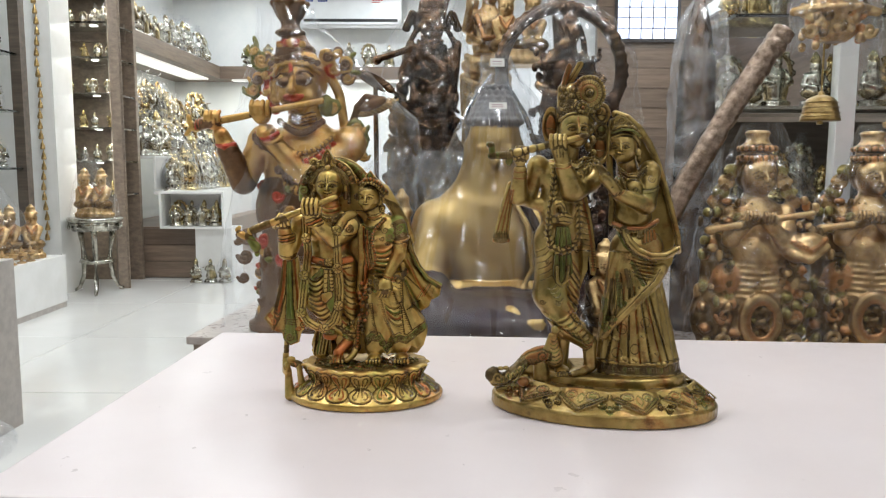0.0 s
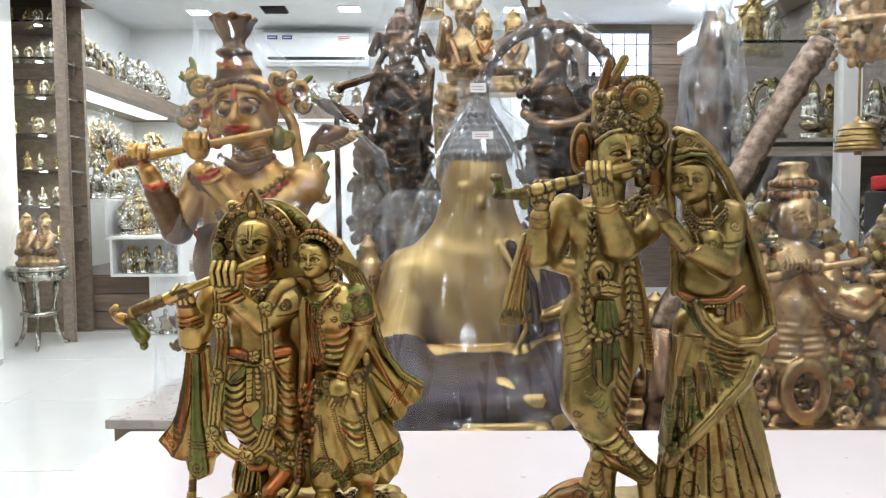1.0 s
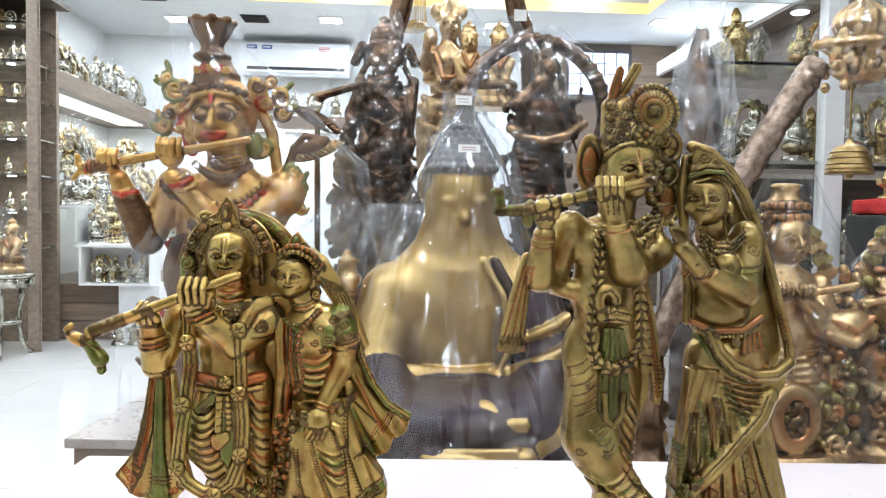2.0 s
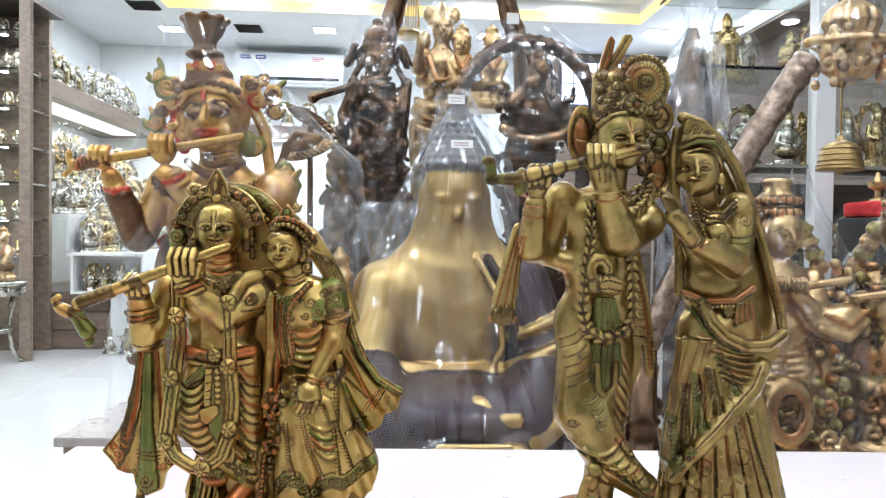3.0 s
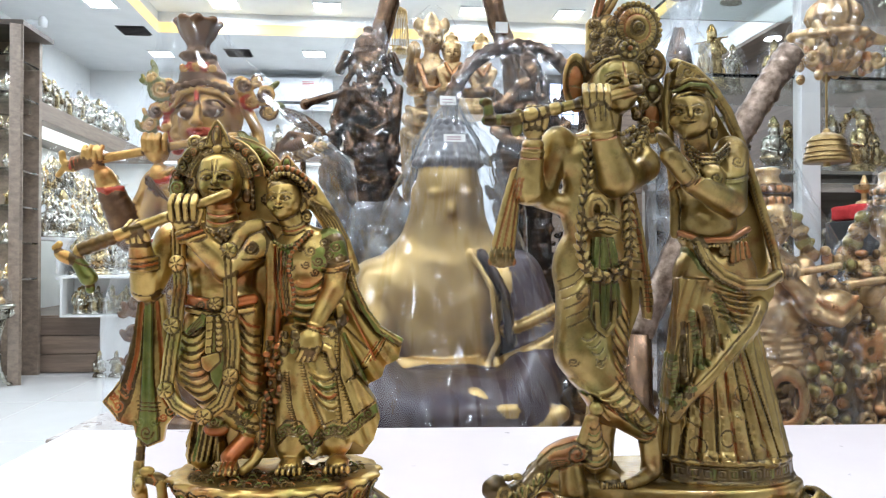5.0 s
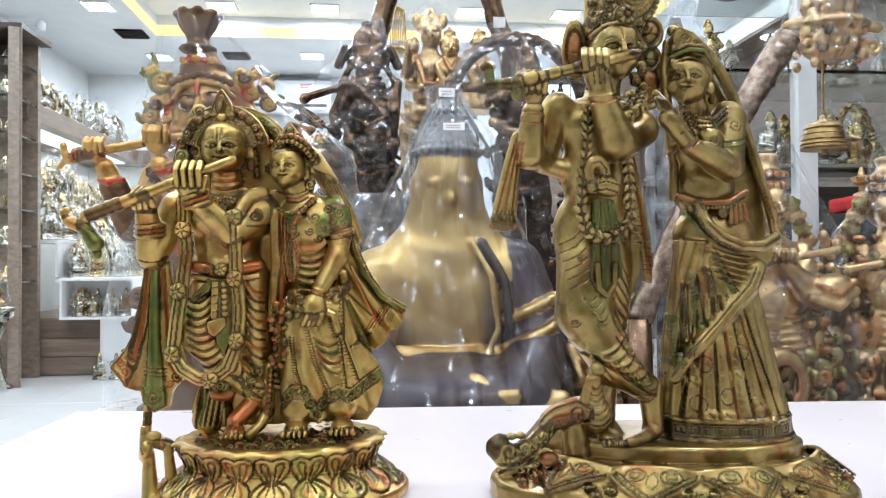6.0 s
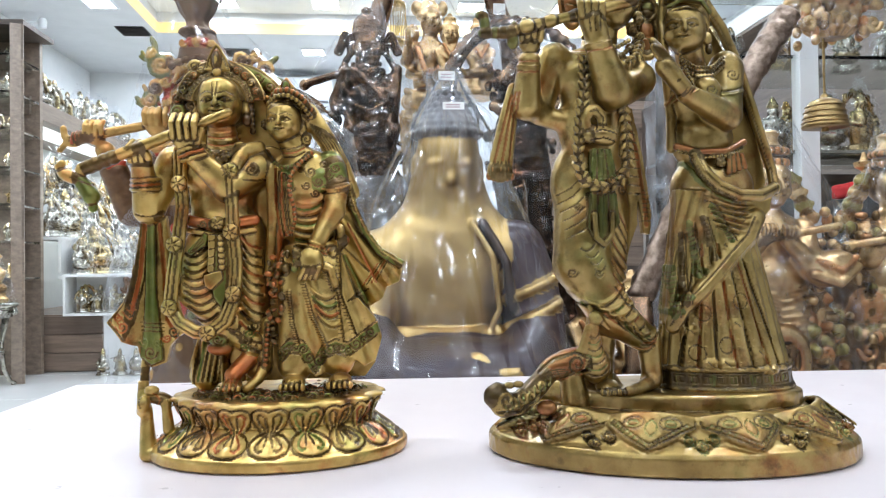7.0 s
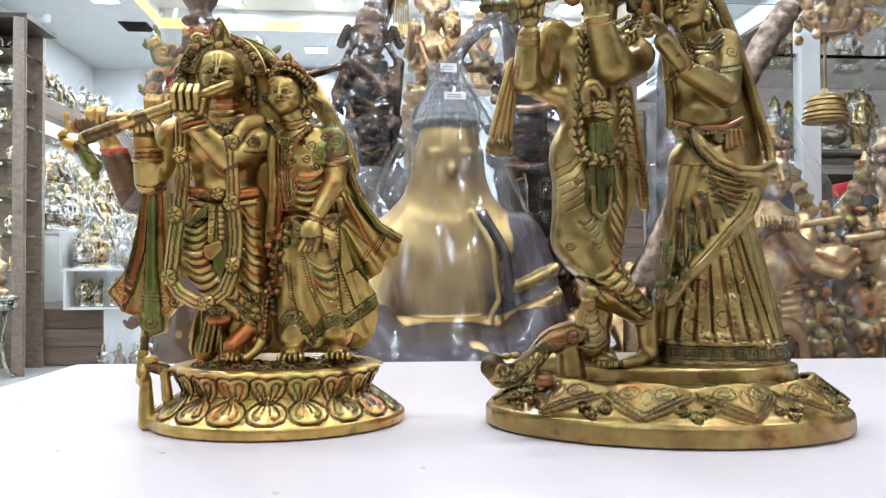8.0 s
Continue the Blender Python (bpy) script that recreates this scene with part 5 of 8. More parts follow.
    for i in range(8):
        a = i * math.pi / 4
        s.ball(1112 + 12 * math.cos(a), 152 + 12 * math.sin(a), -53, 5, 5, 4, 0, k=0.8)
    s.ball(1112, 152, -56, 5, 5, 4, 2, k=0.8)
    s.ball(1132, 110, -26, 44, 47, 16, 0, k=3)
    for r in (38, 24, 13):
        s.score([(1132 + r * math.cos(a), 110 + 1.06 * r * math.sin(a)) for a in np.linspace(0, 6.3, 26)], 2.2, 2.6, 3 if r != 24 else 2)
    for i in range(30):
        a = 2 * math.pi * i / 30
        s.ball(1132 + 45 * math.cos(a), 110 + 48 * math.sin(a), -28, 5, 5, 6, k=0.8)
        s.score([(1132 + 27 * math.cos(a), 110 + 29 * math.sin(a)), (1132 + 35 * math.cos(a), 110 + 37 * math.sin(a))], 1.3, 1.5, 3)
    s.ball(1132, 110, -44, 10, 10, 7, k=2)
    scroll(s, 1132, 110, 9, 3)
    # feather: two flat blades
    s.sheet([(1062, 98), (1082, 94), (1102, 60), (1120, 26), (1116, 17), (1104, 18), (1090, 44), (1072, 72)], 2, 7, 0, k=2)
    s.sheet([(1054, 96), (1060, 66), (1072, 30), (1078, 22), (1086, 32), (1080, 60), (1070, 84)], -4, 6, 2, k=2)
    s.score([(1070, 90), (1092, 56), (1112, 22)], 1.8, 1.6, 3)
    s.score([(1062, 86), (1070, 58), (1078, 30)], 1.8, 1.6, 3)
    # round ornaments behind the shoulders
    for x, v, rx, rv, p in ((1032, 200, 24, 50, 2), (1176, 262, 26, 46, 2), (1178, 214, 20, 24, 1), (1178, 164, 24, 30, 0)):
        s.ball(x, v, 18, rx, rv, 14, p, k=2)
        s.ring(x, v, 10, rx - 2, 4, 0, k=1, rv=rv - 3)
        s.score([(x + 0.62 * rx * math.cos(a), v + 0.66 * rv * math.sin(a)) for a in np.linspace(0, 6.3, 18)], 2.2, 2.4, 3)
        s.score([(x - rx * 0.7, v + rv * 0.1), (x + rx * 0.6, v + rv * 0.2)], 2, 2.2, 3)
    scroll(s, 1166, 158, 13, 3)
    # necklaces
    s.beads([(1046, 268, -34), (1070, 300, -52), (1096, 306, -58), (1122, 290, -50)], 4.6, 1.8, 0)
    s.beads([(1042, 282, -34), (1068, 318, -54), (1098, 324, -60), (1128, 300, -48)], 5, 1.8, 3)
    chain(s, [(1056, 300, -46), (1078, 336, -60), (1104, 342, -66), (1130, 322, -58), (1150, 286, -34)], 9.5)
    # arm with the flute's far end
    s.ball(994, 318, -6, 32, 34, 30, k=9)
    s.limb((990, 322, -8), (968, 410, -4), 26, 22, k=6)
    s.limb((964, 418, -4), (1004, 428, -6), 17, 20, k=6)
    s.limb((968, 414, -6), (938, 404, -22), 20, 25, k=6)
    s.limb((936, 404, -24), (938, 330, -46), 27, 20, k=6)
    for dv in (328, 337, 346):
        s.score(bend((914, dv), (962, dv - 1), (0, 6)), 2.2, 2.4 if dv != 337 else -2.4, 2 if dv != 337 else 0)
    s.ball(938, 296, -54, 20, 22, 15, k=4)
    for i in range(4):
        s.tube([(922 + 11 * i, 296, -64), (920 + 12 * i, 276, -76), (926 + 10 * i, 264, -70)], 5.6, k=0.8)
    s.limb((1118, 232, -84), (884, 288, -72), 9, 9.5, k=1)
    for q in (0.42, 0.62, 0.8):
        s.limb((1118 - 234 * q, 232 + 56 * q, -79), (1112 - 234 * q, 233.5 + 56 * q, -79), 11.5, 11.5, 0, k=1)
    s.limb((900, 286, -72), (852, 288, -70), 12, 9, 1, k=2)
    s.limb((858, 288, -70), (854, 258, -68), 10, 9, 1, k=2)
    s.ball(851, 256, -68, 12, 8, 9, 1, k=2)
    s.ball(904, 300, -72, 11, 16, 10, 1, k=2)
    s.ball(908, 274, -72, 7, 7, 7, 1, k=2)
    for x in (866, 880, 893):
        s.score([(x, 272), (x + 2, 302)], 2, 2, 3)
    s.tube([(1106, 230, -86), (1118, 233, -88)], 6, 0, k=1)
    # cloth hanging from that arm
    s.tube([(916, 372, -12), (902, 440, -12), (888, 520, -12)], 12, 0, k=2, r1=23, flat=1.5)
    for off in (-0.6, 0.0, 0.6):
        s.score([(916 + 8 * off, 384), (902 + 16 * off, 450), (888 + 24 * off, 520)], 3.2, 3.0, 2)
    s.ball(888, 522, -14, 23, 18, 14, 2, k=3)
    for i in range(6):
        s.ball(868 + 8 * i, 536 - abs(i - 2.5) * 2, -18, 6, 8, 6, 2, k=0.8)
        s.score([(870 + 7 * i, 504), (868 + 8 * i, 530)], 1.6, 2, 3)
    # arm across the chest
    s.ball(1146, 352, -14, 32, 32, 30, k=9)
    s.limb((1146, 356, -20), (1090, 384, -54), 32, 34, k=8)
    s.limb((1086, 382, -58), (1054, 312, -82), 34, 23, k=8)
    for dv in (296, 306, 316):
        s.score(bend((1024 + 0.4 * (dv - 296), dv + 4), (1078, dv - 4), (0, 6)), 2.4, 2.6 if dv != 306 else -2.6, 2 if dv != 306 else 0)
    s.limb((1052, 300, -84), (1042, 268, -88), 21, 23, k=5)
    for i in range(4):
        s.tube([(1020 + 12 * i, 264, -102), (1016 + 12.5 * i, 246, -108), (1018 + 12.5 * i, 232, -98)], 6.4, k=0.8)
    for i in range(3):
        s.score([(1030 + 10 * i, 262), (1036 + 8 * i, 290)], 1.6, 1.8, 3)
    # long garland
    loop = [(1036, 326, -50), (1034, 380, -54), (1024, 440, -58), (1018, 505, -62), (1026, 545, -66), (1056, 560, -70), (1090, 548, -68), (1108, 520, -62), (1108, 470, -58), (1104, 410, -56)]
    s.tube(loop, 7, 0, k=2)
    chain(s, [(x, v, w - 5) for x, v, w in loop], 11, gap=1.5)
    # knotted sash and its tails
    s.ring(1048, 440, -66, 15, 9, 0, k=2, rv=19)
    s.ball(1064, 464, -66, 28, 19, 16, k=2, turn=18)
    s.ball(1040, 466, -68, 12, 14, 10, k=2)
    for pts in ([(1040, 424), (1052, 420), (1064, 434), (1062, 452)], [(1042, 462), (1060, 456), (1086, 462)], [(1040, 474), (1062, 470), (1084, 476)], [(1046, 432), (1054, 442), (1050, 456)]):
        s.score(pts, 2.2, 2.8, 3)
    s.sheet([(1044, 488), (1078, 488), (1092, 546), (1040, 548)], -58, 9, 1, k=2)
    s.sheet([(1040, 566), (1086, 564), (1092, 620), (1078, 640), (1064, 660), (1050, 650), (1036, 628)], -60, 9, 1, k=2)
    for i in range(5):
        x = 1046 + 8 * i
        s.score([(1048 + 6.5 * i, 490), (1042 + 11 * i, 546)], 2.0, 2.8, 3 if i % 2 else 1)
        s.score([(1042 + 10.5 * i, 568), (1042 + 10 * i, 640 - 4 * abs(i - 2))], 2.2, 2.8, 3 if i % 2 else 1)
    for i in range(9):
        s.score([(1042, 496 + 5.6 * i), (1086, 496 + 5.6 * i)], 1.2, 0.9, None)
    s.tube([(1046, 604, -70), (1048, 646, -72), (1062, 658, -74), (1076, 640, -72), (1078, 604, -70)], 4.5, 0, k=1)
    # ribbon and pleats down his far side
    s.sheet([(1118, 400), (1140, 404), (1160, 500), (1174, 600), (1170, 640), (1158, 636), (1146, 540), (1124, 470)], 6, 10, 0, k=3)
    s.sheet([(1096, 420), (1126, 420), (1148, 520), (1146, 620), (1120, 690), (1100, 540)], 8, 13, 0, k=8)
    s.score([(1126, 410), (1146, 480), (1160, 570), (1164, 622)], 5, -4, 2)
    for i in range(8):
        s.score([(1112, 440 + 17 * i), (1144 + 1.5 * i, 452 + 16 * i)], 2.0, 2.4, 3)
        s.score([(1156, 556 + 8 * i), (1172, 557 + 8 * i)], 1.3, 1.6, 3)
    # second figure: bell-shaped skirt of panels over a banded hem
    s.turned(1296, 922, -26, [(0, 122), (10, 124), (46, 120), (150, 102), (270, 80), (330, 68), (352, 62)], 1.0, 0.66, ridges=11, amp=3.0, lean=(-0.06, 0.02), sharp=True)
    s.turned(1296, 922, -26, [(2, 127), (8, 129), (13, 126)], 1.0, 0.68, k=1)
    s.turned(1295, 922, -26, [(38, 124), (43, 126), (47, 123)], 1.0, 0.68, k=1, lean=(-0.04, 0.02))
    s.turned(1295, 922, -26, [(14, 124), (37, 123)], 1.0, 0.68, paint=1, k=1, lean=(-0.03, 0.02))
    for i in range(10):
        x = 1192 + 21 * i
        s.score([(x - 7, 890), (x + 7, 890), (x + 7, 902), (x - 7, 902), (x - 7, 890)], 1.6, 2, 3)
        s.score([(x, 893), (x, 899)], 2.4, 1.6, 3)
    for i, x in enumerate((1196, 1222, 1252, 1284, 1316, 1346, 1370)):
        top = 1236 + (x - 1284) * 0.42 + 18
        s.score([(top + 14, 660), ((x + top + 14) / 2, 770), (x, 874)], 3.8, 4.2, 2 if i % 2 else 3)
        for q in range(17):
            f = (q + 0.5) / 17
            xx = (top + 14) * (1 - f) + x * f + 6
            s.score([(xx, 660 + 226 * f), (xx + 4, 661 + 226 * f)], 1.5, -1.8, 0)
    for x, v in ((1236, 780), (1270, 836), (1222, 850), (1300, 760)):
        s.score([(x + 13 * math.cos(a), v + 14 * math.sin(a)) for a in np.linspace(0, 6.3, 16)], 1.7, 2.2, 3)
    for x, v in ((1268, 868), (1330, 850), (1214, 812), (1290, 800), (1348, 880), (1240, 868)):
        s.score([(x - 9, v), (x + 9, v)], 11, -3.4, 0)
        s.score([(x - 5, v - 4), (x + 5, v + 4)], 1.6, 2, 3)
    # her hips and waist
    s.ball(1288, 555, -8, 78, 66, 54, k=12)
    s.ball(1272, 462, -4, 58, 60, 44, k=14)
    s.ball(1268, 385, -2, 62, 56, 44, k=14)
    s.tube([(1212, 480, -34), (1246, 494, -54), (1296, 492, -56), (1338, 472, -34)], 7, 2, k=2)
    s.beads([(1212, 490, -40), (1248, 503, -60), (1296, 501, -62), (1336, 482, -40)], 3.4, 2.1, 0)
    for i in range(4):
        s.limb((1298 + 8 * i, 498, -60), (1296 + 10 * i, 530 - 3 * i, -62), 3.5, 5, 2, k=1)
    flower(s, 1282, 512, -60, 10, 0)
    # rolled edge of the sari round the hip and folds below
    roll = [(1240, 498, -50), (1252, 530, -60), (1276, 556, -66), (1312, 572, -68), (1356, 572, -56), (1402, 556, -24)]
    s.tube(roll, 11, 0, k=3)
    s.score([(x, v) for x, v, w in roll], 1.6, 1.6, 3)
    s.score([(x - 10, v + 10) for x, v, w in roll[:4]], 5, -3, 1)
    s.beads([(x - 9, v + 9, w - 6) for x, v, w in roll[:4]], 3.4, 2.0, 1)
    for i in range(5):
        arc = bend((1252 + 4 * i, 574 + 12 * i), (1386 - 9 * i, 580 + 14 * i), (4, 16 - 2 * i))
        s.score(arc, 4.5, -3.4, 0)
        s.score([(x, v + 6) for x, v in arc], 2.2, 2.8, 3 if i != 2 else 2)
    s.sheet([(1340, 560), (1388, 566), (1384, 596), (1360, 624), (1330, 628)], -26, 16, 0, k=6)
    # gathered cloth falling across the skirt
    fall = [(1352, 614, -40), (1330, 646, -56), (1296, 676, -68), (1262, 712, -76), (1232, 742, -78), (1204, 770, -72), (1186, 806, -60)]
    s.tube(fall, 20, 0, k=5, r1=12, flat=1.2)
    s.score([(x - 5, v - 4) for x, v, w in fall], 2.2, 2.6, 3)
    s.score([(x + 6, v + 6) for x, v, w in fall], 2.6, -2.2, 0)
    s.sheet([(1200, 560), (1262, 566), (1300, 640), (1264, 700), (1226, 740), (1190, 800), (1178, 796), (1192, 680)], -46, 12, 0, k=12, folds=3, across=(1, 0.3), pitch=19)
    for x0, v0, x1, v1, p in ((1262, 590, 1294, 652, 1), (1222, 620, 1232, 714, 1), (1246, 612, 1260, 684, 3), (1206, 640, 1206, 764, 3), (1192, 700, 1188, 786, 1)):
        s.score([(x0, v0), (x1, v1)], 7.5, -2.6, p)
        s.score([(x0 + 9, v0), (x1 + 9, v1)], 2.4, 3.2, 3)
        for q in np.linspace(0.08, 0.95, 11):
            x, v = x0 + (x1 - x0) * q, v0 + (v1 - v0) * q
            s.score([(x - 5, v + 2), (x + 5, v - 1)], 1.3, 1.6, 3)
    for x, v in ((1234, 706), (1206, 752), (1190, 778)):
        s.score([(x - 8, v), (x + 8, v)], 8, -2.4, 1)
        for q in (-5, 0, 5):
            s.score([(x + q, v - 3), (x + q, v + 3)], 1.6, 2, 3)
    # bust, sari border, necklaces
    s.ball(1234, 372, -34, 22, 24, 18, 0, k=6)
    s.ball(1264, 380, -44, 27, 27, 24, 0, k=3)
    scroll(s, 1266, 382, 12, 3, 1, 1.8, 1.8)
    s.score(bend((1236, 394), (1292, 388), (0, 16)), 2.4, 2.8, 3)
    for off in (0, 9, 18):
        s.score([(1208 + off, 308), (1216 + off, 350), (1236 + off * 0.9, 404)], 3.0, 2.6 if off != 9 else -2.6, 3 if off != 9 else 1)
    s.beads([(1218, 306, -38), (1228, 352, -52), (1246, 400, -60)], 3.2, 2.1, 0)
    for i in range(3):
        s.beads([(1222, 318 + 9 * i, -36), (1246, 338 + 9 * i, -48), (1272, 338 + 9 * i, -52), (1304, 312 + 9 * i, -38)], 3.4, 1.9, (0, 3, 0)[i])
    # head under the veil
    s.limb((1256, 326, 0), (1248, 288, -8), 27, 25, k=5)
    face(s, 1238, 262, -20, 37, -0.85, paints=(3, 3, None))
    s.ball(1250, 246, 6, 44, 50, 38, 0, k=3)
    for i in range(7):
        s.score([(1206 + 5 * i, 234 - i), (1240 + 5 * i, 224 + 1.5 * i), (1270 + 3 * i, 240 + 4 * i), (1284 + 2 * i, 272 + 4 * i)], 1.7, 2.0, 3)
    s.ball(1280, 276, -18, 10, 12, 9, 0, k=2)
    s.ball(1284, 296, -18, 7, 10, 7, 3, k=1)
    for i in range(5):
        s.score([(1284 + 5 * i, 292 + 2 * i), (1296 + 5 * i, 314), (1306 + 5 * i, 326)], 1.8, 2.2, 3)
    s.tube([(1202, 222, -30), (1226, 212, -48), (1256, 214, -48), (1282, 230, -28)], 4, 1, k=1)
    s.tube([(1202, 212, -30), (1226, 202, -46), (1256, 204, -46), (1280, 218, -28)], 3.6, 0, k=1)
    s.sheet([(1200, 212), (1204, 184), (1216, 166), (1240, 176), (1268, 202), (1270, 216), (1220, 206)], -24, 14, 0, k=4)
    scroll(s, 1226, 188, 12, 3)
    scroll(s, 1210, 194, 8, 3, -1)
    scroll(s, 1246, 196, 8, 3)
    # veil: a rolled edge with a broad hollow sheet behind her
    edge = [(1214, 166, -8), (1248, 176, -6), (1284, 206, -4), (1318, 252, 0), (1346, 312, 4), (1370, 380, 6), (1392, 452, 4), (1408, 520, -4), (1408, 562, -16)]
    s.tube(edge, 11, 0, k=3, r1=9)
    s.score([(x - 4, v + 4) for x, v, w in edge], 2.0, 2.2, 3)
    s.sheet([(1210, 176), (1250, 186), (1294, 226), (1332, 290), (1366, 356), (1392, 440), (1408, 540), (1400, 572), (1350, 600), (1310, 420), (1300, 330), (1262, 220), (1208, 200)], 28, 9, 0, k=3, bow=-10)
    s.tube([(1204, 190, -8), (1199, 240, -4), (1202, 320, -10), (1212, 420, -10), (1210, 480, -14)], 9, 0, k=3)
    # her arms
    s.ball(1316, 332, -14, 31, 34, 30, k=8)
    s.limb((1318, 336, -16), (1304, 424, -42), 30, 27, k=6)
    scroll(s, 1314, 350, 13, 3, 1, 1.6, 1.6)
    s.score(bend((1288, 382), (1342, 368), (0, 5)), 2.2, 2.2, 3)
    s.score(bend((1288, 390), (1342, 376), (0, 5)), 2.0, -2.0, 0)
    s.limb((1300, 426, -46), (1212, 394, -80), 27, 17, k=6)
    for i in range(5):
        s.score([(1198 + 5 * i, 400 - 1 * i), (1214 + 5 * i, 374 + 3 * i)], 2.0, 2.4 if i % 2 else -2.4, 2 if i % 2 else 0)
    s.limb((1204, 384, -84), (1172, 346, -86), 16, 18, k=4)
    for i in range(4):
        s.tube([(1178 - 7 * i, 338 - 2 * i, -94), (1160 - 4 * i, 318 - i, -96), (1148 + 2 * i, 302 + 6 * i, -88)], 6, 0, k=0.8)
    s.tube([(1188, 352, -80), (1192, 372, -92)], 7, 0, k=2)
    s.rough(0.4, 10.0)
    return skinned_together("brass_statue", s, oval_foot())


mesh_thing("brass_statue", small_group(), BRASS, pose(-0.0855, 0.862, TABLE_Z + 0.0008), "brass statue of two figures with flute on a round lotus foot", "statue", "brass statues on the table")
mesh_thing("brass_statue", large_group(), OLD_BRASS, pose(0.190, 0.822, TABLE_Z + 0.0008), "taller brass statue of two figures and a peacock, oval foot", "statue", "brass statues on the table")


# ---- wrapped statues on the low counters ----
def gilded_flutist():
    """A large gilded figure with a flute, a bowl-shaped crown and scrolls about its head."""
    s = Cast((130, 14, -112), (600, 784, 130), 2.7, 369.3, 781.9, 0.001004, 6.0, 1.0)
    # bowl crown on two collars
    s.turned(370, 104, 0, [(-4, 24), (0, 30), (9, 31), (13, 22), (22, 19), (30, 21), (40, 29), (60, 38), (70, 40), (72, 32)], 1, 1, 3, ridges=8, amp=2)
    for i in range(8):
        a = i * math.pi / 4 + 0.2
        s.ball(370 + 37 * math.cos(a), 35, 37 * math.sin(a), 9, 7, 9, 3, k=4)
        s.ball(370 + 28 * math.cos(a), 33, 28 * math.sin(a), 5, 4, 5, 2, k=2)
    s.beads([(370 + 31 * math.cos(a), 99, 31 * math.sin(a)) for a in np.linspace(0, 6.3, 26)], 4.5, 1.9, 3)
    s.turned(378, 150, 4, [(-6, 40), (0, 44), (20, 42), (36, 30), (44, 27)], 1, 0.9, 3, k=3)
    for i in range(5):
        curl(s, 352 + 13 * i, 128 - 6 * math.sin(i * 0.78), -36, 9, (0, 2, 0, 2, 0)[i], 1 if i < 2 else -1, 0.26)
    s.turned(384, 182, 4, [(0, 62), (12, 60), (26, 48), (36, 42)], 1, 0.85, 0, k=4)
    for i in range(9):
        flower(s, 334 + 13 * i, 172 - 14 * math.sin(i * 0.39), -42 - 8 * math.sin(i * 0.39), 8, 2 if i % 4 == 0 else 0)
    # face, smooth and gilded, with painted eyes, brows, lips and mark
    s.ball(388, 220, -10, 50, 62, 50, 0, k=6)
    s.ball(390, 268, -34, 22, 16, 18, 0, k=10)
    for e in (-1, 1):
        s.ball(388 + e * 26, 246, -42, 16, 16, 12, 0, k=10)
    s.tube([(384, 200, -62), (383, 220, -66), (382, 232, -72)], 4.5, 0, k=5, r1=8)
    s.ball(382, 235, -68, 13, 6, 8, 0, k=4)
    for x, v, w in ((362, 215, -53), (408, 210, -54)):
        s.ball(x, v, w, 16, 8.5, 8, 4, k=1, turn=-8)
        s.ball(x, v, w - 5, 6.5, 6.5, 5, 3, k=0.5)
        s.tube([(x - 17, v + 2, w + 2), (x - 4, v - 8, w - 4), (x + 10, v - 7, w - 3), (x + 18, v - 1, w + 3)], 2.2, 3, k=0.5)
        s.tube([(x - 17, v - 10, w + 2), (x - 6, v - 19, w - 2), (x + 10, v - 18, w - 2), (x + 20, v - 9, w + 4)], 2.8, 3, k=1)
    s.tube([(368, 247, -58), (381, 244, -66), (389, 244, -66), (404, 246, -58)], 4.6, 2, k=2)
    s.tube([(373, 251, -58), (385, 255, -64), (399, 250, -58)], 5.4, 2, k=2)
    s.tube([(380, 178, -56), (381, 198, -62)], 4.5, 2, k=1)
    s.tube([(334, 196, -26), (352, 178, -46), (384, 172, -54), (418, 176, -46), (440, 194, -26)], 5, 0, k=2)
    s.ball(388, 205, 18, 62, 68, 48, 0)
    s.limb((334, 215, 0), (336, 245, 0), 12, 12)
    s.ring(334, 245, -10, 9, 4)
    s.ball(450, 262, -4, 16, 26, 14, 1)
    s.limb((398, 268, 0), (402, 310, 4), 36, 42)
    for i in range(11):
        flower(s, 352 + 9.5 * i, 300 + 26 * math.sin(i * 0.314), -46 - 10 * math.sin(i * 0.314), 9, (0, 2, 0)[i % 3])
    for i in range(3):
        s.tube([(372, 284 + 7 * i, -32), (400, 290 + 7 * i, -40), (428, 282 + 7 * i, -30)], 3, 0, k=1)
    s.ball(400, 380, 10, 112, 80, 60, k=18)
    s.ball(400, 480, 10, 84, 80, 56, k=18)
    for i in range(5):
        arc = [(330 + 6 * i, 330 + 14 * i, -44), (365, 362 + 20 * i, -58), (400, 372 + 21 * i, -62), (436, 362 + 20 * i, -58), (474 - 6 * i, 330 + 14 * i, -44)]
        s.beads(arc, 6 + (i % 2) * 2, 1.8, (0, 2, 0, 3, 0)[i])
    for i in range(7):
        flower(s, 352 + 16 * i, 408 + 24 * math.sin(i * 0.52), -66, 12, (2, 0, 1)[i % 3])
    s.ball(310, 345, 0, 42, 42, 42, k=12)
    s.ball(500, 350, 0, 42, 42, 42, k=12)
    for i in range(5):
        flower(s, 300 + 10 * i, 335 + 8 * i, -44, 14, 2)
    s.limb((300, 350, -6), (262, 436, -30), 32, 27)
    s.limb((262, 434, -32), (224, 330, -64), 26, 17)
    s.limb((237, 366, -56), (262, 436, -34), 24, 29, 3, ribs=0.5, pitch=12)
    s.tube([(214, 352, -66), (234, 358, -82), (256, 350, -64)], 4, 2, k=2)
    s.limb((500, 360, -10), (400, 420, -50), 32, 27)
    s.limb((400, 418, -50), (322, 325, -76), 26, 17)
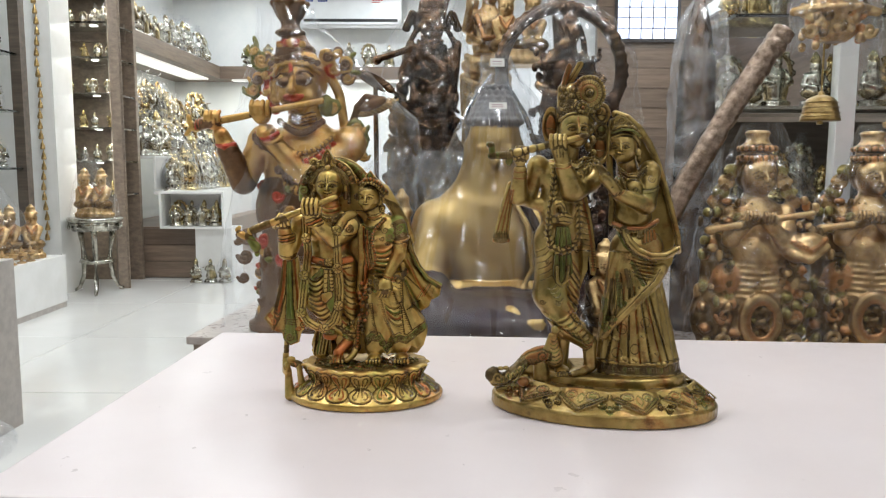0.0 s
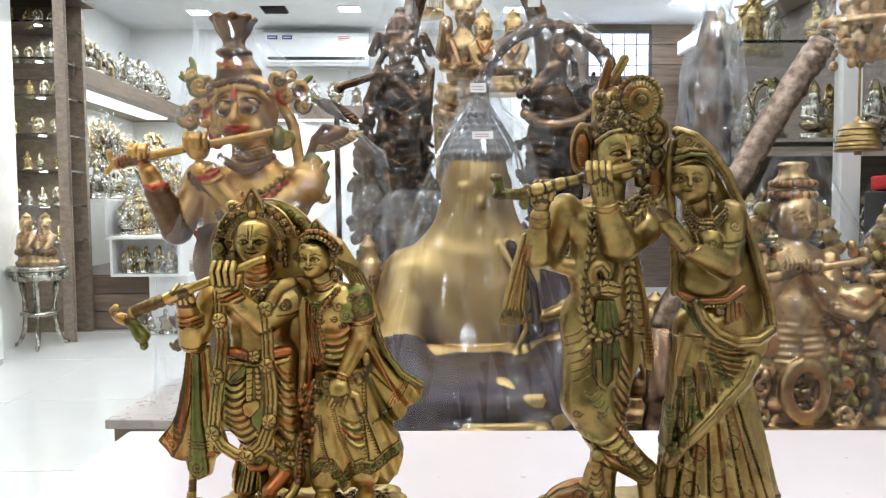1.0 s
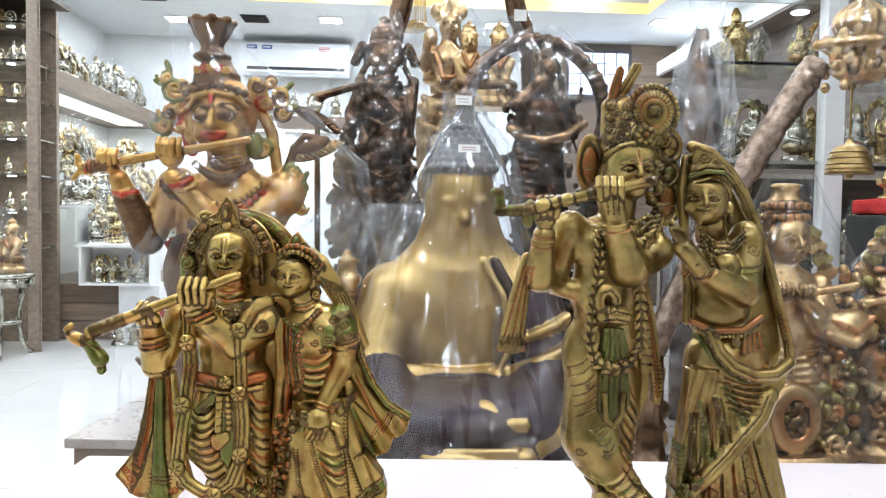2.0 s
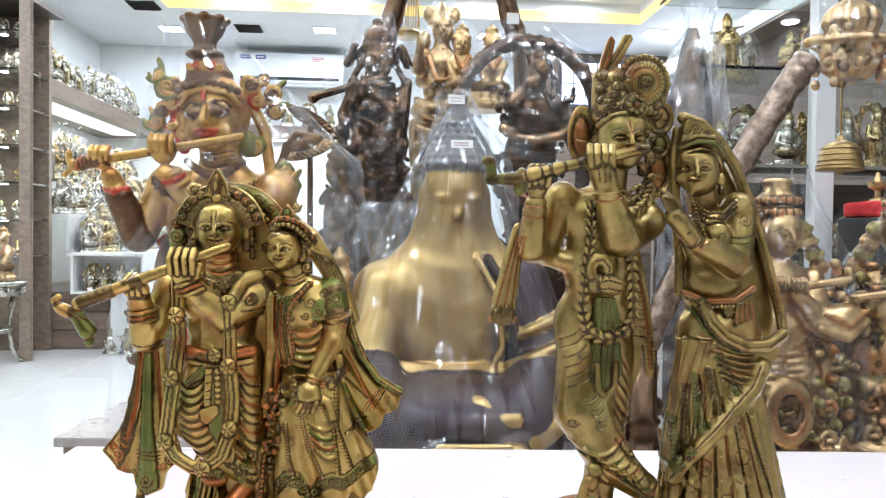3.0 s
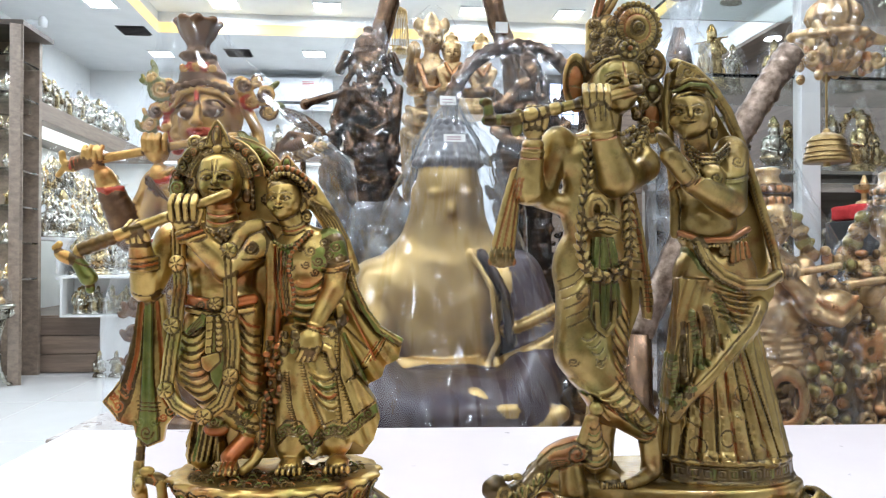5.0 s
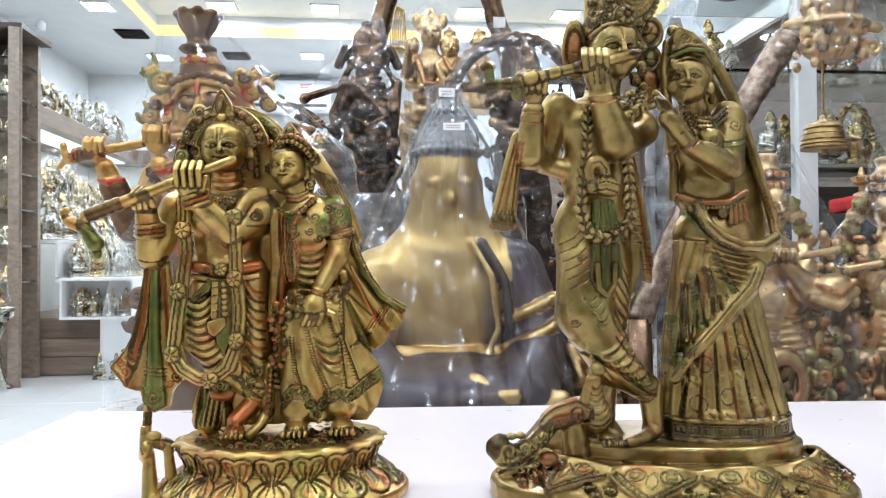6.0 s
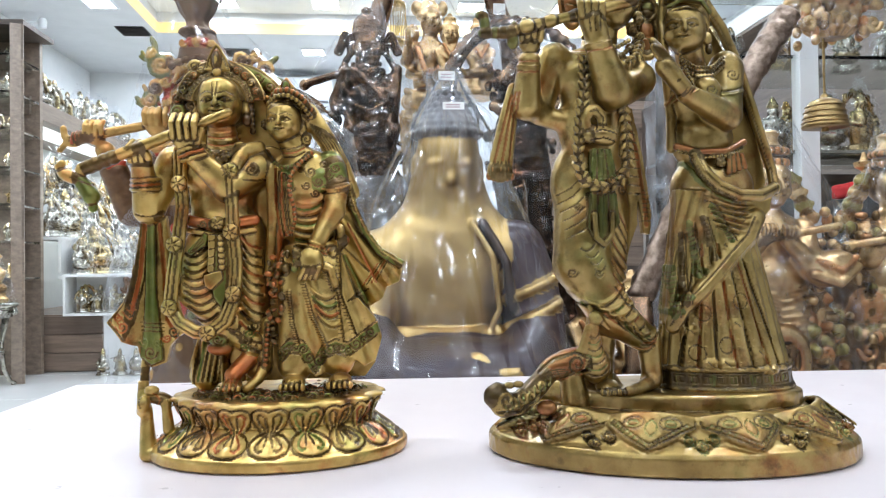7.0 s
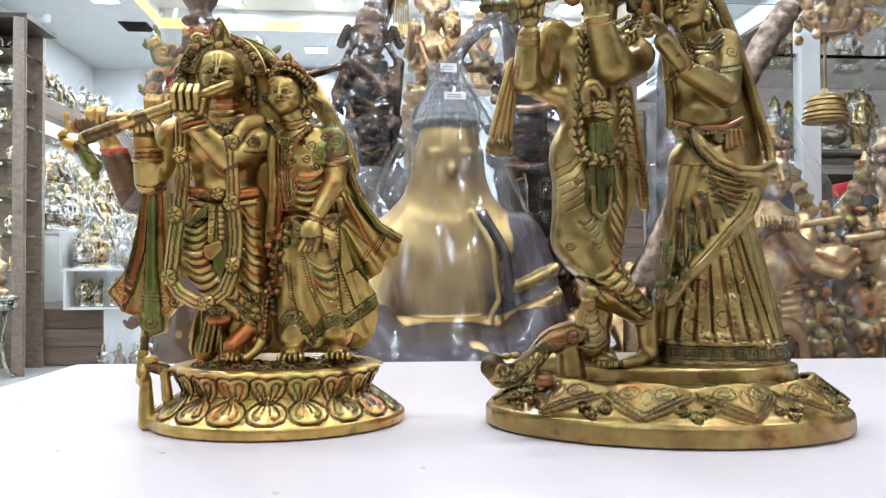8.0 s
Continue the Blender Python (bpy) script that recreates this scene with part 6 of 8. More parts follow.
    for i in range(3):
        s.tube([(312 + 8 * i, 330 + 9 * i, -86), (332 + 8 * i, 330 + 9 * i, -96), (346 + 8 * i, 318 + 9 * i, -80)], 5, 2 if i == 1 else 0, k=2)
    grip(s, 210, 300, -70, 18, 0.3)
    grip(s, 318, 284, -76, 22, 0.0)
    s.limb((450, 257, -76), (196, 306, -72), 7, 8.5, k=1)
    s.limb((205, 302, -72), (178, 312, -72), 13, 10, 2, k=1)
    for i in range(4):
        s.ball(196 - 7 * i, 304 + 2 * i, -72, 5, 14, 14, 2, k=1)
    s.ball(172, 316, -72, 14, 9, 9, 0, k=2)
    s.tube([(172, 314, -72), (158, 306, -72), (156, 292, -72)], 6, 0, k=2)
    s.tube([(160, 318, -72), (150, 330, -72)], 5, 0, k=2)
    # leafy scrolls about the head
    for x, v, r, p, f in ((302, 158, 24, 1, 1), (286, 136, 14, 1, -1), (318, 150, 13, 0, 1), (292, 200, 17, 0, -1), (282, 222, 19, 1, -1), (310, 190, 14, 2, 1), (312, 228, 12, 2, -1), (452, 148, 18, 0, 1), (476, 140, 14, 3, -1), (492, 166, 20, 0, -1), (466, 178, 16, 2, 1), (498, 198, 16, 3, 1), (462, 262, 20, 1, -1), (520, 310, 22, 1, 1), (528, 345, 18, 1, -1), (534, 375, 13, 1, 1)):
        curl(s, x, v, -2, r * 1.15, p, f, 0.22)
        curl(s, x + 3, v + 2, -6, r * 0.7, 0 if p else 3, f, 0.22)
        s.ball(x, v, 7, r * 0.75, r * 0.65, 8, p, k=4)
    for x, v, t in ((290, 118, 70), (276, 148, 20), (270, 228, -20), (288, 240, -40), (508, 150, -40), (516, 186, 10), (540, 330, 60)):
        s.ball(x, v, 2, 15, 6, 7, 1, k=2, turn=t)
    s.tube([(318, 170, 10), (316, 215, 12), (330, 270, 12)], 12, 2, k=5)
    s.tube([(446, 170, 10), (478, 235, 12), (492, 330, 12)], 11, 0, k=5)
    s.ball(556, 258, 0, 34, 12, 10, 3, k=3, turn=-22)
    s.tube([(520, 262, 0), (540, 240, 0), (580, 246, 0)], 6, 3, k=3)
    s.limb((520, 265, 4), (500, 330, 8), 8, 10, 3)
    # dark lower body with foliage
    s.ball(392, 500, 6, 112, 110, 62, 3, k=20)
    s.ball(395, 620, 6, 108, 110, 64, 3, k=20)
    s.turned(395, 782, 6, [(0, 136), (18, 136), (26, 122), (62, 112), (160, 100)], 1, 0.7, 3)
    random.seed(11)
    for i in range(90):
        a, v = random.uniform(-0.25, 3.4), random.uniform(440, 765)
        r = 92 + 18 * (v - 440) / 300
        x, w = 395 - r * 1.05 * math.cos(a), 6 - 68 * math.sin(a)
        if i % 3 == 0:
            curl(s, x, v, w, random.uniform(10, 19), random.choice((0, 3, 2)), random.choice((-1, 1)), 0.28)
        else:
            s.ball(x, v, w, random.uniform(6, 11), random.uniform(6, 12), 8, random.choice((1, 1, 3, 2, 0)), k=1.5)
    for x, v, r in ((262, 560, 22), (255, 610, 18), (250, 660, 14), (240, 575, 10)):
        curl(s, x, v, -6, r, 3, -1, 0.3)
    s.rough(0.6, 10.0)
    return s.mesh("gilded_statue")


def seated_robed():
    """A seated figure with shoulders bare gold, a dark robe with gold bands and a beaded cap."""
    s = Cast((640, 195, -285), (1010, 760, 160), 4.0, 822, 757, 0.00104, 10.0)
    s.turned(826, 300, -10, [(0, 58), (10, 60), (30, 52), (60, 30), (80, 14), (88, 5)], 1, 1, 1)
    for k in range(7):
        n, r, v = 26 - 3 * k, 59 - 6.5 * k, 292 - 12 * k
        for i in range(max(n, 5)):
            a = 2 * math.pi * (i + 0.5 * (k % 2)) / max(n, 5)
            s.ball(826 + r * math.cos(a), v, -10 + r * math.sin(a), 7.0, paint=1, k=0.5)
    s.ball(826, 340, -14, 57, 84, 58, k=8)
    s.limb((826, 358, -62), (826, 378, -68), 6, 10, k=10)
    for e in (-1, 1):
        s.ball(826 + e * 22, 350, -62, 16, 7, 9, k=8)
        s.tube([(826 + e * 10, 336, -66), (826 + e * 26, 331, -60), (826 + e * 42, 340, -44)], 3, k=5)
        s.limb((826 + e * 54, 340, -6), (826 + e * 56, 400, -2), 9, 12, k=14)
        s.limb((826 + e * 30, 420, 0), (826 + e * 88, 505, 0), 40, 54, k=24)
    s.limb((826, 395, -2), (826, 460, 4), 55, 72, k=20)
    s.ball(822, 535, 0, 125, 95, 78, k=30)
    s.ball(822, 610, -6, 100, 80, 76, k=30)
    s.ball(728, 528, -4, 48, 58, 52, k=30)
    s.ball(916, 528, -4, 48, 58, 52, k=30)
    s.tube([(862, 452, -60), (894, 510, -82), (904, 600, -84), (884, 640, -86)], 6, 0, k=5)
    s.tube([(882, 452, -56), (918, 520, -76), (926, 600, -78)], 8, 3, k=2)
    # sleeves, dark with gold bands
    s.limb((945, 500, 0), (985, 640, -50), 56, 56, 2)
    s.limb((985, 640, -50), (920, 700, -170), 56, 50, 2)
    s.limb((700, 510, 0), (672, 640, -50), 50, 54, 0)
    s.limb((672, 640, -50), (730, 700, -170), 52, 46, 2)
    for v, w in ((560, -24), (604, -44), (655, -60)):
        s.tube([(918, v + 26, w - 36), (950, v + 12, w - 56), (990, v - 6, w - 54), (1026, v - 22, w - 24)], 9, 0, k=2, flat=0.7)
    s.tube([(735, 630, -66), (820, 636, -90), (905, 630, -66)], 5, 0, k=4)
    s.tube([(735, 640, -66), (820, 648, -90), (905, 640, -66)], 12, 0, k=6)
    s.tube([(736, 660, -72), (820, 666, -98), (904, 660, -72)], 6, 0, k=2)
    # crossed legs
    s.ball(820, 700, -90, 165, 60, 150, 2, k=20)
    s.ball(720, 712, -130, 70, 48, 90, 2, k=14)
    s.ball(925, 712, -130, 70, 48, 90, 2, k=14)
    s.limb((690, 735, -150), (900, 742, -210), 40, 34, 2)
    s.limb((955, 735, -150), (760, 745, -205), 40, 32, 2)
    s.tube([(850, 668, -200), (880, 690, -214), (905, 690, -216)], 11, 0, k=3)
    s.ball(896, 732, -240, 26, 13, 18, 0, k=4)
    for i in range(4):
        s.limb((890, 722 + 7 * i, -248), (778 + 6 * abs(i - 1.4), 720 + 7.5 * i, -246), 6.5, 5, 0, k=1)
    for i in range(5):
        s.limb((846 - 12 * i, 738 + 2 * (i % 2), -250), (800 - 12 * i, 728 + 3 * (i % 2), -252), 8, 6, 0, k=1)
    s.limb((930, 725, -210), (985, 700, -190), 18, 14, 0)
    s.rough(1.0, 26.0)
    return s.mesh("seated_statue")


def dark_flutist():
    """A dark bronze flutist before a leafy trunk."""
    s = Cast((565, 20, -70), (760, 662, 90), 2.1, 680, 660, 0.00139, 4.0, 1.5)
    s.turned(688, 86, 0, [(0, 29), (8, 31), (14, 25), (18, 26), (30, 24), (40, 17), (48, 8), (54, 9), (60, 4)], 1, 1, 0, ridges=10, amp=1.2)
    face(s, 690, 105, -10, 25, skin=1)
    for e in (-1, 1):
        s.ball(690 + e * 30, 98, 0, 9, 17, 10, 3)
        for i in range(4):
            s.ball(690 + e * (32 + 5 * i), 112 + 9 * i, -4, 6, 7, 6, 3 if i % 2 else 0, k=1)
        for i in range(5):
            s.ball(690 + e * (40 + 3 * i), 78 + 7 * i, 2, 9, 8, 9, 3, k=2)
    s.limb((690, 125, 0), (690, 150, 0), 17, 22, 1)
    s.ball(690, 178, 0, 44, 40, 28, k=8)
    s.tube([(664, 172, -24), (690, 186, -32), (716, 172, -24)], 8, 1, k=2)
    s.limb((650, 160, 0), (634, 200, -18), 16, 13)
    s.limb((634, 198, -18), (650, 150, -34), 12, 9)
    s.limb((730, 160, 0), (712, 200, -30), 16, 13)
    s.limb((712, 198, -30), (668, 152, -40), 12, 9)
    s.limb((700, 136, -36), (582, 172, -30), 6, 7, k=1)
    s.ball(580, 174, -30, 9, 10, 8)
    s.ball(690, 240, 0, 46, 46, 32, k=10)
    s.limb((676, 260, 0), (668, 330, -6), 34, 26, ribs=2, pitch=12)
    s.limb((705, 260, 0), (712, 330, -6), 34, 26, ribs=2, pitch=12)
    s.tube([(640, 180, -20), (660, 250, -34), (690, 268, -38), (722, 250, -34), (738, 180, -20)], 7, 0, k=2)
    s.tube([(740, 140, -6), (735, 200, -12), (728, 260, -10)], 10, 0, k=3)
    random.seed(17)
    for i in range(170):
        v = random.uniform(190, 470)
        half = 50 + 26 * min((v - 190) / 150, 1.0)
        x = 676 + random.uniform(-half, half)
        s.ball(x, v, random.uniform(-36, -8), random.uniform(6, 13), random.uniform(8, 18), random.uniform(8, 14), random.choice((3, 3, 0)), k=2, turn=random.uniform(-50, 50))
    s.ball(676, 380, 12, 80, 110, 50, 3)
    for i in range(230):
        v = random.uniform(120, 560)
        half = 30 + 50 * min(max(v - 130, 0) / 160, 1.0)
        s.ball(680 + random.uniform(-half, half), v, random.uniform(-46, -20), random.uniform(3.5, 7), random.uniform(4, 9), 6, random.choice((3, 0, 0)), k=1, turn=random.uniform(-60, 60))
    for i in range(7):
        s.ball(690 + 24 * math.cos(math.pi * i / 6), 84 - 10 * math.sin(math.pi * i / 6), -16, 6, 9, 6, 0, k=1)
    for i in range(5):
        s.beads([(652 - 3 * i, 200 + 44 * i, -36), (690, 222 + 44 * i, -52), (728 + 3 * i, 200 + 44 * i, -36)], 3.6, 2.1, 0 if i % 2 else 1)
    s.beads([(668, 140, -22), (690, 158, -32), (712, 140, -22)], 5, 1.8)
    s.beads([(660, 150, -22), (690, 190, -34), (720, 150, -22)], 4, 2.0)
    s.turned(670, 660, 10, [(0, 84), (30, 80), (60, 66), (200, 66)], 1, 0.6, 3)
    s.limb((735, 400, 10), (748, 470, 10), 26, 30, 3)
    s.rough(0.6, 8.0)
    return s.mesh("bronze_statue")


def seated_deity():
    """A gilded seated figure with a tall crown and many arms."""
    s = Cast((735, -10, -60), (880, 628, 60), 3.0, 800, 626, 0.00161, 4.0, 1.5)
    s.turned(800, 40, 0, [(0, 24), (14, 20), (30, 13), (42, 5)], 1, 1)
    for e in (-1, 1):
        s.ball(800 + e * 24, 20, 0, 9, 14, 8)
        s.ball(800 + e * 30, 66, 0, 12, 18, 10)
    face(s, 802, 50, -10, 19)
    s.limb((800, 66, 0), (800, 84, 0), 13, 16)
    s.ball(800, 108, 0, 32, 32, 22, k=6)
    s.ball(798, 150, 0, 30, 34, 22, k=8)
    for e in (-1, 1):
        s.limb((800 + e * 28, 94, 0), (800 + e * 44, 120, -14), 11, 9)
        s.limb((800 + e * 44, 120, -14), (800 + e * 38, 82, -30), 9, 7)
        s.ball(800 + e * 38, 74, -32, 8, 12, 6)
        s.limb((800 + e * 28, 100, 0), (800 + e * 36, 140, -10), 11, 9)
        s.limb((800 + e * 36, 140, -10), (800 + e * 20, 148, -34), 9, 7)
    s.tube([(776, 96, -18), (790, 140, -28), (812, 140, -28), (826, 96, -18)], 5, 2, k=1)
    s.ball(796, 190, -10, 50, 24, 40, k=8)
    for v in (185, 205, 230, 260):
        s.tube([(756, v - 10, -30), (796, v + 6, -46), (840, v - 8, -30)], 6, 0, k=3)
    s.turned(796, 626, 0, [(0, 60), (40, 56), (300, 44), (420, 50)], 1, 0.7, 0, ridges=11, amp=4)
    s.rough(0.6, 7.0)
    return s.mesh("gilded_statue")


def archer_in_arch():
    """A dark figure drawing a bow inside a broad ornate hoop."""
    s = Cast((820, 40, -80), (1110, 692, 60), 2.6, 960, 690, 0.00127, 4.0, 1.5)
    s.ring(958, 190, 20, 126, 13, 0, rv=130, arc=(150, 360))
    s.ring(958, 190, 20, 126, 13, 0, rv=130, arc=(0, 30))
    s.ring(958, 190, 8, 116, 4, 3, rv=120, arc=(150, 360), k=1)
    for i in range(25):
        a = radians(168 + 204 * i / 24)
        s.ball(958 + 134 * math.cos(a), 190 + 138 * math.sin(a), 18, 8, 8, 9, 0, k=2)
        s.ball(958 + 122 * math.cos(a), 190 + 126 * math.sin(a), 6, 6, 7, 5, 3, k=1)
    s.turned(972, 100, 0, [(0, 22), (16, 16), (30, 4)], 1, 1, 0)
    face(s, 972, 118, -8, 20, -0.3, skin=1)
    s.beads([(990, 105, -4), (1000, 130, -2), (1004, 160, 0)], 7, 1.6, 3)
    s.limb((972, 134, 0), (970, 156, 0), 14, 18)
    s.ball(965, 205, -16, 50, 52, 42, 3, k=8)
    s.ball(960, 255, -6, 46, 40, 36, 3, k=10)
    s.limb((940, 165, -10), (915, 185, -40), 15, 12)
    s.limb((915, 185, -40), (950, 148, -50), 12, 10, 1)
    s.ball(955, 144, -52, 12, 12, 10, 1)
    s.limb((942, 100, -50), (965, 150, -52), 3.5, 3.5, 0, k=1)
    s.limb((965, 150, -52), (1038, 300, -52), 3, 3, 0, k=1)
    s.limb((1000, 170, -6), (1020, 212, -24), 14, 11, 0)
    s.tube([(905, 226, -52), (925, 242, -56), (960, 246, -58), (1000, 236, -56), (1030, 214, -50)], 9, 1, k=2)
    s.ball(915, 232, -54, 12, 12, 12, 1)
    s.limb((945, 270, -6), (930, 360, -20), 32, 24, 0, ribs=2, pitch=13)
    s.limb((975, 270, -6), (990, 360, -10), 30, 24, 3)
    s.limb((930, 355, -20), (945, 470, -10), 24, 20, 3)
    s.limb((990, 355, -10), (990, 470, -10), 24, 20, 3)
    s.tube([(900, 330, -20), (950, 345, -40), (1000, 330, -20)], 9, 2, k=3)
    for x in (850, 1066):
        s.limb((x, 250, 20), (x + (960 - x) * 0.1, 520, 20), 16, 20, 3)
        for i in range(9):
            curl(s, x + (960 - x) * 0.02 * i, 260 + 28 * i, 6, 12, random.choice((0, 3)), 1 if i % 2 else -1, 0.3)
    for i in range(150):
        e = random.choice((-1, 1))
        s.ball(960 + e * random.uniform(10, 70), random.uniform(150, 480), random.uniform(-56, -30), random.uniform(4, 8), random.uniform(4, 10), 7, random.choice((3, 3, 0)), k=1)
    s.turned(960, 690, 0, [(0, 130), (40, 126), (60, 100), (220, 96)], 1, 0.5, 3, ridges=12, amp=4)
    for i in range(30):
        s.ball(random.uniform(870, 1050), random.uniform(470, 640), -56, 9, 12, 8, random.choice((0, 2, 3)), k=2)
    s.rough(0.6, 8.0)
    return s.mesh("arched_statue")


def copper_flutist():
    """A coppery flutist on a leafy base with a horseshoe arch."""
    s = Cast((1225, 222, -70), (1475, 637, 80), 2.6, 1350, 635, 0.00113, 4.0, 1.5)
    s.turned(1345, 268, 0, [(0, 26), (10, 28), (18, 20), (26, 18), (34, 22), (38, 16)], 1, 1, 0)
    for v in (262, 278):
        s.beads([(1345 + 30 * math.cos(a), v, 28 * math.sin(a)) for a in np.linspace(3.1, 6.3, 10)], 6, 1.7, 2)
    face(s, 1346, 312, -12, 28, 0.2)
    s.ball(1348, 300, 10, 38, 40, 28, 3)
    for e in (-1, 1):
        for i in range(4):
            curl(s, 1346 + e * (40 + 9 * i), 300 + 18 * i, 2, 14, (1, 0, 1, 0)[i], e, 0.3)
            s.ball(1346 + e * (42 + 9 * i), 300 + 18 * i, 8, 13, 12, 9, (1, 0, 1, 2)[i], k=3)
    s.limb((1346, 338, 0), (1346, 358, 0), 18, 24)
    s.ball(1350, 385, 0, 52, 38, 32, k=8)
    s.limb((1305, 375, -4), (1296, 420, -26), 18, 15)
    s.limb((1296, 418, -28), (1318, 388, -44), 14, 11)
    grip(s, 1322, 382, -46, 12)
    s.limb((1398, 376, -4), (1392, 425, -34), 18, 16)
    s.limb((1392, 425, -34), (1352, 392, -48), 15, 11)
    grip(s, 1350, 384, -50, 12)
    s.limb((1425, 372, -50), (1256, 400, -46), 5.5, 6.5, k=1)
    s.ball(1252, 402, -46, 10, 8, 8)
    s.ball(1418, 432, -40, 38, 26, 24, 0, k=6, turn=-15)
    s.tube([(1384, 440, -56), (1418, 452, -62), (1452, 430, -50)], 7, 0, k=2)
    s.tube([(1390, 420, -58), (1420, 434, -64), (1450, 416, -52)], 4, 2, k=2)
    s.ball(1350, 445, 0, 48, 46, 34, k=10)
    s.limb((1336, 460, 0), (1330, 530, -8), 30, 24, 0, ribs=2, pitch=11)
    s.limb((1368, 460, 0), (1376, 530, -8), 30, 24, 0, ribs=2, pitch=11)
    s.ball(1300, 490, -14, 26, 26, 16, 2)
    random.seed(23)
    for i in range(120):
        e = random.choice((-1, 1))
        x, v = 1350 + e * random.uniform(40, 104), random.uniform(350, 625)
        s.ball(x, v, random.uniform(-34, 6), random.uniform(5, 10), random.uniform(5, 11), 8, random.choice((0, 1, 1, 2, 3)), k=1.5)
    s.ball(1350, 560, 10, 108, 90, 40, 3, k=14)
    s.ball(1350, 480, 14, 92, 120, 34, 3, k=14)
    s.ring(1352, 562, -34, 30, 8, 0, rv=40, arc=(0, 360))
    s.ring(1352, 562, -40, 22, 3, 2, rv=32)
    for i in range(16):
        s.ball(1352 + random.uniform(-16, 16), 562 + random.uniform(-24, 24), -34, 6, 7, 6, 1, k=1)
    for x in (1290, 1414):
        curl(s, x, 600, -34, 20, 0, 1, 0.25)
        curl(s, x, 555, -30, 16, 2, -1, 0.25)
    s.turned(1350, 635, 0, [(0, 112), (14, 112), (22, 100)], 1, 0.55, 0)
    s.rough(0.5, 7.0)
    return s.mesh("copper_statue")


def squat_pair():
    """Low seated pair, brown and gold."""
    s = Cast((-95, -235, -60), (95, 2, 60), 3.0, 0, 0, 0.001, 4.0)
    for x in (-40, 40):
        face(s, x, -170, -8, 24)
        s.turned(x, -186, 0, [(0, 25), (8, 27), (14, 20), (24, 17), (30, 19), (36, 9), (44, 5)], 1, 1, 0)
        s.ball(x, -115, 0, 38, 40, 28, k=8)
        s.limb((x - 30, -125, 0), (x - 20, -80, -34), 14, 10)
        s.limb((x + 30, -125, 0), (x + 14, -80, -34), 14, 10)
        s.ball(x, -60, -8, 50, 26, 42, 3, k=8)
        s.tube([(x - 20, -140, -26), (x, -105, -34), (x + 20, -140, -26)], 5, 2, k=1)
    s.turned(0, 0, 0, [(0, 88), (16, 88), (24, 78), (44, 76)], 1, 0.62, 0, ridges=18, amp=3)
    s.rough(0.6, 7.0)
    return s.mesh("pair_statue")


def bag(name, x, y, z0, rows, label, film, seed=1, around=44, rise=0.022, crumple=0.006, tags=(), jitter=0.0028):
    """A clear bag drawn over something: rows (height, half width, half depth, drift in x, drift in y), foot first.
    The stiff film breaks into flat facets, around of them in a ring and rise high, uneven by jitter."""
    rnd = random.Random(seed)
    bm = bmesh.new()
    hs = [r[0] for r in rows]
    tall = hs[-1] - hs[0]
    steps = max(int(tall / rise), 4)
    off = Vector((seed * 3.1, seed * 1.7, 0))
    rings = []
    for j in range(steps + 1):
        ring = []
        for i in range(around):
            up = j / steps + (rnd.uniform(-0.42, 0.42) / steps if 0 < j < steps else 0)
            h = hs[0] + tall * up
            wx, wy, dx, dy = (float(np.interp(h, hs, [r[k] for r in rows])) for k in (1, 2, 3, 4))
            a = 2 * math.pi * (i + 0.5 * (j % 2) + rnd.uniform(-0.32, 0.32)) / around
            q = Vector((wx * math.cos(a), wy * math.sin(a), h * 0.55)) + off
            ridge = (1 - 2.4 * abs(noise.noise(q * 11))) + 0.5 * (1 - 2.4 * abs(noise.noise(q * 27)))
            f = 1 + (crumple * ridge + rnd.gauss(0, jitter)) / max((wx + wy) / 2, 0.02)
            ring.append(bm.verts.new((dx + wx * f * math.cos(a), dy + wy * f * math.sin(a), h)))
        rings.append(ring)
    for j, (a, b) in enumerate(zip(rings, rings[1:])):
        for i in range(around):
            k = (i + 1) % around
            if j % 2:
                bm.faces.new((a[i], a[k], b[k]))
                bm.faces.new((a[i], b[k], b[i]))
            else:
                bm.faces.new((a[i], a[k], b[i]))
                bm.faces.new((a[k], b[k], b[i]))
    ob = part(name, bm, film, None, label)
    ob.location = (x, y, z0)
    tagged(ob, category="plastic wrap", group="clear wraps")
    for tx, ty, tz, w, h, turn in tags:
        t = part("label", box(-w / 2, w / 2, -0.0006, 0, -h / 2, h / 2), PAPER, ob, "white paper price label")
        t.location, t.rotation_euler = (tx, ty, tz), (radians(-12), 0, radians(turn))
        for q in (-0.2, 0.12):
            b = part("print", box(-w * 0.36, w * 0.3, -0.0009, -0.0007, h * q - 0.0011, h * q + 0.0011), LABEL_INK, t, "row of unreadable faded print")
    return ob


Z = COUNTER_Z + 0.001
flutist_me = gilded_flutist()
mesh_thing("gilded_statue", flutist_me, GOLD, pose(-0.345, 1.75, Z), "large gilded flutist statue with painted face and bowl crown", "statue", "wrapped statues")
mesh_thing("seated_statue", seated_robed(), ROBE, pose(0.115, 1.70, Z), "seated gold statue in a dark banded robe, beaded cap", "statue", "wrapped statues")
mesh_thing("bronze_statue", dark_flutist(), BRONZE, pose(-0.042, 2.16, Z), "dark bronze flutist statue before a leafy trunk", "statue", "wrapped statues")
mesh_thing("gilded_statue", seated_deity(), COPPER, pose(0.146, 2.44, Z), "gilded seated statue with four arms and tall crown", "statue", "wrapped statues")
mesh_thing("arched_statue", archer_in_arch(), BRONZE, pose(0.319, 2.0, Z), "dark archer statue inside a broad ornate hoop", "statue", "wrapped statues")
copper_me = copper_flutist()
